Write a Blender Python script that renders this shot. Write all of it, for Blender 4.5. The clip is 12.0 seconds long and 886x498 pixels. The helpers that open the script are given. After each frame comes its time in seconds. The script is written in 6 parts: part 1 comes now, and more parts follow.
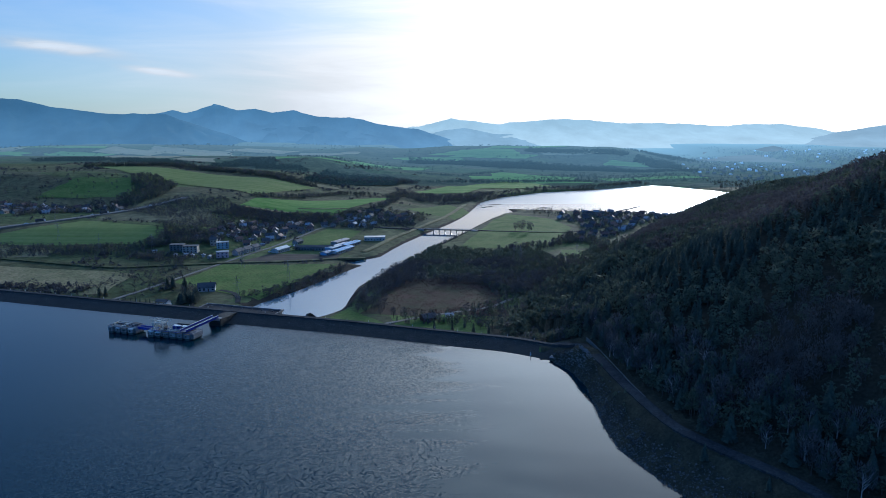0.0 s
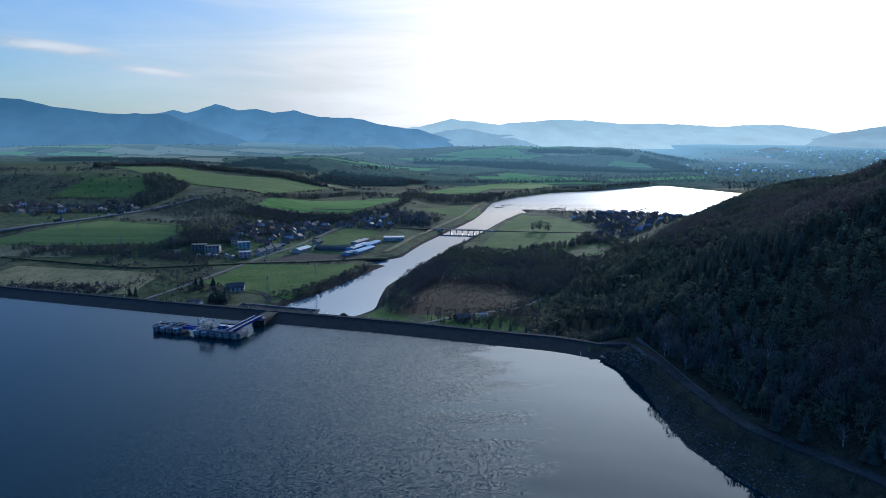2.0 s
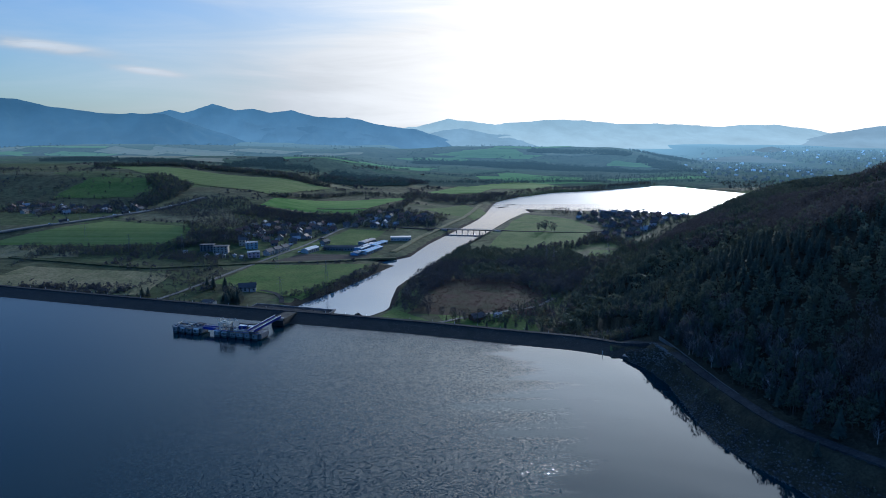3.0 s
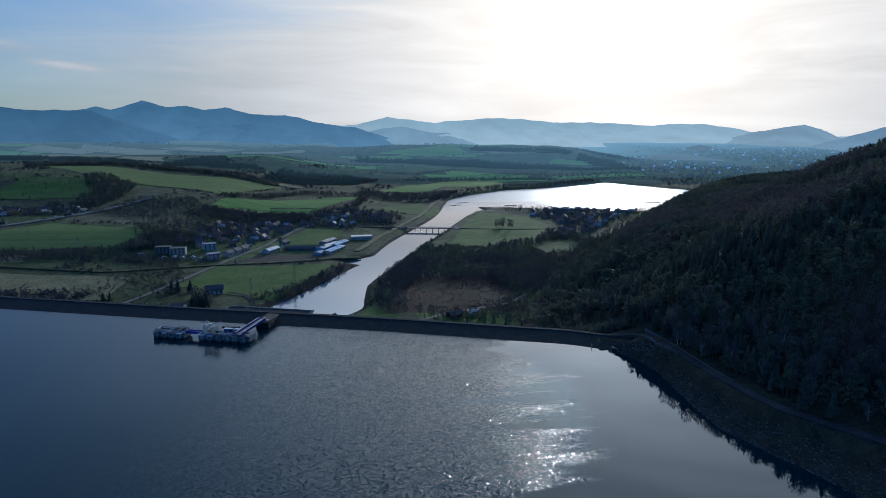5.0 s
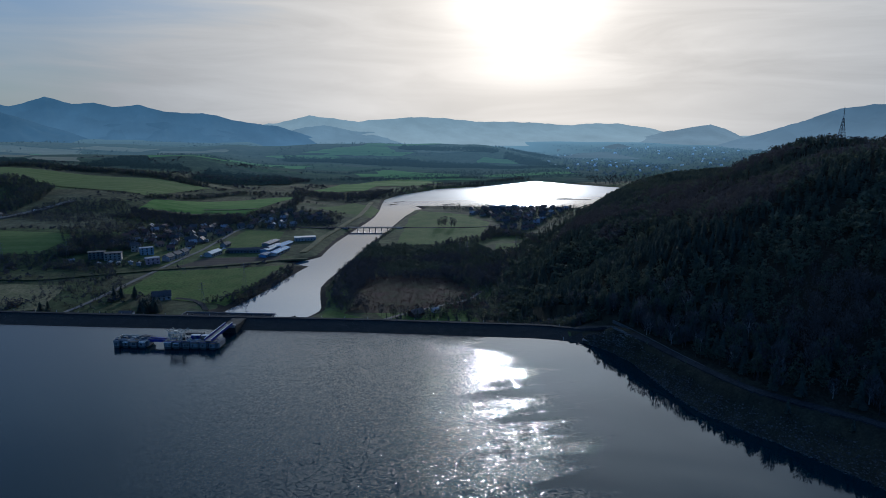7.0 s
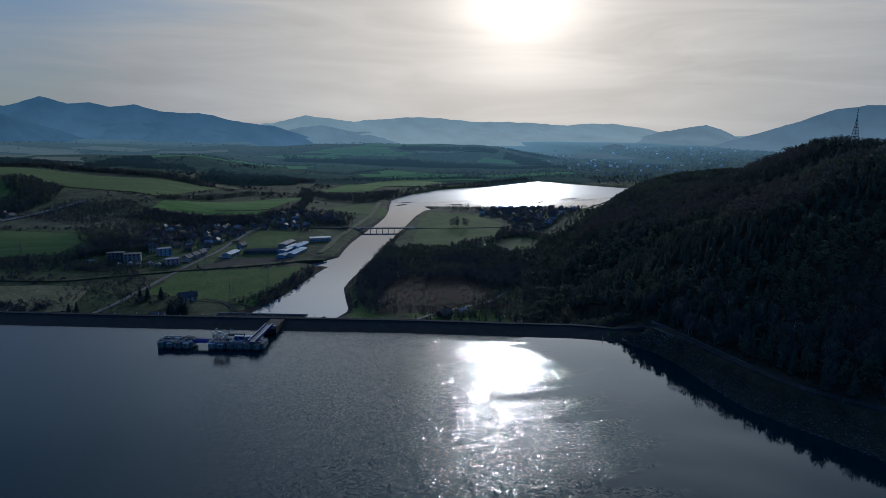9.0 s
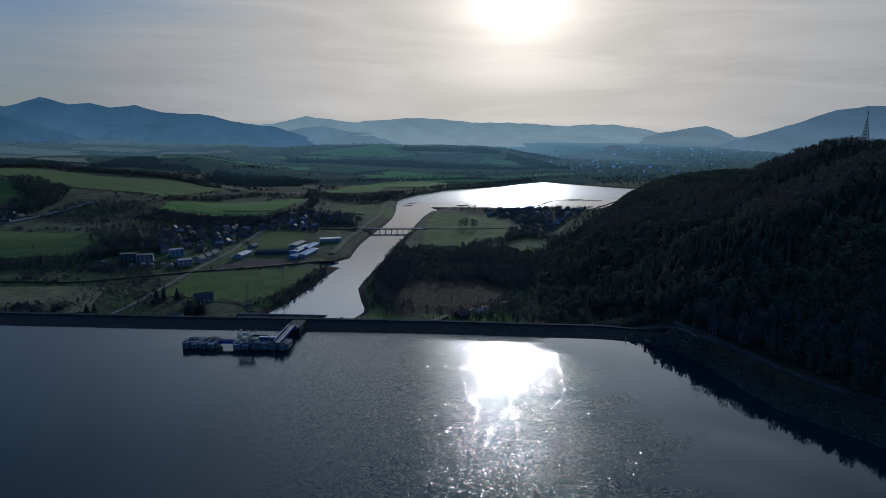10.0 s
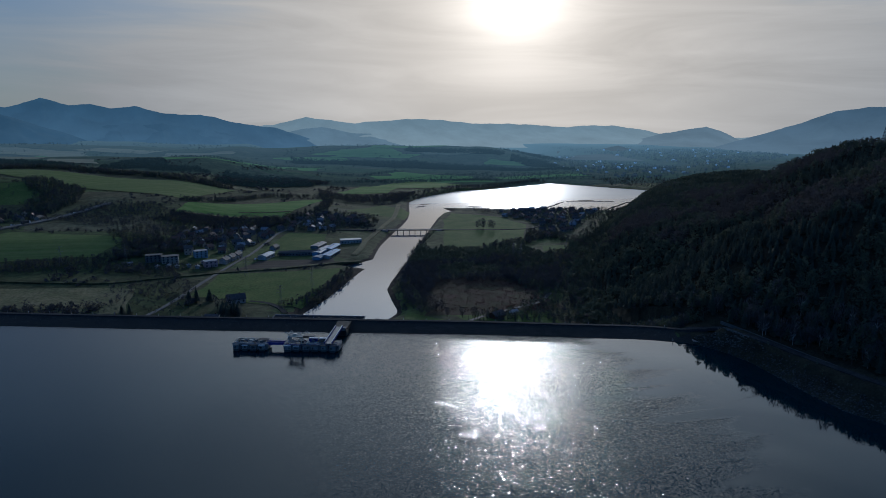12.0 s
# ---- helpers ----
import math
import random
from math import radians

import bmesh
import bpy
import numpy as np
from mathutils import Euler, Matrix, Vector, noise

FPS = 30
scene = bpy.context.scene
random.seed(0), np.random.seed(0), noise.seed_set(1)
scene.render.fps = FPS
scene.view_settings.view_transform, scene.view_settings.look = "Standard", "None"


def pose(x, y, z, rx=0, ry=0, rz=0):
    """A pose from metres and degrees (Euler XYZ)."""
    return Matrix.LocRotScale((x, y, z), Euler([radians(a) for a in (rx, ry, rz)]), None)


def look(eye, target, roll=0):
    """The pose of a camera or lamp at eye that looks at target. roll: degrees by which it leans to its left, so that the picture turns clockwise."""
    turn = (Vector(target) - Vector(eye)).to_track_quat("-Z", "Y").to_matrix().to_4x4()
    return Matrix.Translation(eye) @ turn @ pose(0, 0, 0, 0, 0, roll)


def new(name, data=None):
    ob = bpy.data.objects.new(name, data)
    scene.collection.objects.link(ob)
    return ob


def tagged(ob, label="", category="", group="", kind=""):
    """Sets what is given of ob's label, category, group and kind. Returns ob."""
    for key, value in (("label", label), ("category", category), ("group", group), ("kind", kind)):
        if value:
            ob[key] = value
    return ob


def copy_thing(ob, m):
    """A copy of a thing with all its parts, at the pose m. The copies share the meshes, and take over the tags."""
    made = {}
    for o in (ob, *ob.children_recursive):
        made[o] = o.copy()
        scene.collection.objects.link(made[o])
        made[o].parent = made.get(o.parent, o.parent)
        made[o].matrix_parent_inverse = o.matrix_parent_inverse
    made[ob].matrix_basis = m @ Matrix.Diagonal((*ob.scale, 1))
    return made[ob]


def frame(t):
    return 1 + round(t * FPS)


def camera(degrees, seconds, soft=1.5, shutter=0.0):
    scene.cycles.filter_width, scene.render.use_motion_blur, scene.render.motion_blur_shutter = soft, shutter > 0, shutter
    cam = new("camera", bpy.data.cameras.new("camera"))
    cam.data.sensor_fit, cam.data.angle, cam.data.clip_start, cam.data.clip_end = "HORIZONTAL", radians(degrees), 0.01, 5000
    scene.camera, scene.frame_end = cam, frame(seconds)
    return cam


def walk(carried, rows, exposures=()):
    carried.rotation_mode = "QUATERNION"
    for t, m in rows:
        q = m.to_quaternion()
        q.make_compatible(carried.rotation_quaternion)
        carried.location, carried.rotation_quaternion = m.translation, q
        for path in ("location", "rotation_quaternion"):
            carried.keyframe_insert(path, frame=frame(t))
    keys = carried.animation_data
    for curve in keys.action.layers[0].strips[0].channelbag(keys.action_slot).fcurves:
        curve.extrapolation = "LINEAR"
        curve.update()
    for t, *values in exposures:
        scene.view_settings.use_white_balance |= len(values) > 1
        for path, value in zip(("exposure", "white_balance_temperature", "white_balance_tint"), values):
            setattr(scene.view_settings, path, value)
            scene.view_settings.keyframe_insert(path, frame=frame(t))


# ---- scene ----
cam = camera(68.7, 12.0, soft=0.65)
PATH = [
    (0, (1.69, 2.865, 115.005), (1.673, 4.827, 114.622), -0.3),
    (0.5, (-5.079, 2.544, 115.034), (-5.093, 4.507, 114.651), -0.2),
    (1, (-11.809, 2.224, 115.07), (-11.821, 4.187, 114.687), -0.2),
    (1.5, (-18.543, 1.888, 115.11), (-18.551, 3.851, 114.727), -0.2),
    (2, (-25.325, 1.525, 115.158), (-25.331, 3.488, 114.776), -0.2),
    (2.5, (-32.25, 1.112, 115.225), (-32.254, 3.075, 114.843), -0.2),
    (4.5, (-60.664, -0.603, 115.852), (-60.53, 1.355, 115.465), -0.1),
    (5, (-67.775, -0.72, 115.923), (-67.573, 1.231, 115.535), 0.0),
    (5.5, (-74.808, -0.506, 115.981), (-74.539, 1.438, 115.593), 0.1),
    (6, (-81.696, -0.012, 116.048), (-81.363, 1.921, 115.659), 0.1),
    (6.5, (-88.381, 0.662, 116.15), (-87.974, 2.581, 115.759), 0.1),
    (8.5, (-114.273, 3.95, 117.231), (-113.814, 5.857, 116.84), 0.3),
    (9, (-120.821, 4.982, 117.341), (-120.362, 6.889, 116.95), 0.3),
    (9.5, (-127.473, 6.162, 117.41), (-127.011, 8.068, 117.019), 0.3),
    (10, (-134.222, 7.466, 117.458), (-133.758, 9.373, 117.069), 0.3),
    (10.5, (-141.029, 8.857, 117.485), (-140.563, 10.763, 117.097), 0.2),
    (11, (-147.883, 10.335, 117.506), (-147.415, 12.241, 117.118), 0.3),
    (11.5, (-154.762, 11.874, 117.516), (-154.29, 13.779, 117.13), 0.3),
    (12, (-161.663, 13.443, 117.521), (-161.188, 15.347, 117.135), 0.3),
]
EXPOSURE = [(0.0, 0.29, 5310, 10), (2.5, 0.14, 5300, 10), (6.5, -0.58, 5400, 10), (9.0, -1.0, 5450, 10), (12.0, -1.10, 5450, 10)]
walk(cam, [(t, look(eye, target, roll)) for t, eye, target, roll in PATH], EXPOSURE)

# ---- daylight: low sun ahead behind a thin high veil ----
SUN_AZ, SUN_EL = 20.0, 10.9
SUN_DIR = Vector((math.sin(radians(SUN_AZ)) * math.cos(radians(SUN_EL)), math.cos(radians(SUN_AZ)) * math.cos(radians(SUN_EL)), math.sin(radians(SUN_EL))))
sun = new("sun", bpy.data.lights.new("sun", "SUN"))
sun.data.energy, sun.data.angle, sun.data.color = 3.0, radians(1.2), (1.0, 0.94, 0.84)
sun.matrix_world = look(SUN_DIR * 900, (0, 0, 0))
tagged(sun, kind="structure")


class Net:
    """Short hand for node trees."""

    def __init__(self, tree, keep=False):
        self.tree = tree
        if not keep:
            tree.nodes.clear()

    def node(self, kind, operation=None):
        n = self.tree.nodes.new(kind)
        if operation:
            n.operation = operation
        return n

    def put(self, n, slot, value):
        if isinstance(value, bpy.types.NodeSocket):
            self.tree.links.new(value, n.inputs[slot])
        elif value is not None:
            n.inputs[slot].default_value = value

    def math(self, op, a, b=None, c=None, clamp=False):
        n = self.node("ShaderNodeMath", op)
        n.use_clamp = clamp
        for i, v in enumerate((a, b, c)):
            self.put(n, i, v)
        return n.outputs[0]

    def mix(self, fac, a, b, blend="MIX"):
        n = self.node("ShaderNodeMix")
        n.data_type, n.blend_type = "RGBA", blend
        self.put(n, 0, fac), self.put(n, 6, a), self.put(n, 7, b)
        return n.outputs[2]

    def noise(self, where, scale, detail=4, rough=0.55, warp=0.0):
        n = self.node("ShaderNodeTexNoise")
        self.put(n, "Vector", where), self.put(n, "Scale", scale), self.put(n, "Detail", detail)
        self.put(n, "Roughness", rough), self.put(n, "Distortion", warp)
        return n.outputs[0]

    def ramp(self, fac, *stops):
        n = self.node("ShaderNodeValToRGB")
        while len(n.color_ramp.elements) < len(stops):
            n.color_ramp.elements.new(0.5)
        for e, (at, col) in zip(n.color_ramp.elements, stops):
            e.position, e.color = at, (col, col, col, 1) if isinstance(col, (int, float)) else (*col, 1)
        self.put(n, 0, fac)
        return n.outputs[0]

    def place(self, scale=(1, 1, 1), turn=0.0, source="Object"):
        m = self.node("ShaderNodeMapping")
        m.inputs["Scale"].default_value, m.inputs["Rotation"].default_value = scale, (0, 0, radians(turn))
        if source == "Position":
            self.put(m, 0, self.node("ShaderNodeNewGeometry").outputs["Position"])
        else:
            self.put(m, 0, self.node("ShaderNodeTexCoord").outputs[source])
        return m.outputs[0]

    def grid(self, along_x, along_y, turn):
        """World position on axes turned by degrees, with so many units to the metre."""
        m = self.node("ShaderNodeMapping")
        m.vector_type = "TEXTURE"
        m.inputs["Scale"].default_value, m.inputs["Rotation"].default_value = (1 / along_x, 1 / along_y, 1), (0, 0, radians(turn))
        self.put(m, 0, self.node("ShaderNodeNewGeometry").outputs["Position"])
        return m.outputs[0]


def build_world():
    world = bpy.data.worlds.new("sky")
    scene.world = world
    world.use_nodes = True
    k = Net(world.node_tree)
    sky = k.node("ShaderNodeTexSky")
    sky.sky_type, sky.sun_disc, sky.sun_elevation, sky.sun_rotation = "NISHITA", False, radians(SUN_EL), radians(SUN_AZ)
    sky.air_density, sky.dust_density, sky.ozone_density, sky.altitude = 1.0, 1.2, 1.0, 600
    way = k.node("ShaderNodeTexCoord").outputs["Generated"]
    split = k.node("ShaderNodeSeparateXYZ")
    k.put(split, 0, way)
    up = split.outputs[2]
    dot = k.node("ShaderNodeVectorMath", "DOT_PRODUCT")
    k.put(dot, 0, way), k.put(dot, 1, SUN_DIR)
    near = k.math("MAXIMUM", dot.outputs["Value"], 0.0)
    # a veil of cirrus, thicker towards the sun and the horizon, torn into streaks
    m = k.node("ShaderNodeMapping")
    m.inputs["Scale"].default_value, m.inputs["Rotation"].default_value = (1.5, 1.5, 12.0), (0.0, radians(4), radians(20))
    k.put(m, 0, way)
    streak = k.ramp(k.noise(m.outputs[0], 1.9, 8, 0.58, 0.7), (0.36, 0.0), (0.68, 1.0))
    low = k.ramp(up, (0.0, 1.0), (0.08, 0.80), (0.15, 0.38), (0.24, 0.30), (0.6, 0.42))
    ahead = k.ramp(k.math("MULTIPLY_ADD", dot.outputs["Value"], 0.5, 0.5), (0.55, 0.0), (0.99, 1.0))
    high = k.ramp(up, (0.17, 0.0), (0.36, 1.0))
    round_sun = k.math("POWER", near, 5.0)
    veil = k.math("MULTIPLY_ADD", streak, 0.22, k.math("MULTIPLY", low, 0.74))
    veil = k.math("MULTIPLY", veil, k.ramp(k.math("MULTIPLY_ADD", dot.outputs["Value"], 0.5, 0.5), (0.74, 0.34), (0.95, 1.0)))
    veil = k.math("MULTIPLY_ADD", round_sun, 0.85, veil, clamp=True)
    glow = k.math("MULTIPLY_ADD", k.math("POWER", near, 36.0), 0.22, k.math("MULTIPLY", k.math("POWER", near, 240.0), 0.75))
    glow = k.math("MULTIPLY_ADD", k.math("POWER", near, 1500.0), 3.0, glow)
    glow = k.math("MULTIPLY_ADD", k.math("POWER", near, 110.0), 0.27, glow)
    bright = k.math("ADD", k.math("MULTIPLY_ADD", round_sun, 0.10, k.math("MULTIPLY_ADD", ahead, 0.49, 0.20)), glow)
    bright = k.math("MULTIPLY", bright, k.math("MULTIPLY_ADD", streak, 0.20, 0.90))
    bright = k.math("MULTIPLY", bright, k.math("MULTIPLY_ADD", k.ramp(up, (0.19, 0.0), (0.30, 1.0)), k.math("MULTIPLY", k.math("POWER", near, 3.0), 1.25), k.math("MULTIPLY_ADD", high, 0.75, 1.0)))
    # two wisps of cloud low in the blue
    wisps = 0.0
    for az, el, wide, tall in ((-30.5, 5.6, 0.075, 0.0075), (-23.6, 4.05, 0.036, 0.004)):
        mid = Vector((math.sin(radians(az)) * math.cos(radians(el)), math.cos(radians(az)) * math.cos(radians(el)), math.sin(radians(el))))
        side = mid.cross(Vector((0, 0, 1))).normalized()
        lean = (side.cross(mid) + 0.10 * side).normalized()
        parts = []
        for axis, size in ((side, wide), (lean, tall)):
            d = k.node("ShaderNodeVectorMath", "DOT_PRODUCT")
            k.put(d, 0, way), k.put(d, 1, axis)
            parts.append(k.math("POWER", k.math("ABSOLUTE", k.math("DIVIDE", k.math("SUBTRACT", d.outputs["Value"], mid.dot(axis)), size)), 2.0))
        body = k.math("MULTIPLY", k.math("EXPONENT", k.math("MULTIPLY", k.math("ADD", parts[0], parts[1]), -1.0)), k.ramp(k.noise(m.outputs[0], 7.0, 6, 0.6, 0.5), (0.30, 0.25), (0.6, 1.0)))
        wisps = k.math("ADD", wisps, body)
    veil = k.math("MULTIPLY_ADD", wisps, 0.75, veil, clamp=True)
    bright = k.math("MULTIPLY", bright, k.math("MULTIPLY_ADD", wisps, 0.30, 1.0))
    cool = k.mix(high, (0.92, 0.97, 1.0, 1), k.mix(k.math("POWER", near, 4.0), (0.62, 0.92, 1.14, 1), (0.92, 0.97, 0.99, 1)))
    warm = k.mix(k.math("MULTIPLY", k.math("POWER", near, 6.0), k.math("SUBTRACT", 1.0, high)), cool, (1.15, 1.0, 0.82, 1))
    # the thin cloud round the sun scatters most of its light forward
    bright = k.math("MULTIPLY", bright, k.ramp(k.math("MULTIPLY_ADD", dot.outputs["Value"], 0.5, 0.5), (0.90, 0.72), (0.985, 1.0)))
    white = k.mix(1.0, warm, k.math("MULTIPLY", bright, 1.33), "MULTIPLY")
    white = k.mix(1.0, white, (1.04, 1.0, 0.935, 1), "MULTIPLY")
    blue = k.mix(1.0, sky.outputs[0], (0.053, 0.089, 0.138, 1), "MULTIPLY")
    blue = k.mix(high, blue, k.mix(1.0, blue, (1.0, 1.1, 1.2, 1), "MULTIPLY"))
    # clear deep sky overhead and behind, fully lit by the low sun
    rear = k.ramp(k.math("MULTIPLY_ADD", dot.outputs["Value"], 0.5, 0.5), (0.15, 1.0), (0.60, 0.0))
    rear = k.math("MAXIMUM", rear, k.ramp(up, (0.60, 0.0), (0.85, 1.0)))
    full = k.mix(veil, blue, white)
    full = k.mix(rear, full, k.mix(1.0, full, (1.2, 1.52, 1.9, 1), "MULTIPLY"))
    back = k.node("ShaderNodeBackground")
    k.put(back, "Color", full), k.put(back, "Strength", 1.0)
    out = k.node("ShaderNodeOutputWorld")
    k.put(out, 0, back.outputs[0])


build_world()

# ---- materials ----
def surface(name, colour, rough=0.8, bump_height=None, bump_size=0.1, metal=0.0, spec=0.3, thin=0.0):
    """A principled material; colour is a function of the node net or a plain colour."""
    mat = bpy.data.materials.new(name)
    mat.use_nodes = True
    k = Net(mat.node_tree)
    p = k.node("ShaderNodeBsdfPrincipled")
    tone = colour(k) if callable(colour) else (*colour, 1)
    k.put(p, "Base Color", tone)
    k.put(p, "Roughness", rough(k) if callable(rough) else rough)
    k.put(p, "Metallic", metal), k.put(p, "Specular IOR Level", spec)
    if bump_height:
        b = k.node("ShaderNodeBump")
        b.inputs["Distance"].default_value = bump_size
        k.put(b, "Height", bump_height(k)), k.put(p, "Normal", b.outputs[0])
    result = p.outputs[0]
    if thin:
        # leaves and twigs let part of the light through
        through_leaf, blend = k.node("ShaderNodeBsdfTranslucent"), k.node("ShaderNodeMixShader")
        k.put(through_leaf, "Color", tone), k.put(blend, 0, thin)
        k.put(blend, 1, result), k.put(blend, 2, through_leaf.outputs[0])
        result = blend.outputs[0]
    k.put(k.node("ShaderNodeOutputMaterial"), 0, result)
    return mat


def mottled(a, b, size, fine=None, source="Position", stretch=(1, 1, 1), turn=0.0):
    """Two colours mixed by noise at two scales; size in metres."""
    def colour(k):
        w = k.place(stretch, turn, source)
        big = k.ramp(k.noise(w, 1 / size, 5, 0.6), (0.35, 0.0), (0.65, 1.0))
        small = k.noise(w, 1 / (fine or size / 9), 3, 0.6)
        mixed = k.mix(big, (*a, 1), (*b, 1))
        return k.mix(0.75, mixed, k.ramp(small, (0.3, 0.3), (0.7, 1.0)), "MULTIPLY")
    return colour


def leafy(dark, light):
    """Foliage: a tone for each clump and a fine grain."""
    def colour(k):
        isle = k.node("ShaderNodeNewGeometry").outputs["Random Per Island"]
        tone = k.mix(isle, (*dark, 1), (*light, 1))
        return k.mix(0.5, tone, k.ramp(k.noise(k.place(source="Position"), 0.9, 3), (0.3, 0.45), (0.7, 1.0)), "MULTIPLY")
    return colour


def grain(scale, detail=5):
    return lambda k: k.noise(k.place(source="Position"), scale, detail, 0.65)


def land_colour(k):
    """Rough pasture, scrub and strips of farmland."""
    w = k.place(source="Position")
    v = k.node("ShaderNodeTexVoronoi")
    m = k.node("ShaderNodeMapping")
    m.inputs["Scale"].default_value, m.inputs["Rotation"].default_value = (1 / 170, 1 / 75, 0.0), (0, 0, radians(-14))
    k.put(m, 0, w), k.put(v, "Vector", m.outputs[0]), k.put(v, "Scale", 1.0)
    pick = k.node("ShaderNodeSeparateColor")
    k.put(pick, 0, v.outputs["Color"])
    field = k.ramp(pick.outputs[0], (0.0, (0.086, 0.089, 0.043)), (0.3, (0.110, 0.151, 0.050)), (0.55, (0.156, 0.141, 0.073)), (0.8, (0.098, 0.110, 0.054)), (1.0, (0.149, 0.146, 0.083)))
    rough_grass = k.ramp(k.noise(w, 1 / 60, 6, 0.65, 0.4), (0.3, (0.075, 0.075, 0.040)), (0.5, (0.110, 0.115, 0.057)), (0.7, (0.127, 0.125, 0.064)))
    mixed = k.mix(k.ramp(k.noise(w, 1 / 260, 3), (0.38, 0.2), (0.52, 0.95)), rough_grass, field)
    mixed = k.mix(0.75, mixed, k.ramp(k.noise(w, 1 / 7, 6, 0.75), (0.32, 0.25), (0.68, 1.0)), "MULTIPLY")
    return k.mix(0.6, mixed, k.ramp(k.noise(w, 1 / 28, 4, 0.6), (0.35, 0.32), (0.62, 0.95)), "MULTIPLY")


def crop(a, b, turn):
    """A sown field with drilling rows and paler strips."""
    def colour(k):
        rows = k.noise(k.place((0.004, 0.12, 0.1), turn, "Position"), 1.0, 4, 0.6)
        tone = k.mix(k.ramp(rows, (0.35, 0.0), (0.62, 1.0)), (*a, 1), (*b, 1))
        return k.mix(0.45, tone, k.ramp(k.noise(k.place(source="Position"), 0.12, 5, 0.7), (0.3, 0.5), (0.7, 1.0)), "MULTIPLY")
    return colour


def lake_water(name):
    """Deep reservoir water: ripples under the wind, smooth in the lee of the wooded hill."""
    mat = bpy.data.materials.new(name)
    mat.use_nodes = True
    k = Net(mat.node_tree)
    p = k.node("ShaderNodeBsdfPrincipled")
    at = k.node("ShaderNodeSeparateXYZ")
    k.put(at, 0, k.place(source="Position"))
    # ragged fingers of wind along the border of the lee
    ragged = k.noise(k.place((0.010, 0.060, 1), -8, "Position"), 1.0, 6, 0.60, 0.4)
    lee = k.math("MULTIPLY_ADD", at.outputs[0], -0.045, k.math("MULTIPLY_ADD", ragged, 9.0, -4.3))
    lee = k.math("MINIMUM", k.math("MAXIMUM", lee, 0.0), 1.0)
    streaks = k.ramp(k.noise(k.place((0.006, 0.045, 1), -10, "Position"), 1.0, 4, 0.55), (0.34, 0.78), (0.60, 1.0))
    gust = k.ramp(k.noise(k.place((0.10, 0.22, 1), -14, "Position"), 1.0, 3, 0.6), (0.36, 0.82), (0.62, 1.0))
    wind = k.math("MULTIPLY", k.math("MULTIPLY", lee, streaks), gust)
    k.put(p, "Base Color", (0.002, 0.015, 0.021, 1)), k.put(p, "IOR", 1.34), k.put(p, "Specular IOR Level", 0.31)
    k.put(p, "Roughness", k.math("MULTIPLY_ADD", wind, 0.118, 0.035))
    # each ripple is a small tilted facet that may catch the sun
    tilt = []
    for turn, wide, deep in ((20, 1.8, 2.1), (-25, 2.9, 3.4)):
        v = k.node("ShaderNodeTexVoronoi")
        k.put(v, "Vector", k.grid(wide, deep, turn)), k.put(v, "Scale", 1.0)
        lean = k.node("ShaderNodeVectorMath", "SUBTRACT")
        k.put(lean, 0, v.outputs["Color"]), k.put(lean, 1, (0.5, 0.5, 0.5))
        # most lean little, a few steeply
        pick, size = k.node("ShaderNodeSeparateColor"), k.node("ShaderNodeVectorMath", "SCALE")
        k.put(pick, 0, v.outputs["Color"])
        k.put(size, 0, lean.outputs[0]), k.put(size, "Scale", k.math("MULTIPLY_ADD", k.math("POWER", pick.outputs[2], 2.0), 1.35, 0.34))
        tilt.append(size.outputs[0])
    both, flat, grow, up = (k.node("ShaderNodeVectorMath", op) for op in ("ADD", "MULTIPLY", "SCALE", "ADD"))
    k.put(both, 0, tilt[0]), k.put(both, 1, tilt[1])
    k.put(flat, 0, both.outputs[0]), k.put(flat, 1, (1.0, 1.0, 0.0))
    k.put(grow, 0, flat.outputs[0]), # the wind drops towards the middle of the lake
    shelter = k.ramp(k.math("MULTIPLY_ADD", at.outputs[0], 1 / 200, 1.3), (0.45, 0.07), (0.93, 1.0))
    k.put(grow, "Scale", k.math("MULTIPLY_ADD", k.math("MULTIPLY", wind, shelter), 0.32, 0.004))
    k.put(up, 0, grow.outputs[0]), k.put(up, 1, (0.0, 0.0, 1.0))
    norm = k.node("ShaderNodeVectorMath", "NORMALIZE")
    k.put(norm, 0, up.outputs[0]), k.put(p, "Normal", norm.outputs[0])
    k.put(k.node("ShaderNodeOutputMaterial"), 0, p.outputs[0])
    return mat


def river_water(name):
    """Calm river; the open lower reservoir is ruffled more."""
    mat = bpy.data.materials.new(name)
    mat.use_nodes = True
    k = Net(mat.node_tree)
    p = k.node("ShaderNodeBsdfPrincipled")
    at = k.node("ShaderNodeSeparateXYZ")
    k.put(at, 0, k.place(source="Position"))
    k.put(p, "Base Color", (0.035, 0.08, 0.115, 1)), k.put(p, "IOR", 1.42), k.put(p, "Specular IOR Level", 0.5)
    k.put(p, "Roughness", k.math("MULTIPLY_ADD", k.math("MULTIPLY_ADD", at.outputs[1], 1 / 260, -3.6, clamp=True), 0.30, 0.05))
    waves = k.math("ADD", k.math("MULTIPLY", k.noise(k.grid(1.5, 0.75, 40), 1.0, 2, 0.6), 0.50), k.math("MULTIPLY", k.noise(k.grid(3.4, 2.0, 40), 1.0, 3, 0.7), 0.20))
    b = k.node("ShaderNodeBump")
    b.inputs["Distance"].default_value = 1.0
    k.put(b, "Strength", 0.02)
    k.put(b, "Height", waves), k.put(p, "Normal", b.outputs[0])
    k.put(k.node("ShaderNodeOutputMaterial"), 0, p.outputs[0])
    return mat


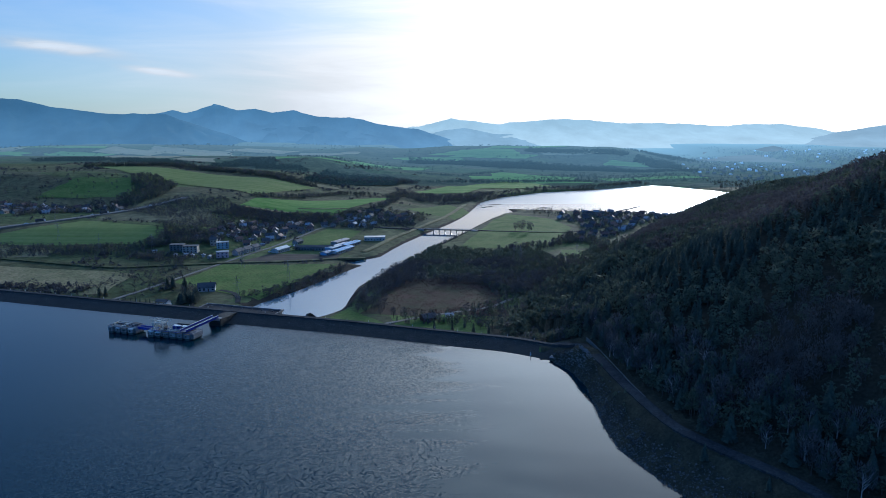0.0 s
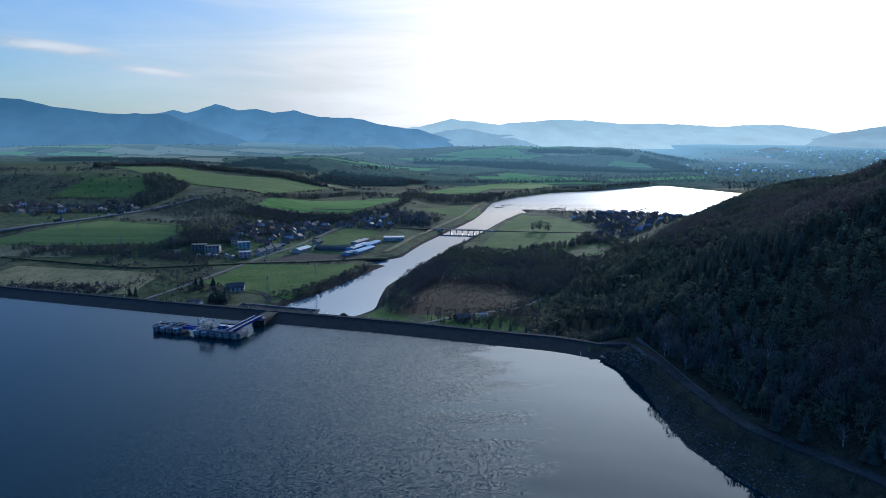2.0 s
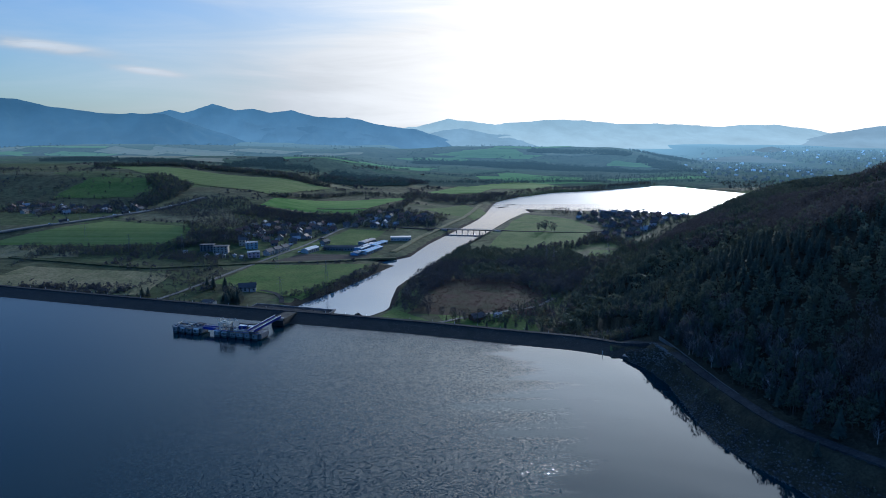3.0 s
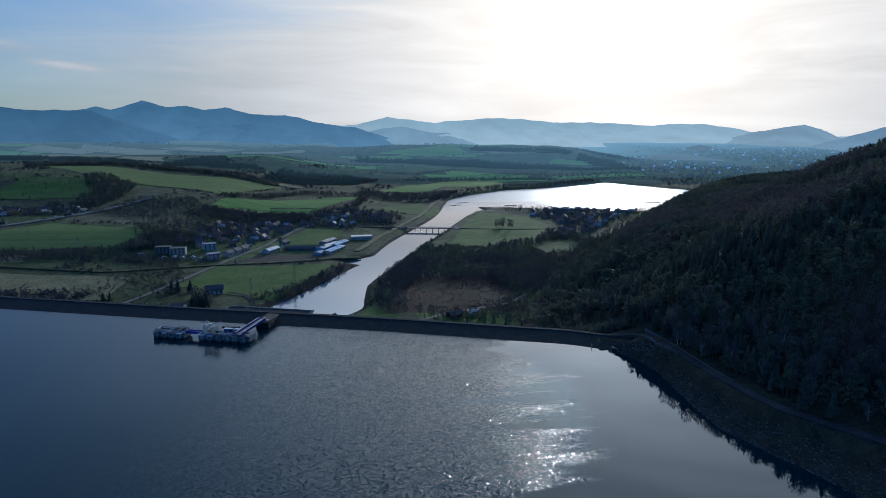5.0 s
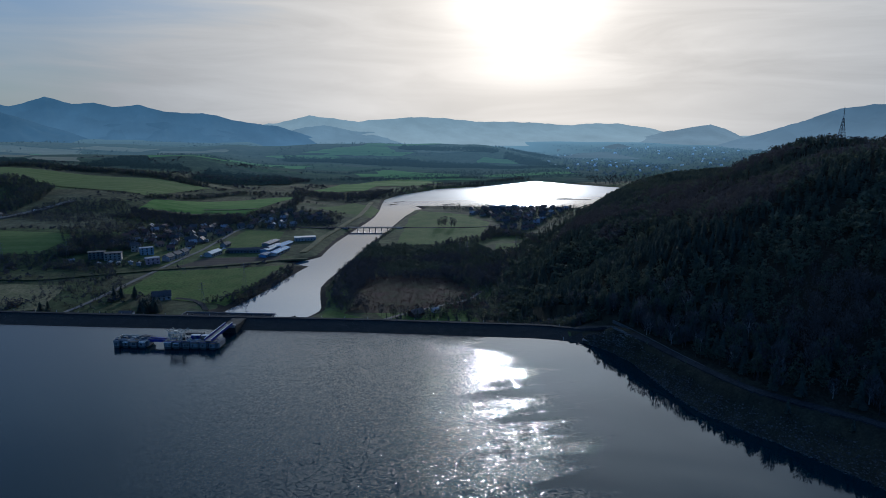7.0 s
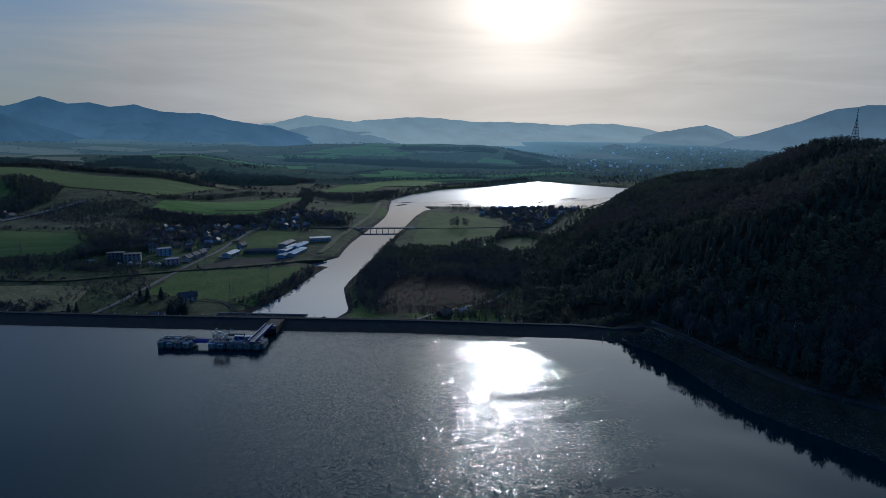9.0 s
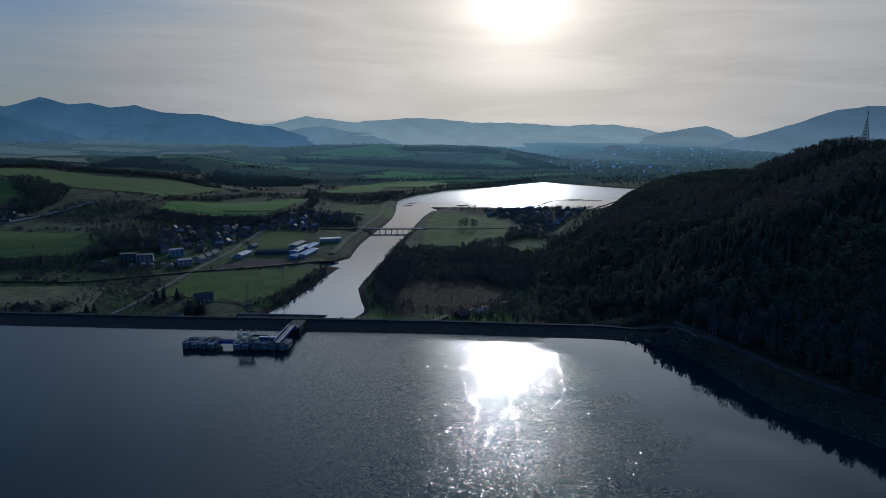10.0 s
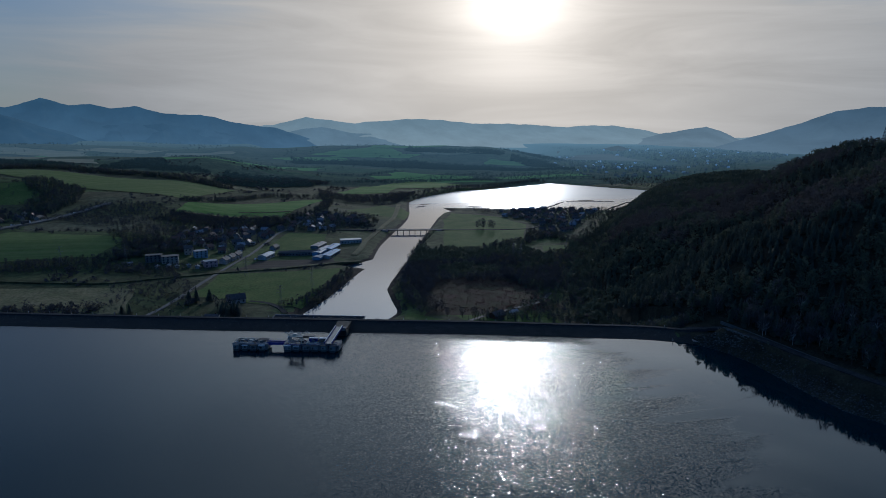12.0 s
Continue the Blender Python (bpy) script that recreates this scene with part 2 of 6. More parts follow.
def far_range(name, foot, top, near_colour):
    """Wooded mountains kilometres off, with haze painted on as emission of the surface."""
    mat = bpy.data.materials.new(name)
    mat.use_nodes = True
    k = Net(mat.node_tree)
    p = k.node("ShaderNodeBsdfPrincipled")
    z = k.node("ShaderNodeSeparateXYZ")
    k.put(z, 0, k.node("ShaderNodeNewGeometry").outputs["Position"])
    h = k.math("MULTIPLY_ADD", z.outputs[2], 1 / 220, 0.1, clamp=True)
    # noise in the painted haze mimics light and shade on the ridges
    ridge_shade = k.noise(k.place((1, 0.4, 1.3), 0, "Position"), 1 / 210, 6, 0.62)
    haze_glow = k.mix(h, (*foot, 1), (*top, 1))
    haze_glow = k.mix(0.26, haze_glow, k.ramp(ridge_shade, (0.34, 0.55), (0.66, 1.3)), "MULTIPLY")
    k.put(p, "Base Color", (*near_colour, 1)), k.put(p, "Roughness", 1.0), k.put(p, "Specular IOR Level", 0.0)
    k.put(p, "Emission Color", haze_glow), k.put(p, "Emission Strength", 1.0)
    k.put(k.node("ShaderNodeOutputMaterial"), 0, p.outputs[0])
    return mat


def distance_land(name, colour, haze_glow, start, end, fade=0.6):
    """Land and woods kilometres off, part of the far backdrop: haze painted in as emission, more with each kilometre.
    """
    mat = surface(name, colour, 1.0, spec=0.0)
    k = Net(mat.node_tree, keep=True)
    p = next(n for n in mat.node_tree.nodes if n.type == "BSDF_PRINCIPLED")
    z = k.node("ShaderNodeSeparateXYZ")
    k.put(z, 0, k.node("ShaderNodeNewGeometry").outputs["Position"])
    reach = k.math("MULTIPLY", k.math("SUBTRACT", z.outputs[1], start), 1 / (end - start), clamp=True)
    # the painted haze emits most towards the low sun
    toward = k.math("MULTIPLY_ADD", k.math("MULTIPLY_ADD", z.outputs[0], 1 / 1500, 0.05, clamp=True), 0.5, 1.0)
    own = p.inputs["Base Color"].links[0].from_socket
    # own colour is painted darker with distance, as haze would dim it
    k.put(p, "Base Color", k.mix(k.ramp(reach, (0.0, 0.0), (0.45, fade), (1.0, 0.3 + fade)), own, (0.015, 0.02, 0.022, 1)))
    k.put(p, "Emission Color", k.ramp(reach, (0.0, 0.0), (0.42, haze_glow), (0.75, tuple(1.75 * c for c in haze_glow)), (1.0, (0.29, 0.38, 0.41))))
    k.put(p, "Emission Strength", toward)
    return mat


# far copies of land, woods and fields, haze painted into their emission
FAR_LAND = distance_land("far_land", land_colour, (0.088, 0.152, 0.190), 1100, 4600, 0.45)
# the few almost white roofs are sun glints put into the colour
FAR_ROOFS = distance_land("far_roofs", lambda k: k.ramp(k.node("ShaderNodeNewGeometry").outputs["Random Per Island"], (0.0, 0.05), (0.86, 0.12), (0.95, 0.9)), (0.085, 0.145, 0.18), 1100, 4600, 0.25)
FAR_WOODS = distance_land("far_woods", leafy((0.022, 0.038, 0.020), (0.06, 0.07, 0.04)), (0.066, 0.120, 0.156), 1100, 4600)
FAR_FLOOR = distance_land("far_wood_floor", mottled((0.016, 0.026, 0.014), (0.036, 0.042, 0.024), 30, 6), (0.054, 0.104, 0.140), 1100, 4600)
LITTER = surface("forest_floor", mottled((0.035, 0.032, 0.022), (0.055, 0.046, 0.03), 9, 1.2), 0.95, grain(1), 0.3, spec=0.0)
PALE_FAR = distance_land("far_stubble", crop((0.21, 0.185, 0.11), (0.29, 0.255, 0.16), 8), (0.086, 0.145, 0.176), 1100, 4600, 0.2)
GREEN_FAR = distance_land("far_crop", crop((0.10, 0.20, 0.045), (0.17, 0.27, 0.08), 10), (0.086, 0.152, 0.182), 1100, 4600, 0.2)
LAND = surface("rough_land", land_colour, 0.95, grain(0.5), 0.6, spec=0.05)
GRASS = surface("meadow_grass", mottled((0.076, 0.130, 0.030), (0.128, 0.166, 0.046), 25, 2), 0.95, grain(1.5), 0.3, spec=0.05)
DRY = surface("dry_grass", mottled((0.25, 0.21, 0.11), (0.16, 0.155, 0.072), 22, 2.5), 0.95, grain(1.2), 0.3, spec=0.05)
CROP = surface("winter_crop", crop((0.07, 0.165, 0.026), (0.15, 0.225, 0.056), 10), 0.95, grain(1.5), 0.2, spec=0.05)
CROP_OLD = surface("pale_crop", crop((0.10, 0.142, 0.034), (0.148, 0.176, 0.058), 12), 0.95, grain(1.5), 0.2, spec=0.05)
PLOUGH = surface("ploughed_soil", crop((0.07, 0.055, 0.042), (0.10, 0.08, 0.06), 8), 0.95, grain(1.5), 0.3, spec=0.05)
SCRUB = surface("heath_scrub", mottled((0.085, 0.050, 0.038), (0.068, 0.064, 0.034), 13, 1.5), 0.95, grain(1.0), 0.5, spec=0.05)
ASPHALT = surface("worn_asphalt", mottled((0.036, 0.037, 0.038), (0.062, 0.062, 0.060), 9, 0.8), 0.95, grain(3), 0.02, spec=0.04)
PALE_ROAD = surface("pale_road", mottled((0.17, 0.155, 0.13), (0.22, 0.20, 0.17), 9, 0.8), 0.8, grain(3), 0.02, spec=0.08)
CONCRETE = surface("weathered_concrete", mottled((0.30, 0.29, 0.27), (0.17, 0.165, 0.16), 4, 0.5), 0.85, grain(4), 0.03)
# really wet at the waterline; elsewhere its dark tone also paints shade
WET_SHADE = surface("wet_shade_concrete", mottled((0.035, 0.036, 0.034), (0.06, 0.058, 0.05), 3, 0.4), 0.5, grain(4), 0.03)
RIPRAP = surface("riprap_stone", mottled((0.013, 0.015, 0.014), (0.026, 0.027, 0.023), 5, 0.7), 0.9, grain(1.2), 0.5)
STONE = surface("grey_stone", lambda k: k.mix(k.node("ShaderNodeNewGeometry").outputs["Random Per Island"], (0.012, 0.013, 0.014, 1), (0.085, 0.083, 0.078, 1)), 0.9, grain(3), 0.05)
BANK = surface("bank_scrub", mottled((0.030, 0.029, 0.019), (0.062, 0.055, 0.032), 7, 0.9), 0.95, grain(1.2), 0.4, spec=0.1)
MUD = surface("shore_mud", mottled((0.030, 0.027, 0.022), (0.055, 0.048, 0.037), 6, 1), 0.95, grain(1), 0.2, spec=0.04)
BLUE = surface("blue_steel", mottled((0.025, 0.04, 0.30), (0.02, 0.03, 0.20), 3, 0.4), 0.45, grain(5), 0.005)
CREAM = surface("cream_steel", mottled((0.62, 0.57, 0.45), (0.45, 0.40, 0.31), 2, 0.3), 0.5)
WHITE = surface("white_paint", mottled((0.72, 0.71, 0.68), (0.55, 0.54, 0.52), 3, 0.4), 0.6)
LIMEWASH = surface("weathered_limewash", mottled((0.50, 0.47, 0.42), (0.33, 0.31, 0.275), 3, 0.4), 0.85)
PLASTER = surface("house_plaster", mottled((0.38, 0.335, 0.275), (0.27, 0.235, 0.19), 3, 0.5), 0.85)
GREY = surface("grey_steel", mottled((0.20, 0.21, 0.22), (0.13, 0.13, 0.14), 2, 0.3), 0.5, metal=0.4)
SPRUCE = surface("spruce_needles", leafy((0.050, 0.066, 0.052), (0.086, 0.100, 0.070)), 0.9, spec=0.1, thin=0.28)
PINE = surface("pine_needles", leafy((0.070, 0.092, 0.062), (0.120, 0.132, 0.086)), 0.9, spec=0.1, thin=0.28)
TWIGS = surface("bare_twigs", leafy((0.060, 0.062, 0.063), (0.105, 0.102, 0.101)), 0.95, spec=0.05, thin=0.18)
HILL_TWIGS = surface("grey_brown_twigs", leafy((0.066, 0.062, 0.060), (0.112, 0.102, 0.097)), 0.95, spec=0.05, thin=0.25)
BUDS = surface("budding_twigs", leafy((0.085, 0.085, 0.05), (0.15, 0.14, 0.085)), 0.95, spec=0.1, thin=0.3)
HEATHER = surface("dry_heather", leafy((0.058, 0.033, 0.027), (0.115, 0.068, 0.05)), 0.95, spec=0.1, thin=0.3)
BARK = surface("bark", mottled((0.06, 0.048, 0.04), (0.10, 0.085, 0.07), 1.2, 0.2), 0.95, spec=0.1)
BIRCH = surface("birch_bark", mottled((0.42, 0.40, 0.37), (0.22, 0.20, 0.19), 1.2, 0.2), 0.9, spec=0.1)
LAKE = lake_water("lake_water")
RIVER = river_water("river_water")
GLASS = surface("window_glass", (0.02, 0.025, 0.03), 0.08, spec=0.6)
BRICK = surface("brown_brick", mottled((0.16, 0.08, 0.05), (0.10, 0.055, 0.04), 1, 0.2), 0.85)
SLATE = surface("dark_roofing", mottled((0.05, 0.05, 0.053), (0.085, 0.08, 0.078), 3, 0.3), 0.75, grain(4), 0.03)
TILES = surface("roof_tiles", mottled((0.17, 0.075, 0.05), (0.10, 0.055, 0.042), 3, 0.3), 0.6, grain(4), 0.03)
PALE_METAL = surface("pale_metal_roof", mottled((0.34, 0.34, 0.34), (0.22, 0.22, 0.22), 6, 0.5), 0.7, grain(3), 0.02)
PALE_BLUE = surface("pale_blue_render", mottled((0.32, 0.40, 0.42), (0.25, 0.32, 0.34), 4, 0.5), 0.8)
PINK = surface("pink_render", mottled((0.62, 0.38, 0.36), (0.50, 0.32, 0.30), 4, 0.5), 0.8)
WHITE_ROOF = surface("white_metal_roof", mottled((0.52, 0.50, 0.47), (0.36, 0.35, 0.33), 6, 0.5), 0.35, spec=0.5)
RUST = surface("rusty_tan_paint", mottled((0.30, 0.21, 0.13), (0.18, 0.12, 0.08), 1, 0.2), 0.8)
SKY_ROOF = surface("bright_blue_roof", mottled((0.12, 0.30, 0.48), (0.17, 0.35, 0.50), 6, 0.5), 0.4)
TAN_ROOF = surface("tan_roof", mottled((0.50, 0.36, 0.27), (0.40, 0.30, 0.23), 5, 0.5), 0.5)
PAINT_BLUE = surface("blue_cladding", mottled((0.16, 0.27, 0.40), (0.20, 0.32, 0.45), 5, 0.5), 0.5)
RIPRAP_PALE = surface("grey_wall", mottled((0.17, 0.165, 0.155), (0.12, 0.118, 0.11), 3, 0.4), 0.9, spec=0.1)

# ---- shape of the land ----
def sstep(a, b, v):
    t = min(1.0, max(0.0, (v - a) / (b - a)))
    return t * t * (3 - 2 * t)


def bump(x, y, cx, cy, rx, ry):
    return math.exp(-((x - cx) / rx) ** 2 - ((y - cy) / ry) ** 2)


def along(line, y):
    """x of a polyline given as (x, y) by rising y."""
    if y <= line[0][1]:
        return line[0][0]
    for (xa, ya), (xb, yb) in zip(line, line[1:]):
        if y <= yb:
            return xa + (xb - xa) * (y - ya) / (yb - ya)
    return line[-1][0]


FOOT = [(122, -900), (120, 120), (115, 166), (106, 184), (95, 199), (85, 215), (80.5, 234), (77, 255), (74.5, 280), (72.5, 302), (70, 330), (62, 400), (90, 500), (118, 560), (190, 690), (310, 860), (400, 975), (650, 1240), (900, 1500), (1200, 2000)]


def valley(x, y):
    """Height of the valley floor below the dam."""
    z = -22.5
    z += 13 * sstep(-215, -350, x) * sstep(640, 760, y)
    z += 10 * sstep(-20, -130, x) * sstep(860, 1000, y) * (1 - sstep(1250, 1500, y))
    z += 5 * sstep(-150, -320, x) * sstep(400, 560, y)
    z += 60 * bump(x, y, -1000, 1520, 540, 520 if y < 1520 else 270)
    z += (-9 * sstep(820, 930, y) + 16 * sstep(960, 1110, y) - 7 * sstep(1130, 1420, y)) * sstep(-430, -540, x)
    z += 46 * bump(x, y, -1300, 2480, 620, 280)
    z += 20 * bump(x, y, -420, 1720, 300, 260)
    z += 56 * bump(x, y, 150, 2500, 480, 300)
    z += 16 * bump(x, y, -250, 1650, 200, 130)
    z += 37 * bump(x, y, 590, 2320, 170, 190) + 8 * bump(x, y, 760, 2200, 110, 160)
    z -= 24 * sstep(1450, 3000, y) * sstep(150, 650, x)
    z += 14 * sstep(2300, 3800, y - 0.3 * x) * sstep(500, -900, x)
    return z


def hill(x, y):
    """Height of the wooded hill; -99 away from it."""
    fx = along(FOOT, y)
    d = (x - fx) * (1.0 if y < 430 else 0.8)
    base = 10.5 - 33 * sstep(315, 470, y)
    if d < 0:
        return -99.0
    south = 112 * (1 - math.exp(-(d / 160) ** 1.2))
    low = 1 - 0.8 * sstep(900, 1500, y)
    north = 54 * low * (1 - math.exp(-d / 45)) + 50 * (1 - sstep(600, 760, y)) * sstep(80, 260, d)
    t = sstep(430, 560, y)
    brow = 10 * sstep(70, 230, d) * sstep(300, 430, y) * (1 - sstep(640, 780, y))
    return base + south + (north - south) * t + brow


def ground(x, y):
    return max(valley(x, y), hill(x, y))


DAM = [(-1700, 858), (-800, 573), (-296, 416), (-209, 389.5), (-129, 366.5), (-60, 347), (3, 326), (32, 317), (52, 305), (78, 284)]
SHORE = [(60, -1600), (80, 0), (88, 150), (75, 187), (68, 202), (62.5, 217), (61, 234), (62, 255), (63, 274), (59, 292), (52, 305), (52, 330)]
ROAD = [(112, -700), (112, 120), (109, 168), (101, 183), (90, 197), (80, 213), (76, 232), (72.5, 253), (69.5, 279), (66.5, 300)]
RIVER_EDGE = [(-150, 470), (-154, 486), (-149, 500), (-141, 514), (-128, 540), (-116, 568), (-101, 605), (-90, 630), (-86, 637), (-103, 652), (-87, 667), (-72, 681), (-64, 715), (-53, 755), (-39, 795),
              (-22, 842), (0, 900), (17, 952), (33, 1018), (45, 1085), (59, 1153), (95, 1222), (194, 1320), (306, 1360), (377, 1405), (460, 1454), (520, 1363), (620, 1235), (640, 1200), (480, 1030), (377, 970),
              (327, 990), (271, 1001), (221, 1015), (152, 1030), (101, 1062), (106, 1020), (88, 1008), (70, 966), (42, 888), (28, 848), (8, 792), (-16, 728), (-37, 664), (-53, 620), (-69, 576), (-76, 552),
              (-77, 535), (-78, 509), (-78, 490), (-80, 480), (-88, 468), (-97, 458)]
LAKE_Z, RIVER_Z = 0.0, -25.6


def edge_distance(x, y, ring):
    """Distance to a closed outline, minus inside."""
    best, inside = np.full(x.shape, 1e9), np.zeros(x.shape, bool)
    for (xa, ya), (xb, yb) in zip(ring, ring[1:] + ring[:1]):
        ex, ey = xb - xa, yb - ya
        t = np.clip(((x - xa) * ex + (y - ya) * ey) / (ex * ex + ey * ey), 0, 1)
        best = np.minimum(best, np.hypot(x - xa - t * ex, y - ya - t * ey))
        cross = (ya > y) != (yb > y)
        inside ^= cross & (x < (xb - xa) * (y - ya) / (yb - ya if yb != ya else 1e-9) + xa)
    return np.where(inside, -best, best)


def wave(x, y, size, seed):
    """Smooth noise of about -1 to 1."""
    a, b = x / size, y / size
    return (np.sin(1.7 * a + 0.9 * b + seed) + np.sin(-0.8 * a + 1.9 * b + 2.3 * seed) + np.sin(2.6 * a - 1.1 * b + 0.7 * seed) + np.sin(0.5 * a + 3.1 * b + 1.9 * seed)) / 4


def land(x, y):
    """Height of the ground, for arrays."""
    x, y = np.atleast_1d(np.asarray(x, float)), np.atleast_1d(np.asarray(y, float))
    flat = np.array([valley(a, b) for a, b in zip(x, y)])
    flat = flat + 0.5 * wave(x, y, 40, 1) + np.clip((y - 1150) / 900, 0, 1) * (10 * wave(x, y, 260, 2) + 4 * wave(x, y, 95, 8)) + np.clip((y - 2300) / 900, 0, 1) * 13 * wave(x, y, 420, 5)
    shore_d = edge_distance(x, y, RIVER_EDGE)
    flat = np.minimum(flat, RIVER_Z + np.clip(0.33 * shore_d, -4, 60))
    yd, xs = np.interp(x, [p[0] for p in DAM], [p[1] for p in DAM]), np.interp(y, [p[1] for p in SHORE], [p[0] for p in SHORE])
    s = np.clip((y - yd - 6) / 45, 0, 1)
    z = -9 + (flat + 9) * s
    # the bank between the water and the road
    xr = np.interp(y, [p[1] for p in ROAD], [p[0] for p in ROAD])
    rise = (x - xs) / np.maximum(xr - 3.5 - xs, 3)
    bank = np.clip(10.3 * (0.55 * rise + 0.45 * rise ** 2) + 0.35 * wave(x, y, 5, 3) * (rise > 0.05), -9, 10.4)
    bank = np.where(rise < 0, np.clip((x - xs) * 0.6, -9, 0), bank)
    z = np.where(y < yd + 6, np.where(x < xs + 40, bank, 10.4), z)
    # the level corner where the crest road meets the hill road
    corner = np.exp(-((x - 62) / 13) ** 4 - ((y - 316) / 13) ** 4)
    z = np.where((y > 300) & (x > 53), z + (3.0 + 4.4 * np.clip((x - 54) / 20, 0, 1.1) + 1.9 * np.clip((312 - y) / 12, 0, 1) - z) * corner, z)
    lap = 3.0 + 4.4 * np.clip((x - 54) / 20, 0, 1.1) - 0.40 * np.maximum(0, y - 322)
    z = np.where((y > yd + 6) & (x > 34) & (x < 90) & (y < 420), np.maximum(z, lap - 3 * np.clip((46 - x) / 12, 0, 9)), z)
    up = np.array([hill(a, b) for a, b in zip(x, y)])
    up = up + np.where(up > -90, np.clip((up - 11) / 25, 0, 1) * (3.5 * wave(x, y, 45, 4) + 2 * wave(x, y, 19, 5)), 0)
    z = np.maximum(z, up)
    # low hills round the far shores of the lake, out of sight
    far = np.maximum(np.clip((-y - 900) / 400, 0, 1), np.clip((-x - 1500) / 400, 0, 1) * (y < yd))
    return np.where(far > 0, np.maximum(z, -9 + 70 * far), z)


def mesh_object(name, verts, faces, mats, index=None, parent=None, smooth=False):
    data = bpy.data.meshes.new(name)
    data.from_pydata([tuple(v) for v in verts], [], [tuple(f) for f in faces])
    for m in mats if isinstance(mats, (list, tuple)) else [mats]:
        data.materials.append(m)
    if index is not None:
        data.polygons.foreach_set("material_index", np.asarray(index, np.int32))
    if smooth:
        data.polygons.foreach_set("use_smooth", np.ones(len(data.polygons), bool))
    data.update()
    ob = new(name, data)
    ob.parent = parent
    return ob


def spread(lo, hi, cuts):
    """Grid lines: cuts are (from, to, step) stretches, growing steps outside them."""
    marks = []
    for a, b, step in cuts:
        marks += list(np.arange(a, b, step))
    a, step = cuts[0][0], cuts[0][2]
    while a > lo:
        step *= 1.16
        a -= step
        marks.append(a)
    b, step = cuts[-1][1], cuts[-1][2]
    marks.append(b)
    while b < hi:
        step *= 1.13
        b += step
        marks.append(b)
    return np.array(sorted(marks))


def build_ground():
    gx = spread(-4800, 4800, [(-640, -330, 14), (-330, 50, 6), (50, 120, 2), (120, 480, 10), (480, 700, 20)])
    gy = spread(-2200, 4800, [(-60, 140, 12), (140, 330, 3), (330, 760, 6), (760, 1480, 10), (1480, 2000, 24)])
    X, Y = np.meshgrid(gx, gy)
    Z = land(X.ravel(), Y.ravel())
    n = len(gx)
    faces = [(j * n + i, j * n + i + 1, j * n + n + i + 1, j * n + n + i) for j in range(len(gy) - 1) for i in range(n - 1)]
    wooded = (X > np.interp(Y, [q[1] for q in FOOT], [q[0] for q in FOOT]) + 1) & (Y > -300) & (Y < 1300)
    lap = (X > 26) & (X < 130) & (Y > 315) & (Y < 430)
    verge = (X > np.interp(Y, [q[1] for q in SHORE], [q[0] for q in SHORE]) - 8) & (X > 40) & (Y < 345) & (Y > -200) | lap
    # past y 1360 the ground takes the copy with painted haze
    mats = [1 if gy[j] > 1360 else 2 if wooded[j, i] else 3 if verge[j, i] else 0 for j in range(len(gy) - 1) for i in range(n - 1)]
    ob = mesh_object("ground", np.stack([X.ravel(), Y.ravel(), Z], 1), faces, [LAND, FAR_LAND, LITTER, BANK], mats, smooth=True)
    return tagged(ob, "rough grassland and farmland of a broad river valley", "ground", kind="structure")


build_ground()


def flat_sheet(name, ring, z, mat, label):
    ob = mesh_object(name, [(x, y, z) for x, y in ring], [tuple(range(len(ring)))], mat)
    return tagged(ob, label, "water", kind="structure")


lake_ring = [(-1700, -1600), (90, -1600), (110, 0), (90, 150), (82, 185), (76, 201), (71, 217), (71, 234), (72, 255), (73, 274), (70, 300)]
lake_ring += [(x, y + 4) for x, y in DAM[-2::-1]]
flat_sheet("water_lake", lake_ring, LAKE_Z, LAKE, "dark calm reservoir water with wind-ruffled patches")
mid = [(-170, 440), (-80, 440), (-60, 470), (-66, 520), (-56, 569), (-30, 650), (0, 729), (46, 845), (100, 985), (125, 1010), (260, 985), (400, 940), (700, 1190), (520, 1420), (470, 1490), (350, 1425),
       (180, 1345), (80, 1245), (40, 1160), (20, 1061), (-12, 960), (-50, 847), (-80, 765), (-105, 690), (-135, 655), (-125, 605), (-136, 563), (-155, 525), (-172, 500)]
flat_sheet("water_river", mid, RIVER_Z, RIVER, "bright calm river widening into a lower reservoir")


FIELDS = []


def drape(name, corners, mat, label, lift=0.3, cuts=(24, 16), wobble=2.0, category="field"):
    """A four-sided field laid on the land, with slightly uneven edges."""
    FIELDS.append(list(corners))
    u, v = np.meshgrid(np.linspace(0, 1, cuts[0]), np.linspace(0, 1, cuts[1]))
    u, v = u.ravel()[:, None], v.ravel()[:, None]
    a, b, c, d = [np.array(p, float) for p in corners]
    xy = a * (1 - u) * (1 - v) + b * u * (1 - v) + c * u * v + d * (1 - u) * v
    xy = xy + wobble * np.stack([wave(xy[:, 0], xy[:, 1], 17, 6), wave(xy[:, 0], xy[:, 1], 17, 9)], 1)
    z = land(xy[:, 0], xy[:, 1]) + lift
    n = cuts[0]
    faces = [(j * n + i, j * n + i + 1, j * n + n + i + 1, j * n + n + i) for j in range(cuts[1] - 1) for i in range(n - 1)]
    ob = mesh_object(name, np.column_stack([xy, z]), faces, mat, smooth=True)
    return tagged(ob, label, category, kind="structure")


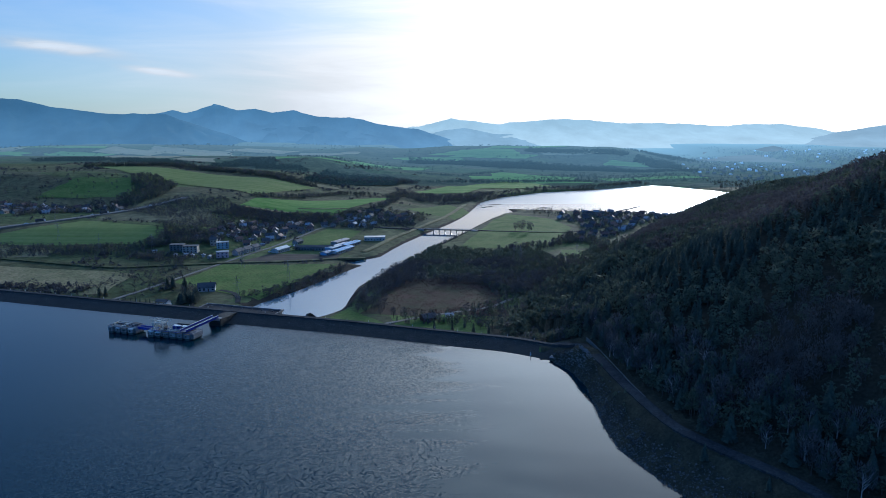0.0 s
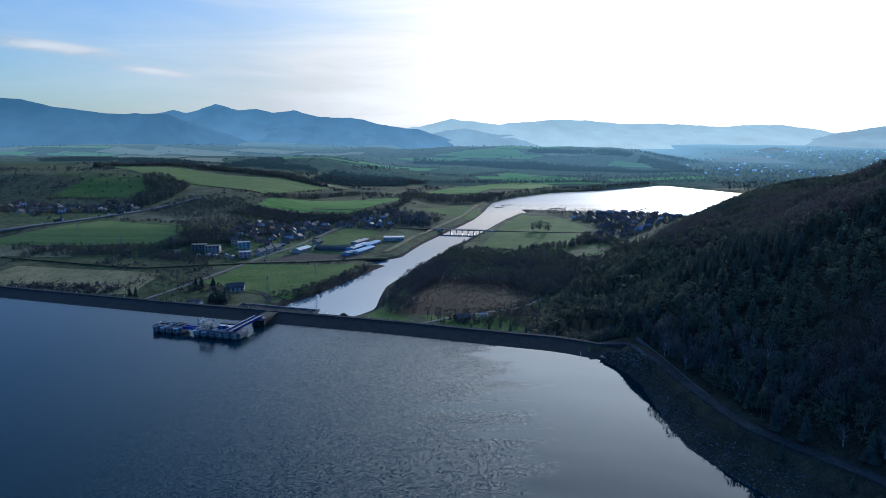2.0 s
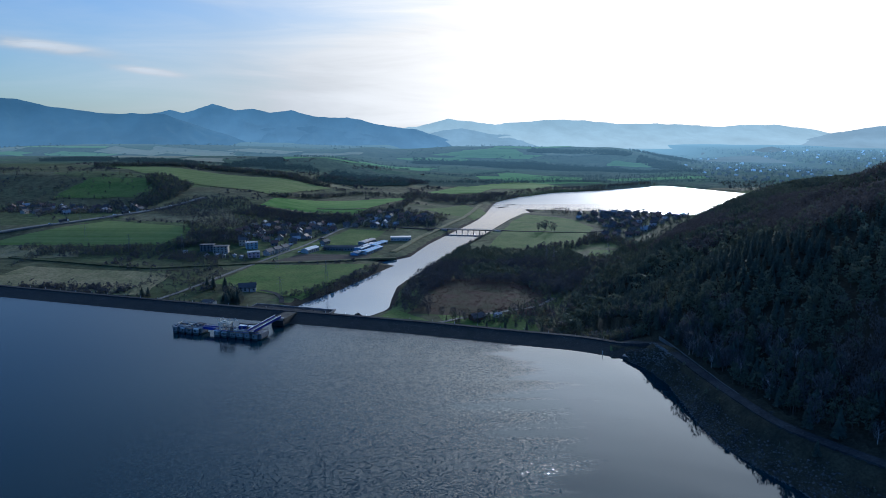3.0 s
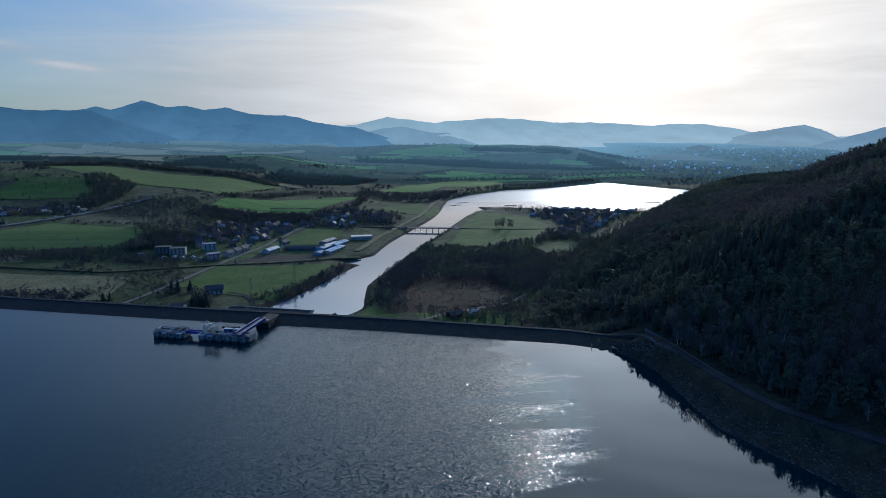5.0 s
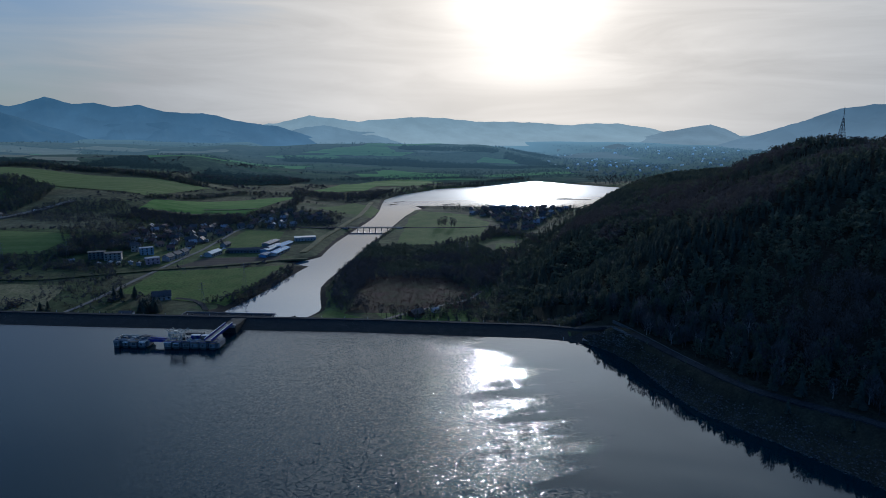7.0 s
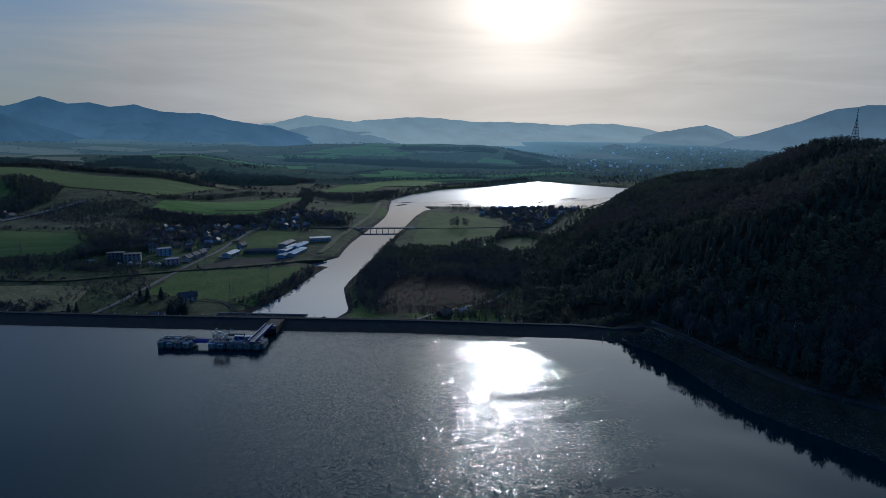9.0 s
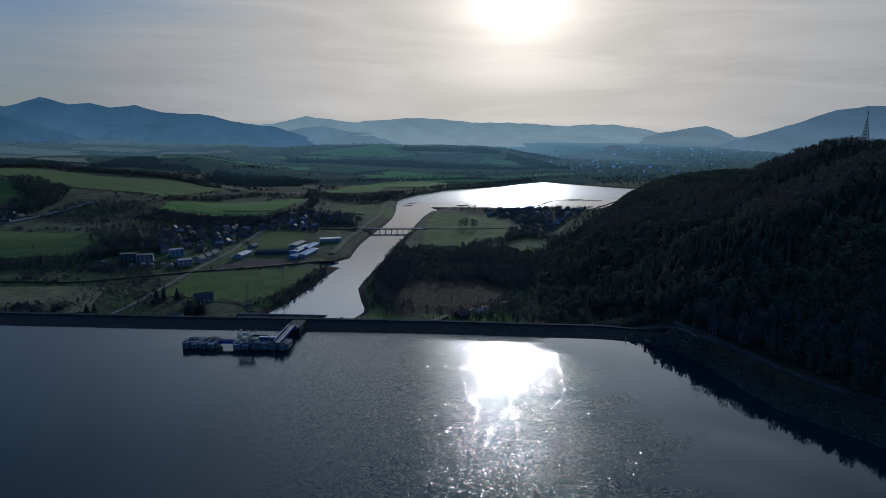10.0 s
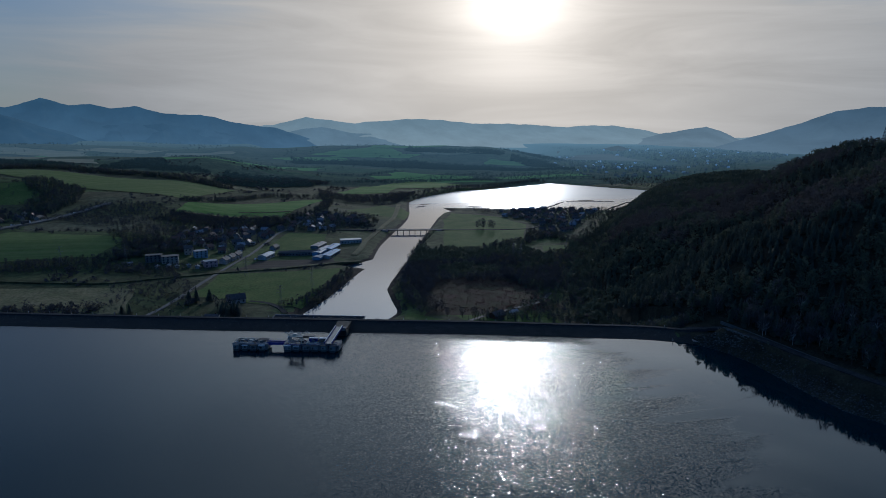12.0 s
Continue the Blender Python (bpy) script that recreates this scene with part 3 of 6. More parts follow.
def strip(name, line, width, mat, label, lift=0.35, heights=None, step=6.0, category="road"):
    """A road laid along a line of points; heights: its own levels instead of the land's."""
    pts = np.array(line, float)
    seg = np.hypot(*np.diff(pts, axis=0).T)
    run = np.concatenate([[0], np.cumsum(seg)])
    at = np.linspace(0, run[-1], max(3, int(run[-1] / step)))
    cx, cy = np.interp(at, run, pts[:, 0]), np.interp(at, run, pts[:, 1])
    k = np.ones(5) / 5
    if len(cx) > 12:
        cx[2:-2], cy[2:-2] = np.convolve(cx, k, "valid"), np.convolve(cy, k, "valid")
    tx, ty = np.gradient(cx), np.gradient(cy)
    n = np.hypot(tx, ty)
    nx, ny = -ty / n, tx / n
    z = np.interp(at, run, heights) if heights is not None else np.maximum(land(cx, cy), np.maximum(land(cx + nx * width / 2, cy + ny * width / 2), land(cx - nx * width / 2, cy - ny * width / 2)))
    verts, faces = [], []
    for i in range(len(cx)):
        for side, dz in ((-0.5, -1.8), (-0.5, 0), (0.5, 0), (0.5, -1.8)):
            verts.append((cx[i] + side * width * nx[i], cy[i] + side * width * ny[i], z[i] + lift + dz))
        if i:
            b = 4 * i
            faces += [(b - 4 + j, b - 3 + j, b + 1 + j, b + j) for j in range(3)]
    ob = mesh_object(name, verts, faces, mat)
    return tagged(ob, label, category, kind="structure")


# ---- fields, roads ----
drape("field_bright", [(-300, 918), (-165, 930), (-90, 1115), (-292, 990)], CROP, "bright green sown field with pale strips", category="field")
drape("field_left", [(-530, 682), (-341, 686), (-319, 744), (-446, 790)], CROP_OLD, "green winter crop field beside the motorway")
drape("field_slope", [(-560, 1140), (-300, 1010), (-240, 1190), (-690, 1260)], CROP_OLD, "long green field on a gentle hillside", lift=0.8)
drape("field_reeds", [(-500, 634), (-402, 641), (-420, 673), (-500, 682)], DRY, "tan dry reed field beside the crop field")
drape("field_pasture", [(-623, 968), (-467, 977), (-530, 1093), (-612, 1076)], GRASS, "smooth dark green pasture on a slope", lift=0.6, wobble=9)
drape("field_bend", [(-6, 1332), (165, 1346), (222, 1402), (80, 1440)], CROP, "bright green strip field behind the river bend", lift=0.9)
drape("field_factory", [(-188, 716), (-122, 706), (-110, 822), (-158, 842)], GRASS, "flat green meadow beside the factory")
drape("field_meadow", [(-236, 545), (-150, 503), (-108, 632), (-218, 622)], GRASS, "mown green meadow behind the dam")
drape("field_dry", [(-430, 505), (-275, 503), (-282, 572), (-430, 600)], DRY, "dry yellowish pasture with shrubs")
drape("field_river", [(10, 700), (108, 716), (165, 845), (62, 905)], GRASS, "green pasture beside the river with lone trees")
drape("field_river_tip", [(62, 906), (164, 846), (150, 930), (92, 975)], GRASS, "green pasture narrowing towards the lower reservoir")
drape("field_glade", [(116, 668), (140, 655), (165, 697), (126, 695)], GRASS, "small green glade at the foot of the hill")
drape("field_plough", [(-212, 632), (-112, 650), (-112, 680), (-186, 676)], PLOUGH, "dark ploughed strip beside the road")
drape("field_heath", [(-46, 474), (26, 468), (26, 540), (-30, 550)], SCRUB, "brown heath with dry undergrowth", wobble=7)
drape("field_track", [(-36, 426), (26, 404), (30, 462), (-42, 466)], GRASS, "rough dry grass below the dam", lift=0.12)
drape("field_margin", [(-62, 462), (44, 452), (50, 560), (-44, 572)], SCRUB, "rough brownish grass round the heath", lift=0.15, wobble=6)
drape("field_far", [(-66, 1240), (40, 1270), (72, 1345), (0, 1370)], CROP, "far green field by the water", lift=0.8)
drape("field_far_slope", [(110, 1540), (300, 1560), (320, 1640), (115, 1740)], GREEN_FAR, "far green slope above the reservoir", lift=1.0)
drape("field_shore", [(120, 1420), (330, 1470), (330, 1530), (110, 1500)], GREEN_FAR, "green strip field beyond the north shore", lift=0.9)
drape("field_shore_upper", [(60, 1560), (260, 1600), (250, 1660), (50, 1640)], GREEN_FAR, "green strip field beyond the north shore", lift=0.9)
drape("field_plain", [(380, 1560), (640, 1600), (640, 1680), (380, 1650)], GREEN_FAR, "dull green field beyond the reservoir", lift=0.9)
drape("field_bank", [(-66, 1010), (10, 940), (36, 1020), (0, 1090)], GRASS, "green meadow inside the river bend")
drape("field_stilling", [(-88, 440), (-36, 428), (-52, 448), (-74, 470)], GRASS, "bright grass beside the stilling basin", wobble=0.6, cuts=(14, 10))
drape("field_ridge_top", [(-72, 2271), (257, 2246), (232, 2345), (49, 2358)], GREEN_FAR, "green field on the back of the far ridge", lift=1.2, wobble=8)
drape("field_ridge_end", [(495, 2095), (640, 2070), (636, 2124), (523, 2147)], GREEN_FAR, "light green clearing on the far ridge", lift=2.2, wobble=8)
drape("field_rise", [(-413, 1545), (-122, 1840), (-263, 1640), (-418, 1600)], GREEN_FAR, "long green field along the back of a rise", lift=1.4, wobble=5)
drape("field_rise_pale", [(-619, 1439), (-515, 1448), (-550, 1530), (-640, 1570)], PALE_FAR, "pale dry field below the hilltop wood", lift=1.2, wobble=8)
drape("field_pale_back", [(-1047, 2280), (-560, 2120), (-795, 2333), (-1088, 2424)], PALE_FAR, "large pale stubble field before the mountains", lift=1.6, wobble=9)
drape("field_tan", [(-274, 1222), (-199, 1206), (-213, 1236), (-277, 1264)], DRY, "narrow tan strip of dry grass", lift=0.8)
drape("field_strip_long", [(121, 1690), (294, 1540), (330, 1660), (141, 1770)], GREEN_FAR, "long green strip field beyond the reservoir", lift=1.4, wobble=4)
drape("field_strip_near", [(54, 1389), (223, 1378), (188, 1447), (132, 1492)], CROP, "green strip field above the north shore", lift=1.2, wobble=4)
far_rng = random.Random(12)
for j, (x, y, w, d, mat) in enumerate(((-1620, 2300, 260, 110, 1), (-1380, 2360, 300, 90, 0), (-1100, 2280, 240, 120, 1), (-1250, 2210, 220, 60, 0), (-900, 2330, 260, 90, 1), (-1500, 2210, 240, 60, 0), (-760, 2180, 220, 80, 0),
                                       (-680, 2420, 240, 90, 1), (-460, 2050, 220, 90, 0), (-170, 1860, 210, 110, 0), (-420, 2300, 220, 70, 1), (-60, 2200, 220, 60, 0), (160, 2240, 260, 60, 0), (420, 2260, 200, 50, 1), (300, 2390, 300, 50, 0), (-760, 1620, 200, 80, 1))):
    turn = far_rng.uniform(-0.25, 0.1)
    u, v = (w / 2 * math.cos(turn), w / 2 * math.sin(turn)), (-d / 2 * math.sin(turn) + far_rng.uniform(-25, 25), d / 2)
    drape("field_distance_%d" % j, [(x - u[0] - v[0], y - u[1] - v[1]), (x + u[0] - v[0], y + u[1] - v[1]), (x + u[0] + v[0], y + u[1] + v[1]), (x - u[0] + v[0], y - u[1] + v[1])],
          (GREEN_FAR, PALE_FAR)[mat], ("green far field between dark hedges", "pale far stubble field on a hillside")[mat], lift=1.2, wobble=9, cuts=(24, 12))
strip("road_hill", [(112, -300), (112, 120), (109, 168), (101, 183), (90, 197), (80, 213), (76, 232), (72.5, 253), (69.5, 279), (66.5, 300)], 4.6, ASPHALT, "narrow grey asphalt road between wooded hill and lake",
      heights=[10.6] * 9 + [9.6], lift=0.15, step=3)
strip("road_junction", [(66.9, 297), (66.2, 306), (62.5, 313), (55.5, 319)], 4.8, ASPHALT, "asphalt junction between the crest road and hill road", heights=[9.85, 8.2, 5.8, 4.0], lift=0.12, step=2)
strip("road_valley", [(-262, 490), (-248, 520), (-236, 570), (-220, 633), (-196, 711), (-170, 837), (-148, 890), (-120, 960)], 3.5, PALE_ROAD, "pale straight village road", category="road")
strip("motorway", [(-700, 610), (-560, 700), (-514, 740), (-470, 800), (-425, 880), (-385, 955)], 10, PALE_ROAD, "pale motorway across the valley", lift=1.2)
strip("track_heath", [(-43, 436), (-20, 452), (4, 462), (34, 475), (52, 500)], 3.2, PALE_ROAD, "pale gravel track through the heath", step=4)
strip("embankment", [(-470, 640), (-380, 612), (-307, 590), (-217, 628), (-111, 655), (-86, 668)], 6, LAND, "low dark grassy embankment", lift=1.0, category="embankment")
strip("dike_upper", [(-90, 690), (-78, 725), (-68, 768), (-40, 845), (-4, 945), (16, 1030), (30, 1095)], 7, DRY, "grassy river dike with a path", lift=0.8, category="bank")


def margin(name, line, wide, label):
    """A bare, uneven strip of river bank from the water up the slope."""
    pts = np.array(line, float)
    run = np.concatenate([[0], np.cumsum(np.hypot(*np.diff(pts, axis=0).T))])
    at = np.linspace(0, run[-1], max(4, int(run[-1] / 4)))
    cx, cy = np.interp(at, run, pts[:, 0]), np.interp(at, run, pts[:, 1])
    tx, ty = np.gradient(cx), np.gradient(cy)
    n = np.hypot(tx, ty)
    nx, ny = -ty / n, tx / n
    side = 1.0 if edge_distance(cx + 3 * nx, cy + 3 * ny, RIVER_EDGE).mean() > edge_distance(cx - 3 * nx, cy - 3 * ny, RIVER_EDGE).mean() else -1.0
    rows = []
    for f in (-0.5, 0.0, 0.25, 0.5, 0.75, 1.0):
        off = side * (f * wide * (0.75 + 0.5 * wave(cx, cy, 9, 33) + 0.25 * wave(cx, cy, 3, 34)) if f > 0 else f * 5)
        x, y = cx + off * nx, cy + off * ny
        rows.append(np.stack([x, y, np.maximum(land(x, y), RIVER_Z - 0.6) + 0.22 * (f < 1) - 0.1 * (f == 1)], 1))
    m = len(cx)
    faces = [(r * m + i, r * m + i + 1, r * m + m + i + 1, r * m + m + i) for r in range(5) for i in range(m - 1)]
    return tagged(mesh_object(name, np.concatenate(rows), faces, MUD, smooth=True), label, "bank", kind="structure")


for j, (a, b, wide) in enumerate(((1, 9, 11), (8, 12, 7), (11, 21, 5), (33, 38, 8), (38, 46, 4), (45, 53, 5))):
    margin("river_margin_%d" % j, RIVER_EDGE[a:b], wide, "bare muddy margin of the river")
strip("stubble_strip", [(-290, 926), (-230, 931), (-176, 936)], 9, DRY, "pale stubble strip along the field's edge", lift=0.5, category="field")
strip("stubble_strip_inner", [(-222, 962), (-180, 966), (-150, 974)], 5, DRY, "short pale strip in the green field", lift=0.5, category="field")
strip("lane_service", [(-190, 527), (-178, 522), (-168, 508), (-163, 490)], 4, ASPHALT, "curved service lane beside the house", step=3)


# ---- far mountains ----
def mountain_range(name, label, dist, crest, mat, foot=-30, seed=0):
    """crest: (azimuth, elevation) in degrees as seen from the middle of the path."""
    ex, ey, ez = -80.0, 4.0, 116.0
    az0, az1 = crest[0][0], crest[-1][0]
    cols, rows = 300, 26
    verts, faces = [], []
    for i in range(cols):
        az = az0 + (az1 - az0) * i / (cols - 1)
        el = np.interp(az, [c[0] for c in crest], [c[1] for c in crest])
        rough = noise.fractal(Vector((az * 0.55, seed, 0)), 0.8, 2.2, 7)
        top = ez + dist * math.tan(radians(el)) + dist * 0.0016 * rough
        for j in range(rows):
            s = j / (rows - 2)
            d = dist * (0.80 + 0.20 * s)
            spur = noise.ridged_multi_fractal(Vector((az * 0.30, s * 1.1, seed)), 0.9, 2.1, 4, 1.0, 2.0)
            h = foot + (top - foot) * min(1.0, s) ** 1.25 * (1 if s >= 0.999 else 0.60 + 0.20 * min(spur, 2.0))
            if j == rows - 1:
                h, d = foot, dist * 1.03
            verts.append((ex + d * math.sin(radians(az)), ey + d * math.cos(radians(az)), h))
    for i in range(cols - 1):
        for j in range(rows - 1):
            a = i * rows + j
            faces.append((a, a + rows, a + rows + 1, a + 1))
    ob = mesh_object(name, verts, faces, mat, smooth=True)
    return tagged(ob, label, "mountains", kind="structure")


# each range carries its haze as painted emission, foot to top
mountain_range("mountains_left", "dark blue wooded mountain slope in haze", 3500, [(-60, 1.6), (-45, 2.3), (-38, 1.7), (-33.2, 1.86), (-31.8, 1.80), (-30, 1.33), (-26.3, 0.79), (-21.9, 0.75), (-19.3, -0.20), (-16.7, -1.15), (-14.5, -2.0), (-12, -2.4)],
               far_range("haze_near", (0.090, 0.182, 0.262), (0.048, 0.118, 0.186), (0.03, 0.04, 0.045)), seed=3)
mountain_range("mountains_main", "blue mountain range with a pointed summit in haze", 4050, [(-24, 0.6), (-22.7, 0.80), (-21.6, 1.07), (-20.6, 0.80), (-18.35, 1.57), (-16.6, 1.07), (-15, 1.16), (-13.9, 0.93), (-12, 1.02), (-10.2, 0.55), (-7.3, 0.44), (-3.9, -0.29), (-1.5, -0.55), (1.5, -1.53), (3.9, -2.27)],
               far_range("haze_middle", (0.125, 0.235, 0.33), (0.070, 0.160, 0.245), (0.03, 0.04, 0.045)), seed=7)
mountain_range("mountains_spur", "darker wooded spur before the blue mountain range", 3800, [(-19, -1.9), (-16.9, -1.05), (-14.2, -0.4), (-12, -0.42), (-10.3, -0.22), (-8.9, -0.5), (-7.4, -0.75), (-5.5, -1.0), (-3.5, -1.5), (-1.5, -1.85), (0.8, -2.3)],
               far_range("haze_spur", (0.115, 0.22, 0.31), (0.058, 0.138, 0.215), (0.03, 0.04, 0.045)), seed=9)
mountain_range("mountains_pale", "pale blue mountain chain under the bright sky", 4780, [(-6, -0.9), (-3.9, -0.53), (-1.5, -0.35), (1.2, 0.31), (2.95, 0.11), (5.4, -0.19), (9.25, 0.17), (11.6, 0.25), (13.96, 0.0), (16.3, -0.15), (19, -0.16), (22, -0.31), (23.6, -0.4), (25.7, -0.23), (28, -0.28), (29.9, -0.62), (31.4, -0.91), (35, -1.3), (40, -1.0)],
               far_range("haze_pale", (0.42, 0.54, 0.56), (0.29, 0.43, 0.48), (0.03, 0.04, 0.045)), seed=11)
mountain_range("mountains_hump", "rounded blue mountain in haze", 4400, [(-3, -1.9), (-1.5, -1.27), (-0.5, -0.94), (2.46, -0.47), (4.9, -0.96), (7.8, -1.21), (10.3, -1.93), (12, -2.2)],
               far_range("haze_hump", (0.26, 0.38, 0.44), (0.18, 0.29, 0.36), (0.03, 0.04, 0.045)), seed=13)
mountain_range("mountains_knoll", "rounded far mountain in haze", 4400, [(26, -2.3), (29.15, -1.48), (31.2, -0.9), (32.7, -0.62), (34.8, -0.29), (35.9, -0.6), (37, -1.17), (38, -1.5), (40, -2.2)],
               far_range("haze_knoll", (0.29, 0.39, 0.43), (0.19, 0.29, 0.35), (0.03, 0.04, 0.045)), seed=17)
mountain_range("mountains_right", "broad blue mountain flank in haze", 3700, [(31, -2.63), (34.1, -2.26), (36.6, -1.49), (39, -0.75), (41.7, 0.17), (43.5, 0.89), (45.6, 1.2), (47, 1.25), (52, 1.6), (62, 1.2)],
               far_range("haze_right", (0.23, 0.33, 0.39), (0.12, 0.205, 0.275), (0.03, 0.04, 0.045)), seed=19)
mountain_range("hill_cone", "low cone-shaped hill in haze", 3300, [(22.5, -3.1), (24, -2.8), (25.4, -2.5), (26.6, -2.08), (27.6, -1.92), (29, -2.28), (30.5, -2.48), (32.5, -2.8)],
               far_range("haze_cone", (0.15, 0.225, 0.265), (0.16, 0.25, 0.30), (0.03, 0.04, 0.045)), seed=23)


# ---- parts of things ----
def part(name, bm, material, parent=None, label=""):
    data = bpy.data.meshes.new(name)
    bm.to_mesh(data)
    bm.free()
    data.materials.append(material)
    ob = new(name, data)
    ob.parent = parent
    if label:
        ob["label"] = label
    return ob


def holder(name, m, label, category, group="", kind=""):
    ob = new(name)
    ob.matrix_basis = m
    return tagged(ob, label, category, group, kind)


def box(bm, x0, x1, y0, y1, z0, z1):
    v = [bm.verts.new((x, y, z)) for z in (z0, z1) for x, y in ((x0, y0), (x1, y0), (x1, y1), (x0, y1))]
    for f in ((3, 2, 1, 0), (4, 5, 6, 7), (0, 1, 5, 4), (1, 2, 6, 5), (2, 3, 7, 6), (3, 0, 4, 7)):
        bm.faces.new([v[i] for i in f])
    return v


def boxes(*sizes):
    bm = bmesh.new()
    for s in sizes:
        box(bm, *s)
    return bm


def beam(bm, a, b, r=0.12, sides=4):
    """A bar from a to b."""
    a, b = Vector(a), Vector(b)
    m = (b - a).to_track_quat("Z", "Y").to_matrix()
    ring = [m @ Vector((r * math.cos(2 * math.pi * (i + 0.5) / sides), r * math.sin(2 * math.pi * (i + 0.5) / sides), 0)) for i in range(sides)]
    lo, hi = [bm.verts.new(a + p) for p in ring], [bm.verts.new(b + p) for p in ring]
    for i in range(sides):
        bm.faces.new((lo[i], lo[(i + 1) % sides], hi[(i + 1) % sides], hi[i]))
    bm.faces.new(lo[::-1]), bm.faces.new(hi)


def beams(*bars, r=0.12, sides=4):
    bm = bmesh.new()
    for a, b in bars:
        beam(bm, a, b, r, sides)
    return bm


# ---- the dam ----
def dam_line(step=6.0):
    pts = np.array(DAM[1:-1] + [(61, 297.5)], float)
    run = np.concatenate([[0], np.cumsum(np.hypot(*np.diff(pts, axis=0).T))])
    at = np.linspace(0, run[-1], int(run[-1] / step))
    cx, cy = np.interp(at, run, pts[:, 0]), np.interp(at, run, pts[:, 1])
    cx[1:-1], cy[1:-1] = np.convolve(cx, np.ones(3) / 3, "valid"), np.convolve(cy, np.ones(3) / 3, "valid")
    tx, ty = np.gradient(cx), np.gradient(cy)
    n = np.hypot(tx, ty)
    return cx, cy, -ty / n, tx / n


def crest_height(x):
    return 4.0 + 4.4 * np.clip((x - 47) / 20, 0, 1)


def sweep(name, section, mat, parent, label=""):
    """section: (offset downstream of the waterline, height; 'c' added to the crest's height)."""
    cx, cy, nx, ny = dam_line()
    top = crest_height(cx) - 4.0
    verts, faces, m = [], [], len(section)
    for i in range(len(cx)):
        for off, z, lifts in section:
            o = off + (1.4 * top[i] if lifts and off > 0 else 0)
            verts.append((cx[i] + o * nx[i], cy[i] + o * ny[i], z + (top[i] if lifts else 0)))
        if i:
            faces += [(m * (i - 1) + j, m * i + j, m * i + j + 1, m * (i - 1) + j + 1) for j in range(m - 1)]
    ob = mesh_object(name, verts, faces, mat, parent=parent)
    if label:
        ob["label"] = label
    return ob


dam = holder("dam", Matrix.Identity(4), "long embankment dam with dark stone facing and a road on its crest", "dam", kind="structure")
sweep("facing", [(-16, -9, False), (0, 0, False), (11.4, 3.35, True)], RIPRAP, dam, "dark riprap stone facing")
sweep("kerb", [(11.4, 3.1, True), (11.4, 3.9, True), (11.8, 3.9, True), (11.8, 3.6, True)], ASPHALT, dam, "low grey concrete kerb")
sweep("crest_road", [(11.8, 3.6, True), (14.8, 3.65, True)], ASPHALT, dam, "grey asphalt crest road")
sweep("downstream_slope", [(14.8, 3.65, True), (16.0, 3.2, True), (70, -24, False)], DRY, dam, "grassed downstream slope")


def stones_on_dam():
    """Loose facing stones."""
    rng = np.random.default_rng(5)
    cx, cy, nx, ny = dam_line()
    verts, faces = [], []
    for _ in range(6500):
        f = (len(cx) - 1) * rng.random() ** 0.55
        i = min(int(f), len(cx) - 2)
        w = f - i
        s = rng.random()
        r = 0.2 + 0.3 * rng.random() ** 2
        top = crest_height(cx[i]) - 0.7
        o = -0.5 + s * (11.8 + 1.4 * (top - 3.3))
        x, y, z = (cx[i] * (1 - w) + cx[i + 1] * w) + o * nx[i], (cy[i] * (1 - w) + cy[i + 1] * w) + o * ny[i], -0.35 + s * (top + 0.35)
        rock(verts, faces, rng, x, y, z, r)
    ob = mesh_object("facing_stones", verts, faces, STONE, parent=dam)
    return tagged(ob, "loose grey facing stones", kind="stuff")


def rock(verts, faces, rng, x, y, z, r):
    b = len(verts)
    j = rng.uniform(0.65, 1.25, 6)
    a = rng.random() * 6.3
    c, s = math.cos(a) * r, math.sin(a) * r
    verts += [(x + c * j[0], y + s * j[0], z), (x - s * j[1], y + c * j[1], z), (x - c * j[2], y - s * j[2], z), (x + s * j[3], y - c * j[3], z), (x, y, z + r * 0.7 * j[4]), (x, y, z - r * 0.6)]
    faces += [(b, b + 1, b + 4), (b + 1, b + 2, b + 4), (b + 2, b + 3, b + 4), (b + 3, b, b + 4), (b + 1, b, b + 5), (b + 2, b + 1, b + 5), (b + 3, b + 2, b + 5), (b, b + 3, b + 5)]


stones_on_dam()


def shore_stones():
    rng = np.random.default_rng(6)
    verts, faces = [], []
    ys = rng.uniform(150, 308, 5200)
    xs = np.interp(ys, [p[1] for p in SHORE], [p[0] for p in SHORE])
    xr = np.interp(ys, [p[1] for p in ROAD], [p[0] for p in ROAD])
    f = rng.random(5200) ** 1.6
    x = xs - 0.8 + f * (xr - xs) * 0.6
    z = land(x, ys)
    for i in range(len(x)):
        rock(verts, faces, rng, x[i], ys[i], max(z[i], -0.2), 0.2 + 0.5 * rng.random() ** 3)
    return tagged(mesh_object("shore_stones", verts, faces, STONE), "loose grey boulders along the water's edge", "stones", kind="stuff")


shore_stones()


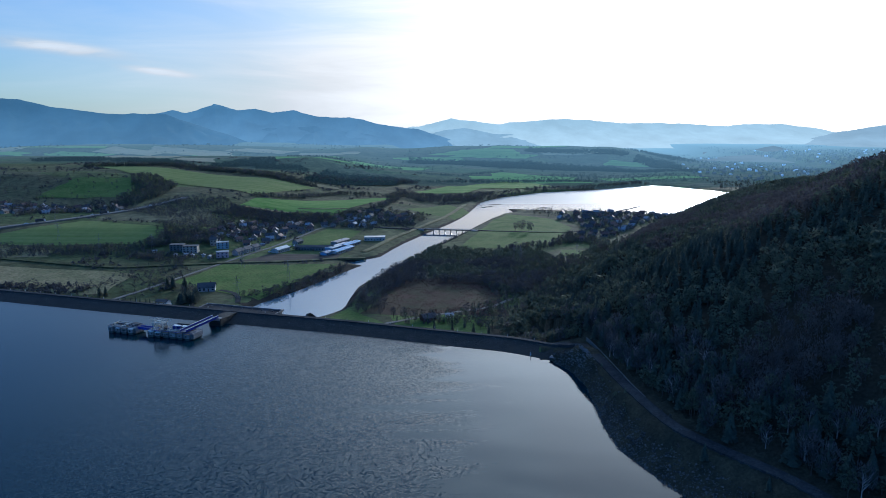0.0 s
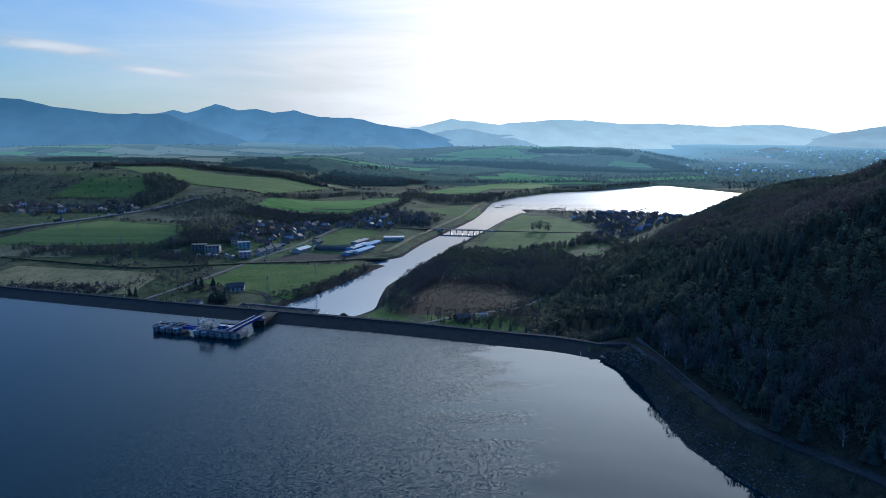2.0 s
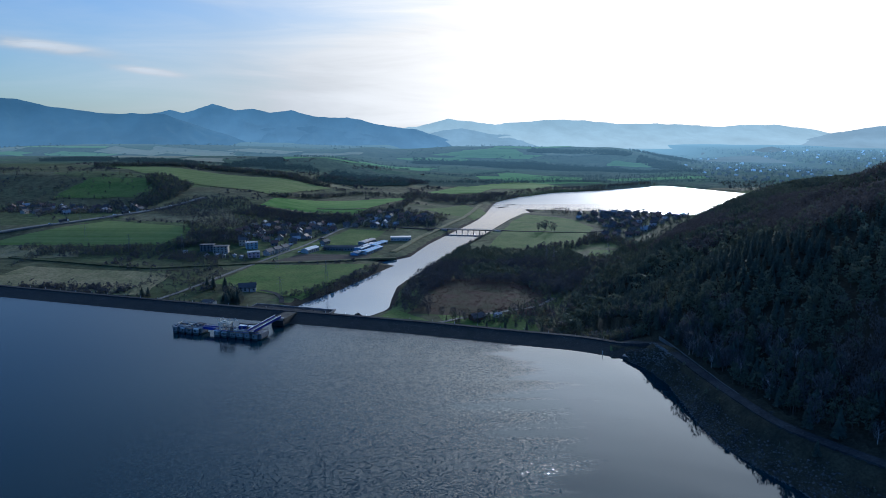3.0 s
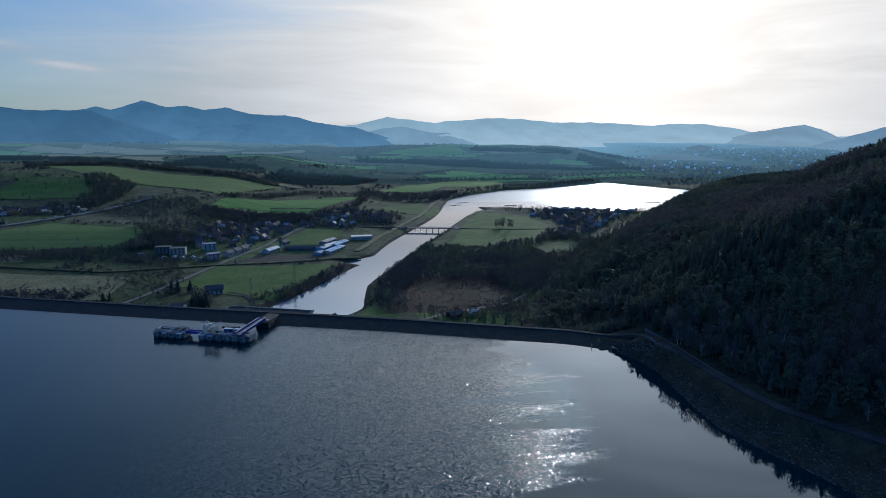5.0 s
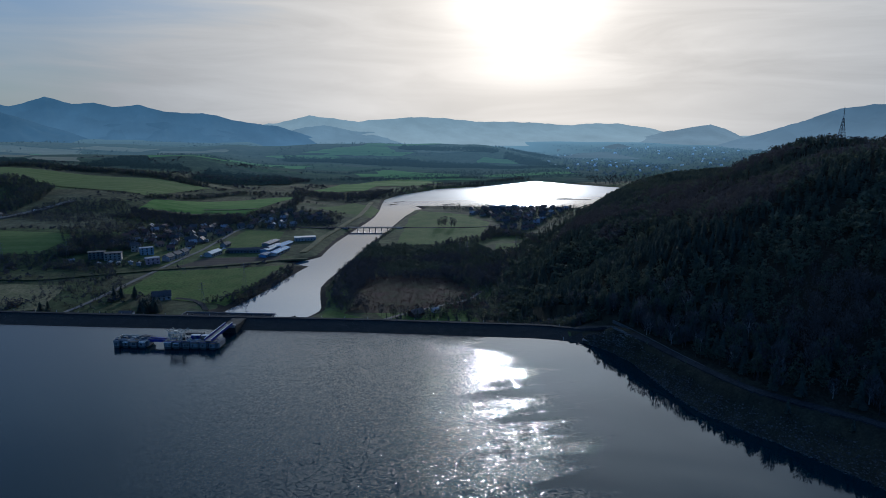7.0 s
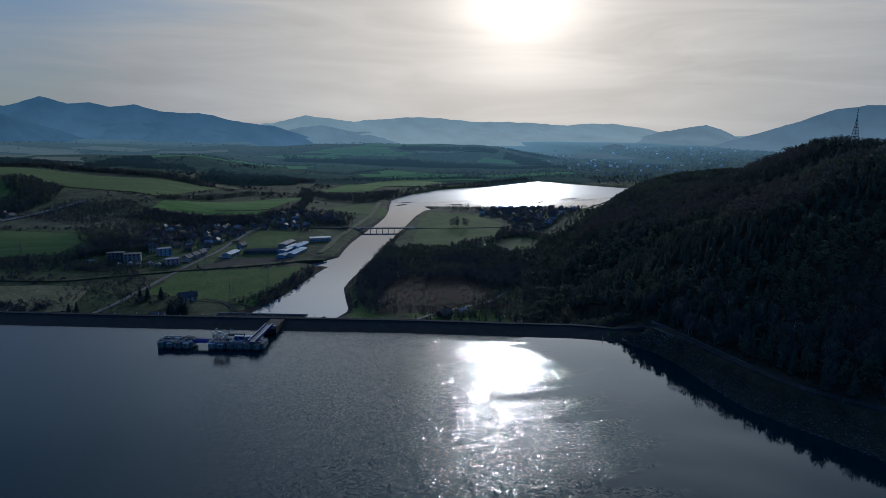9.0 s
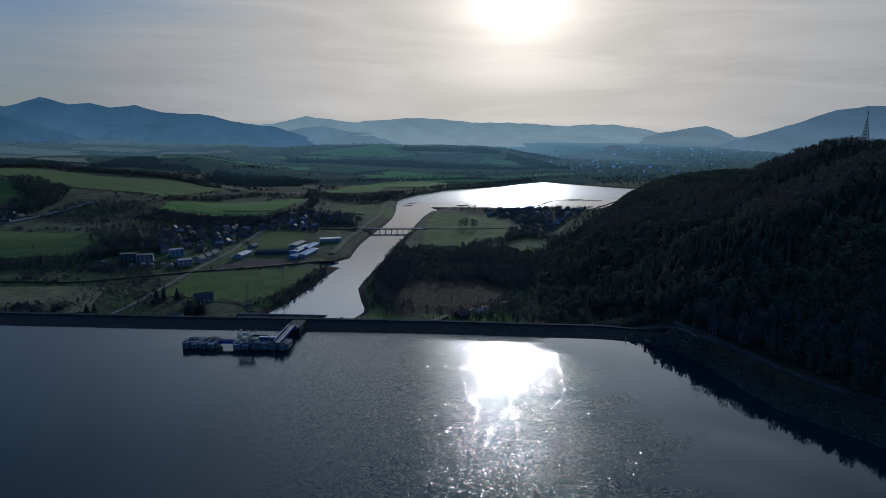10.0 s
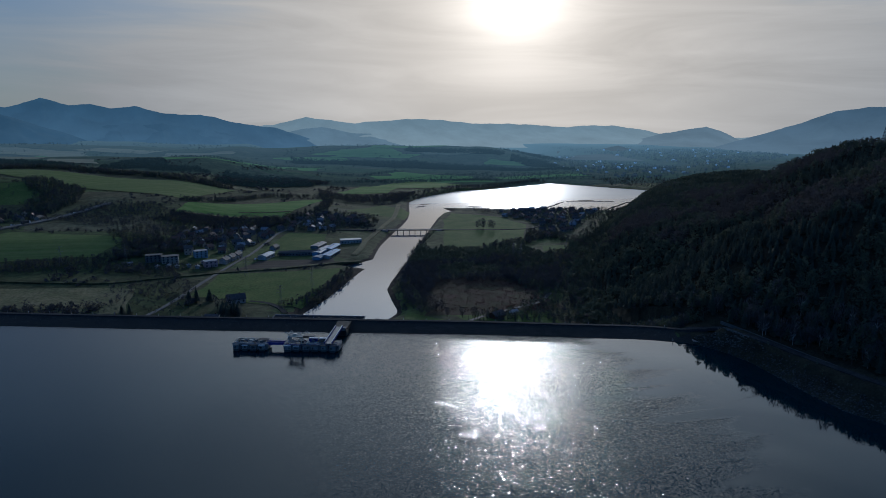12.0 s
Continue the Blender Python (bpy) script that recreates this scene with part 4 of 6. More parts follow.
# ---- trees as cheap shapes ----
def spruce_shape(rng, branches=40, wide=0.6):
    """A conifer of drooping boughs set round the stem, denser and shorter towards the tip."""
    v, f, m = [(0.02, 0, 0), (-0.01, 0.017, 0), (-0.01, -0.017, 0), (0, 0, 0.9)], [(0, 1, 3), (1, 2, 3), (2, 0, 3)], [0, 0, 0]
    girth = rng.uniform(0.17, 0.23)
    for i in range(branches):
        s = (i + rng.random()) / branches
        h = 0.09 + 0.86 * s ** 0.9
        r = (girth * (1 - s) ** 0.75 + 0.018) * rng.uniform(0.7, 1.2)
        a, w, drop = 2.4 * i + rng.normal(0, 0.3), wide * rng.uniform(0.7, 1.2), rng.uniform(0.015, 0.06)
        b = len(v)
        v += [(0, 0, min(1.0, h + 0.055 + 0.03 * rng.random())), (r * math.cos(a - w), r * math.sin(a - w), h - drop), (r * math.cos(a + w), r * math.sin(a + w), h - drop * rng.uniform(0.5, 1.4))]
        f.append((b, b + 1, b + 2)), m.append(1)
    return np.array(v), np.array(f), np.array(m)


def bare_shape(rng, twigs=48, limbs=3, spread_r=0.30, thick=0.034):
    v, f, m = [], [], []

    def stick(a, b, r):
        k = len(v)
        for i in range(3):
            v.append((a[0] + r * math.cos(2.1 * i), a[1] + r * math.sin(2.1 * i), a[2]))
        v.append(tuple(b))
        f.extend([(k, k + 1, k + 3), (k + 1, k + 2, k + 3), (k + 2, k, k + 3)])
        m.extend([0, 0, 0])

    stick((0, 0, 0), (0.02, 0.01, 0.8), 0.022)
    for i in range(limbs):
        a, h = rng.random() * 6.3, rng.uniform(0.22, 0.55)
        stick((0, 0, h), (0.24 * math.cos(a), 0.24 * math.sin(a), h + rng.uniform(0.2, 0.36)), 0.012)
    for i in range(twigs):
        a, q, h = rng.random() * 6.3, rng.random() ** 0.5, rng.uniform(0.26, 0.97)
        wide = spread_r * math.sin(math.pi * min(1, max(0.05, (h - 0.12) / 0.95))) ** 0.7 * q
        c = np.array([wide * math.cos(a), wide * math.sin(a), h])
        out = np.array([math.cos(a) * 0.035, math.sin(a) * 0.035, rng.uniform(0.05, 0.11)]) * rng.uniform(0.7, 1.5)
        side = rng.normal(0, thick, 3)
        k = len(v)
        v.extend([tuple(c - side), tuple(c + side), tuple(c + out)])
        f.append((k, k + 1, k + 2)), m.append(1)
    return np.array(v), np.array(f), np.array(m)


def clump_shape(rng, clumps=10, low=0.35, wide=0.26, lump=0.14, trunk=0.022, blades=5):
    """A crown of clumps, each a few crossed sprays."""
    v, f, m = [(trunk, 0, 0), (-trunk / 2, trunk, 0), (-trunk / 2, -trunk, 0), (0, 0, 0.9)], [(0, 1, 3), (1, 2, 3), (2, 0, 3)], [0, 0, 0]
    for i in range(clumps):
        a, h = rng.random() * 6.3, rng.uniform(low, 0.94)
        q = wide * math.sin(math.pi * (0.2 + 0.75 * (h - low) / (0.96 - low))) * rng.random() ** 0.5
        c = np.array([q * math.cos(a), q * math.sin(a), h])
        for j in range(blades):
            r = lump * rng.uniform(0.7, 1.5)
            p = c + rng.normal(0, lump * 0.35, 3)
            d1, d2 = rng.normal(0, 0.55, 3), rng.normal(0, 0.55, 3)
            k = len(v)
            v.extend([tuple(p - r * d1 * 0.6), tuple(p + r * d2), tuple(p + r * (d1 * 0.6 + np.array([0, 0, 0.5])))])
            f.append((k, k + 1, k + 2)), m.append(1)
    return np.array(v), np.array(f), np.array(m)


SHAPES = np.random.default_rng(21)
SPRUCES = [spruce_shape(SHAPES, 36, 0.62) for _ in range(6)]
BARES = [bare_shape(SHAPES) for _ in range(6)]
PINES = [clump_shape(SHAPES, 12, 0.30, 0.25, 0.115, 0.022, 5) for _ in range(6)]
FAR_PINES = [clump_shape(SHAPES, 6, 0.2, 0.28, 0.2, 0.03, 4) for _ in range(5)]
BUSHES = [clump_shape(SHAPES, 7, 0.12, 0.5, 0.28, 0.03) for _ in range(5)]
NEAR_SPRUCES = [spruce_shape(SHAPES, 120, 0.36) for _ in range(6)]
NEAR_BARES = [bare_shape(SHAPES, 150, 8, 0.28, 0.010) for _ in range(5)]
NEAR_PINES = [clump_shape(SHAPES, 34, 0.26, 0.23, 0.052, 0.022, 6) for _ in range(5)]


def woods(name, spots, heights, shapes, mats, label, category="woods", width=1.0, seed=1):
    """Many trees in one mesh, for far and dense woods."""
    rng = np.random.default_rng(seed)
    spots = np.asarray(spots)
    z = land(spots[:, 0], spots[:, 1]) - 0.3
    pick, turn = rng.integers(0, len(shapes), len(spots)), rng.random(len(spots)) * 6.3
    fat = width * rng.uniform(0.8, 1.3, len(spots))
    V, T, M, base = [], [], [], 0
    for s, (v, f, m) in enumerate(shapes):
        here = np.nonzero(pick == s)[0]
        if not len(here):
            continue
        h, w = heights[here][:, None], (heights[here] * fat[here])[:, None]
        c, sn = np.cos(turn[here])[:, None], np.sin(turn[here])[:, None]
        X = (v[None, :, 0] * c - v[None, :, 1] * sn) * w + spots[here, 0][:, None]
        Y = (v[None, :, 0] * sn + v[None, :, 1] * c) * w + spots[here, 1][:, None]
        Z = v[None, :, 2] * h + z[here][:, None]
        V.append(np.stack([X, Y, Z], 2).reshape(-1, 3))
        T.append((f[None] + (base + np.arange(len(here)) * len(v))[:, None, None]).reshape(-1, 3))
        M.append(np.tile(m, len(here)))
        base += len(here) * len(v)
    V, T, M = np.concatenate(V), np.concatenate(T), np.concatenate(M)
    data = bpy.data.meshes.new(name)
    data.vertices.add(len(V)), data.vertices.foreach_set("co", V.ravel())
    data.loops.add(T.size), data.loops.foreach_set("vertex_index", T.ravel().astype(np.int32))
    data.polygons.add(len(T)), data.polygons.foreach_set("loop_start", np.arange(0, T.size, 3, dtype=np.int32))
    data.polygons.foreach_set("material_index", M.astype(np.int32))
    for mat in mats:
        data.materials.append(mat)
    data.update(calc_edges=True)
    return tagged(new(name, data), label, category, kind="stuff")


def sprinkle(n, ring, seed, keep=None):
    """Random spots inside an outline."""
    rng = np.random.default_rng(seed)
    xs, ys = [p[0] for p in ring], [p[1] for p in ring]
    out = np.stack([rng.uniform(min(xs), max(xs), n * 6), rng.uniform(min(ys), max(ys), n * 6)], 1)
    out = out[edge_distance(out[:, 0], out[:, 1], ring) < 0]
    if keep is not None:
        out = out[keep(out[:, 0], out[:, 1], rng)]
    return out[:n]


def sizes(n, lo, hi, seed):
    return np.random.default_rng(seed).uniform(lo, hi, n)


# the wooded hill
HILL_RING = [(122, -200), (122, 100), (118, 160), (108, 188), (97, 202), (87, 218), (82, 238), (79, 258), (77, 280), (75, 302), (72, 320), (50, 360), (35, 400), (60, 480), (95, 560), (120, 620), (130, 645), (165, 700),
             (190, 720), (300, 860), (400, 985), (660, 1250), (700, 1150), (600, 760), (540, 520), (380, 300), (300, 100), (260, -100), (220, -200)]


def stand(x, y, rng):
    """Patches of spruce among bare broadleaved woods."""
    return wave(x, y, 38, 12) + 0.6 * wave(x, y, 90, 14) + rng.normal(0, 0.22, len(x))


def near_foot(x, y, rng):
    d = x - np.interp(y, [p[1] for p in FOOT], [p[0] for p in FOOT])
    return rng.random(len(x)) < np.clip(1.15 - d / 480, 0.25, 1.0)


spots = sprinkle(18000, HILL_RING, 31, near_foot)
kind = stand(spots[:, 0], spots[:, 1], np.random.default_rng(32))
close = (spots[:, 1] < 400) & (spots[:, 0] - np.interp(spots[:, 1], [p[1] for p in FOOT], [p[0] for p in FOOT]) < 95)
for near, tail, firs, pines, leafless in ((close, "_edge", NEAR_SPRUCES, NEAR_PINES, NEAR_BARES), (~close, "", SPRUCES, PINES, BARES)):
    bare = (kind <= -0.12) & (spots[:, 1] > 330) & (spots[:, 0] > 160) & (spots[:, 1] < 760) | (kind <= -0.85)
    spots_s, spots_p, spots_b = spots[near & (kind > 0.12)], spots[near & (kind <= 0.12) & ~bare], spots[near & bare]
    woods("hill_spruces" + tail, spots_s, sizes(len(spots_s), 6, 11, 33), firs, (BARK, SPRUCE), "dark spruce forest covering the hillside", seed=34)
    woods("hill_pines" + tail, spots_p, sizes(len(spots_p), 6, 10.5, 35), pines, (BARK, PINE), "grey-green pines among the hillside forest", width=1.15, seed=36)
    woods("hill_broadleaves" + tail, spots_b, sizes(len(spots_b), 6, 10.5, 37), leafless, (BARK, HILL_TWIGS), "bare brownish broadleaved trees on the hillside", width=1.2, seed=38)
# thickets on the valley floor
THICKET = [(-66, 460), (-70, 500), (-68, 540), (-60, 575), (-38, 650), (-12, 722), (8, 706), (50, 688), (100, 690), (112, 640), (88, 560), (60, 500), (46, 520), (28, 545), (-28, 556), (-48, 520), (-46, 470)]
spots = sprinkle(2100, THICKET, 41)
kind = wave(spots[:, 0], spots[:, 1], 30, 15) + (spots[:, 1] - 600) / 130
woods("thicket_pines", spots[kind > 0], sizes(int((kind > 0).sum()), 3.5, 6.5, 42), PINES, (BARK, PINE), "young dark pine plantation by the river", width=1.4, seed=43)
woods("thicket_shrubs", spots[kind <= 0], sizes(int((kind <= 0).sum()), 3.5, 8, 44), BARES, (BARK, TWIGS), "bare brown shrubs and young trees", width=1.3, seed=45)


# ---- intake platforms in the lake ----
U = pose(-189.9, 350.4, 0, 0, 0, -16.0) @ Matrix.Diagonal((1.09, 0.75, 0.80, 1))


def railing(bm, pts, height=1.1, gap=2.4, r=0.05):
    for a, b in zip(pts, pts[1:]):
        a, b = Vector(a), Vector(b)
        n = max(1, int((b - a).length / gap))
        up = Vector((0, 0, height))
        for i in range(n + 1):
            p = a.lerp(b, i / n)
            beam(bm, p, p + up, r)
        beam(bm, a + up, b + up, r), beam(bm, a + up / 2, b + up / 2, r * 0.8)


def intake_platform(name, at, width, depth, bays, label, seed):
    """Groups of piers, the bays between them painted dark as shade, under a stained and cluttered deck."""
    rng = random.Random(seed)
    ob = holder(name, U @ pose(at, 0, 0), label, "platform", "intake platforms")
    part("wet_base", boxes((0.4, width - 0.4, 2.2, depth, -9, 1.4)), WET_SHADE, ob, "dark wet concrete base with a tide line")
    # shade of the bays is put into this dark colour
    part("core", boxes((0.3, width - 0.3, 2.4, depth, 1.4, 4.0)), WET_SHADE, ob, "recessed gate bays coloured dark as shade")
    step = width / bays
    for i in range(bays):
        x0, x1 = i * step + rng.uniform(0.1, 0.4), (i + 1) * step - rng.uniform(0.9, 1.5)
        y0, top = rng.choice((0.0, 0.0, 0.5)), rng.choice((3.5, 3.9, 4.2))
        part("wet_pier", boxes((x0 + 0.1, x1 - 0.1, y0 + 0.1, 2.4, -9, 1.3)), WET_SHADE, ob, "dark wet foot of a pier")
        part("pier", boxes((x0, x1, y0, 2.4, 1.3, top)), CONCRETE, ob, "pale weathered concrete pier")
        part("ledge", boxes((x0 - 0.1, x1 + 0.1, y0 - 0.2, 2.0, top, top + 0.3)), rng.choice((WHITE, CONCRETE, RUST)), ob)
        part("gate_slot", boxes((x1 + 0.15, x1 + 0.75, 1.3, 2.2, 0.8, 4.0)), GREY, ob, "dark steel gate guide")
        for k in range(2):
            xa = rng.uniform(x0, x1 - 0.9)
            # thin dark slab, shade of an opening painted on the pier's face
            part("panel", boxes((xa, xa + rng.uniform(0.5, 0.9), y0 - 0.06, y0, rng.uniform(1.6, 2.2), rng.uniform(2.8, 3.4))), WET_SHADE, ob, "dark panel painted as a shaded opening in the pier")
    for x in (-0.35, width - 0.35):
        part("side_wall", boxes((x, x + 0.7, 2.0, depth + 0.2, 1.0, 4.2)), CONCRETE, ob)
    part("deck", boxes((-0.3, width + 0.3, 1.6, depth + 0.3, 4.0, 4.4)), CONCRETE, ob, "stained concrete deck slab")
    # hoists, grids, pipes and stacked timber on the deck
    for k in range(int(width * 2.2)):
        x, y, w, d = rng.uniform(0.2, width - 2), rng.uniform(1.7, depth - 1.5), rng.uniform(0.3, 1.8), rng.uniform(0.3, 1.5)
        part("deck_equipment", boxes((x, x + w, y, y + d, 4.4, 4.4 + rng.choice((0.15, 0.3, 0.5, 0.9, 1.3)))), rng.choice((RUST, RUST, GREY, SLATE, CONCRETE, WHITE, CREAM)), ob)
    bm = bmesh.new()
    railing(bm, [(0, 0.2, 4.3), (width, 0.2, 4.3), (width, depth, 4.4), (0, depth, 4.4), (0, 0.2, 4.3)])
    part("railing", bm, GREY, ob, "thin grey steel railing")
    return ob


left = intake_platform("intake_platform", 0.0, 16.2, 11.0, 4, "weathered concrete intake platform standing in the lake", 3)
part("low_wall", boxes((0.6, 1.0, 5.0, 10.6, 4.4, 5.7)), CREAM, left, "cream parapet wall")
part("low_wall", boxes((1.0, 9.0, 10.2, 10.6, 4.4, 5.5)), CREAM, left, "cream parapet wall")
for x, y, w, d, h, m in ((2.6, 2.4, 3.4, 3.0, 0.45, CONCRETE), (7.2, 3.0, 2.6, 3.4, 0.35, CONCRETE), (3.0, 7.0, 1.6, 1.4, 1.1, GREY), (6.2, 7.6, 2.2, 1.0, 0.8, CREAM), (9.6, 8.4, 1.0, 1.0, 1.3, GREY)):
    part("hatch", boxes((x, x + w, y, y + d, 4.4, 4.4 + h)), m, left)
part("shelter_roof", boxes((11.2, 15.6, 6.6, 10.0, 5.6, 5.85)), SLATE, left, "dark flat shelter roof")
for x in (11.4, 15.4):
    for y in (6.8, 9.8):
        part("shelter_post", boxes((x - 0.09, x + 0.09, y - 0.09, y + 0.09, 4.4, 5.6)), GREY, left)
part("shelter_ridge", beams(((11.2, 8.3, 5.9), (13.4, 8.3, 6.7)), ((15.6, 8.3, 5.9), (13.4, 8.3, 6.7)), r=0.16), SLATE, left)
right = intake_platform("intake_platform", 24.4, 26.2, 12.0, 6, "larger concrete intake platform carrying crane and cabins", 4)
for x, y, w, d, h, m in ((12.0, 2.0, 3.6, 2.6, 0.45, CONCRETE), (17.2, 2.0, 5.0, 2.8, 0.3, SLATE), (19.6, 5.6, 2.0, 1.8, 1.2, GREY), (22.6, 3.0, 2.6, 3.0, 0.5, CONCRETE), (10.4, 5.4, 1.4, 1.2, 1.0, CREAM), (8.6, 9.4, 2.6, 1.2, 0.9, GREY)):
    part("hatch", boxes((x, x + w, y, y + d, 4.4, 4.4 + h)), m, right)
part("rail_beam", boxes((1.0, 25.0, 1.3, 1.6, 4.4, 4.65)), BLUE, right, "dark blue crane rail")
part("rail_beam", boxes((1.0, 25.0, 7.4, 7.7, 4.4, 4.65)), BLUE, right, "dark blue crane rail")


def link_bridge():
    ob = holder("link_bridge", U @ pose(16.4, 4.5, -0.3), "dark blue steel girder bridge linking the two platforms", "bridge")
    part("girder", boxes((-0.6, 7.6, -0.35, 0.0, 3.5, 5.3)), BLUE, ob)
    part("girder", boxes((-0.6, 7.6, 3.2, 3.55, 3.5, 5.3)), BLUE, ob)
    part("walkway", boxes((-0.6, 7.6, 0.0, 3.2, 4.35, 4.6)), GREY, ob)
    bm = bmesh.new()
    railing(bm, [(-0.5, -0.2, 5.3), (7.5, -0.2, 5.3)]), railing(bm, [(-0.5, 3.4, 5.3), (7.5, 3.4, 5.3)])
    part("railing", bm, BLUE, ob)


def gantry_crane():
    ob = holder("gantry_crane", U @ pose(27.0, 1.9, 4.4), "cream lattice gantry crane on the intake platform", "crane")
    for x in (0.0, 6.0):
        for y in (0.0, 5.0):
            part("leg", beams(((x, y, 0), (3 + (x - 3) * 0.82, 2.5 + (y - 2.5) * 0.82, 5.2)), r=0.24), CREAM, ob)
    bars = []
    for x in (0.4, 5.6):
        bars += [((x, 0.3, 1.0), (x, 4.7, 4.6)), ((x, 4.7, 1.0), (x, 0.3, 4.6)), ((x, 0.2, 2.8), (x, 4.8, 2.8))]
    for y in (0.4, 4.6):
        bars += [((0.3, y, 1.0), (5.7, y, 4.6)), ((5.7, y, 1.0), (0.3, y, 4.6)), ((0.2, y, 2.8), (5.8, y, 2.8))]
    for bar in bars:
        part("brace", beams(bar, r=0.13), CREAM, ob)
    part("platform", boxes((-0.4, 6.4, -0.3, 5.3, 5.2, 5.5)), CREAM, ob)
    part("cabin", boxes((1.7, 3.3, 1.5, 3.3, 5.5, 6.7)), CREAM, ob, "cream machine cabin")
    part("cabin", boxes((-0.7, 0.5, 0.4, 1.6, 3.2, 4.8)), CREAM, ob, "cream operator's cabin")
    part("jib", beams(((3.6, 2.5, 5.5), (-2.6, 2.5, 7.0)), ((3.6, 2.5, 6.2), (-2.6, 2.5, 7.2)), ((3.6, 2.5, 5.5), (8.2, 2.5, 7.4)), ((5.0, 2.5, 5.5), (5.2, 2.5, 8.0)), ((5.2, 2.5, 8.0), (-1.5, 2.5, 7.0)), r=0.13), CREAM, ob)
    masts = []
    for x, y, lean in ((0.3, 0.4, -1.5), (1.2, 4.6, -0.8), (4.2, 0.5, 1.0), (5.8, 4.4, 1.8)):
        masts += [((x, y, 5.5), (x + lean, y, 8.2)), ((x + 0.9, y, 5.5), (x + lean, y, 8.2)), ((x + lean, y, 8.2), (x + 2.2 * lean, 2.5, 7.0))]
    part("derrick", beams(*masts, r=0.12), CREAM, ob, "cream lattice hoisting arms")
    bm = bmesh.new()
    railing(bm, [(-0.3, -0.2, 5.5), (6.3, -0.2, 5.5), (6.3, 5.2, 5.5), (-0.3, 5.2, 5.5), (-0.3, -0.2, 5.5)], r=0.06)
    part("railing", bm, CREAM, ob)


def cabin(at, w, d, h, mat, label):
    ob = holder("container", U @ pose(*at), label, "container", "cabins on the platform")
    part("shell", boxes((0, w, 0, d, 0, h)), mat, ob)
    part("roof", boxes((-0.15, w + 0.15, -0.15, d + 0.15, h, h + 0.15)), WHITE, ob, "pale flat roof")
    part("door", boxes((w * 0.3, w * 0.3 + 0.9, -0.06, 0.0, 0.1, min(2.1, h - 0.2))), GREY, ob)
    for x in (w * 0.62, w * 0.82):
        part("window", boxes((x, x + 0.6, -0.05, 0.0, 1.0, 1.8)), GLASS, ob)


link_bridge(), gantry_crane()
cabin((35.4, 8.2, 4.4), 4.2, 2.6, 2.4, BLUE, "blue steel container on the concrete platform")
cabin((40.4, 8.6, 4.4), 3.6, 2.6, 2.2, GREY, "grey steel container on the concrete platform")


def footbridge():
    a, b = Vector((-140.6, 340.5, 4.9)), Vector((-134.0, 362.5, 5.2))
    run = (b - a).length
    turn = math.degrees(math.atan2(b.y - a.y, b.x - a.x))
    ob = holder("footbridge", pose(a.x, a.y, 0, 0, 0, turn), "bright blue steel footbridge from the dam to the intake", "bridge")
    for y in (-2.0, 1.75):
        part("girder", boxes((-4.0, run + 1.0, y, y + 0.25, 4.5, 5.9)), BLUE, ob)
        part("rail_cap", boxes((-4.0, run + 1.0, y - 0.08, y + 0.33, 5.9, 6.0)), WHITE, ob, "pale rail along the top of the girder")
        for i in range(14):
            x = -3.5 + i * (run + 4) / 13
            part("stiffener", boxes((x - 0.06, x + 0.06, y - 0.1, y, 4.5, 5.9)), BLUE, ob)
    part("deck", boxes((-4.0, run + 1.0, -1.75, 1.75, 4.55, 4.85)), GREY, ob, "grey deck plates")


footbridge()


def abutment():
    """Stone-faced spur that carries the shore end of the footbridge."""
    ob = holder("abutment", pose(-133.2, 364.2, 0, 0, 0, -15.8), "dark stone-faced abutment of the footbridge", "abutment", kind="structure")
    bm = bmesh.new()
    lo = [bm.verts.new(p) for p in ((-4.6, -4.2, -9), (4.6, -4.2, -9), (4.4, 15, -9), (-4.4, 15, -9))]
    hi = [bm.verts.new(p) for p in ((-3.6, -1.6, 4.0), (3.6, -1.6, 4.0), (4, 15, 3.62), (-4, 15, 3.62))]
    bm.faces.new(hi)
    for i in range(4):
        bm.faces.new((lo[i], lo[(i + 1) % 4], hi[(i + 1) % 4], hi[i]))
    part("mound", bm, RIPRAP, ob)
    part("bearing", boxes((-3.2, 3.2, -2.2, 0.4, 3.0, 4.6)), CONCRETE, ob)


abutment()


def shore_platform():
    ob = holder("jetty", pose(-152, 365.5, 0, 0, 0, -15.8), "small dark floating jetty at the foot of the dam", "jetty")
    part("deck", boxes((-5, 5, -1.2, 1.2, 0.15, 0.5)), WET_SHADE, ob)
    for x in (-4, 0, 4):
        part("float", boxes((x - 0.8, x + 0.8, -1.1, 1.1, -0.4, 0.15)), GREY, ob)


shore_platform()


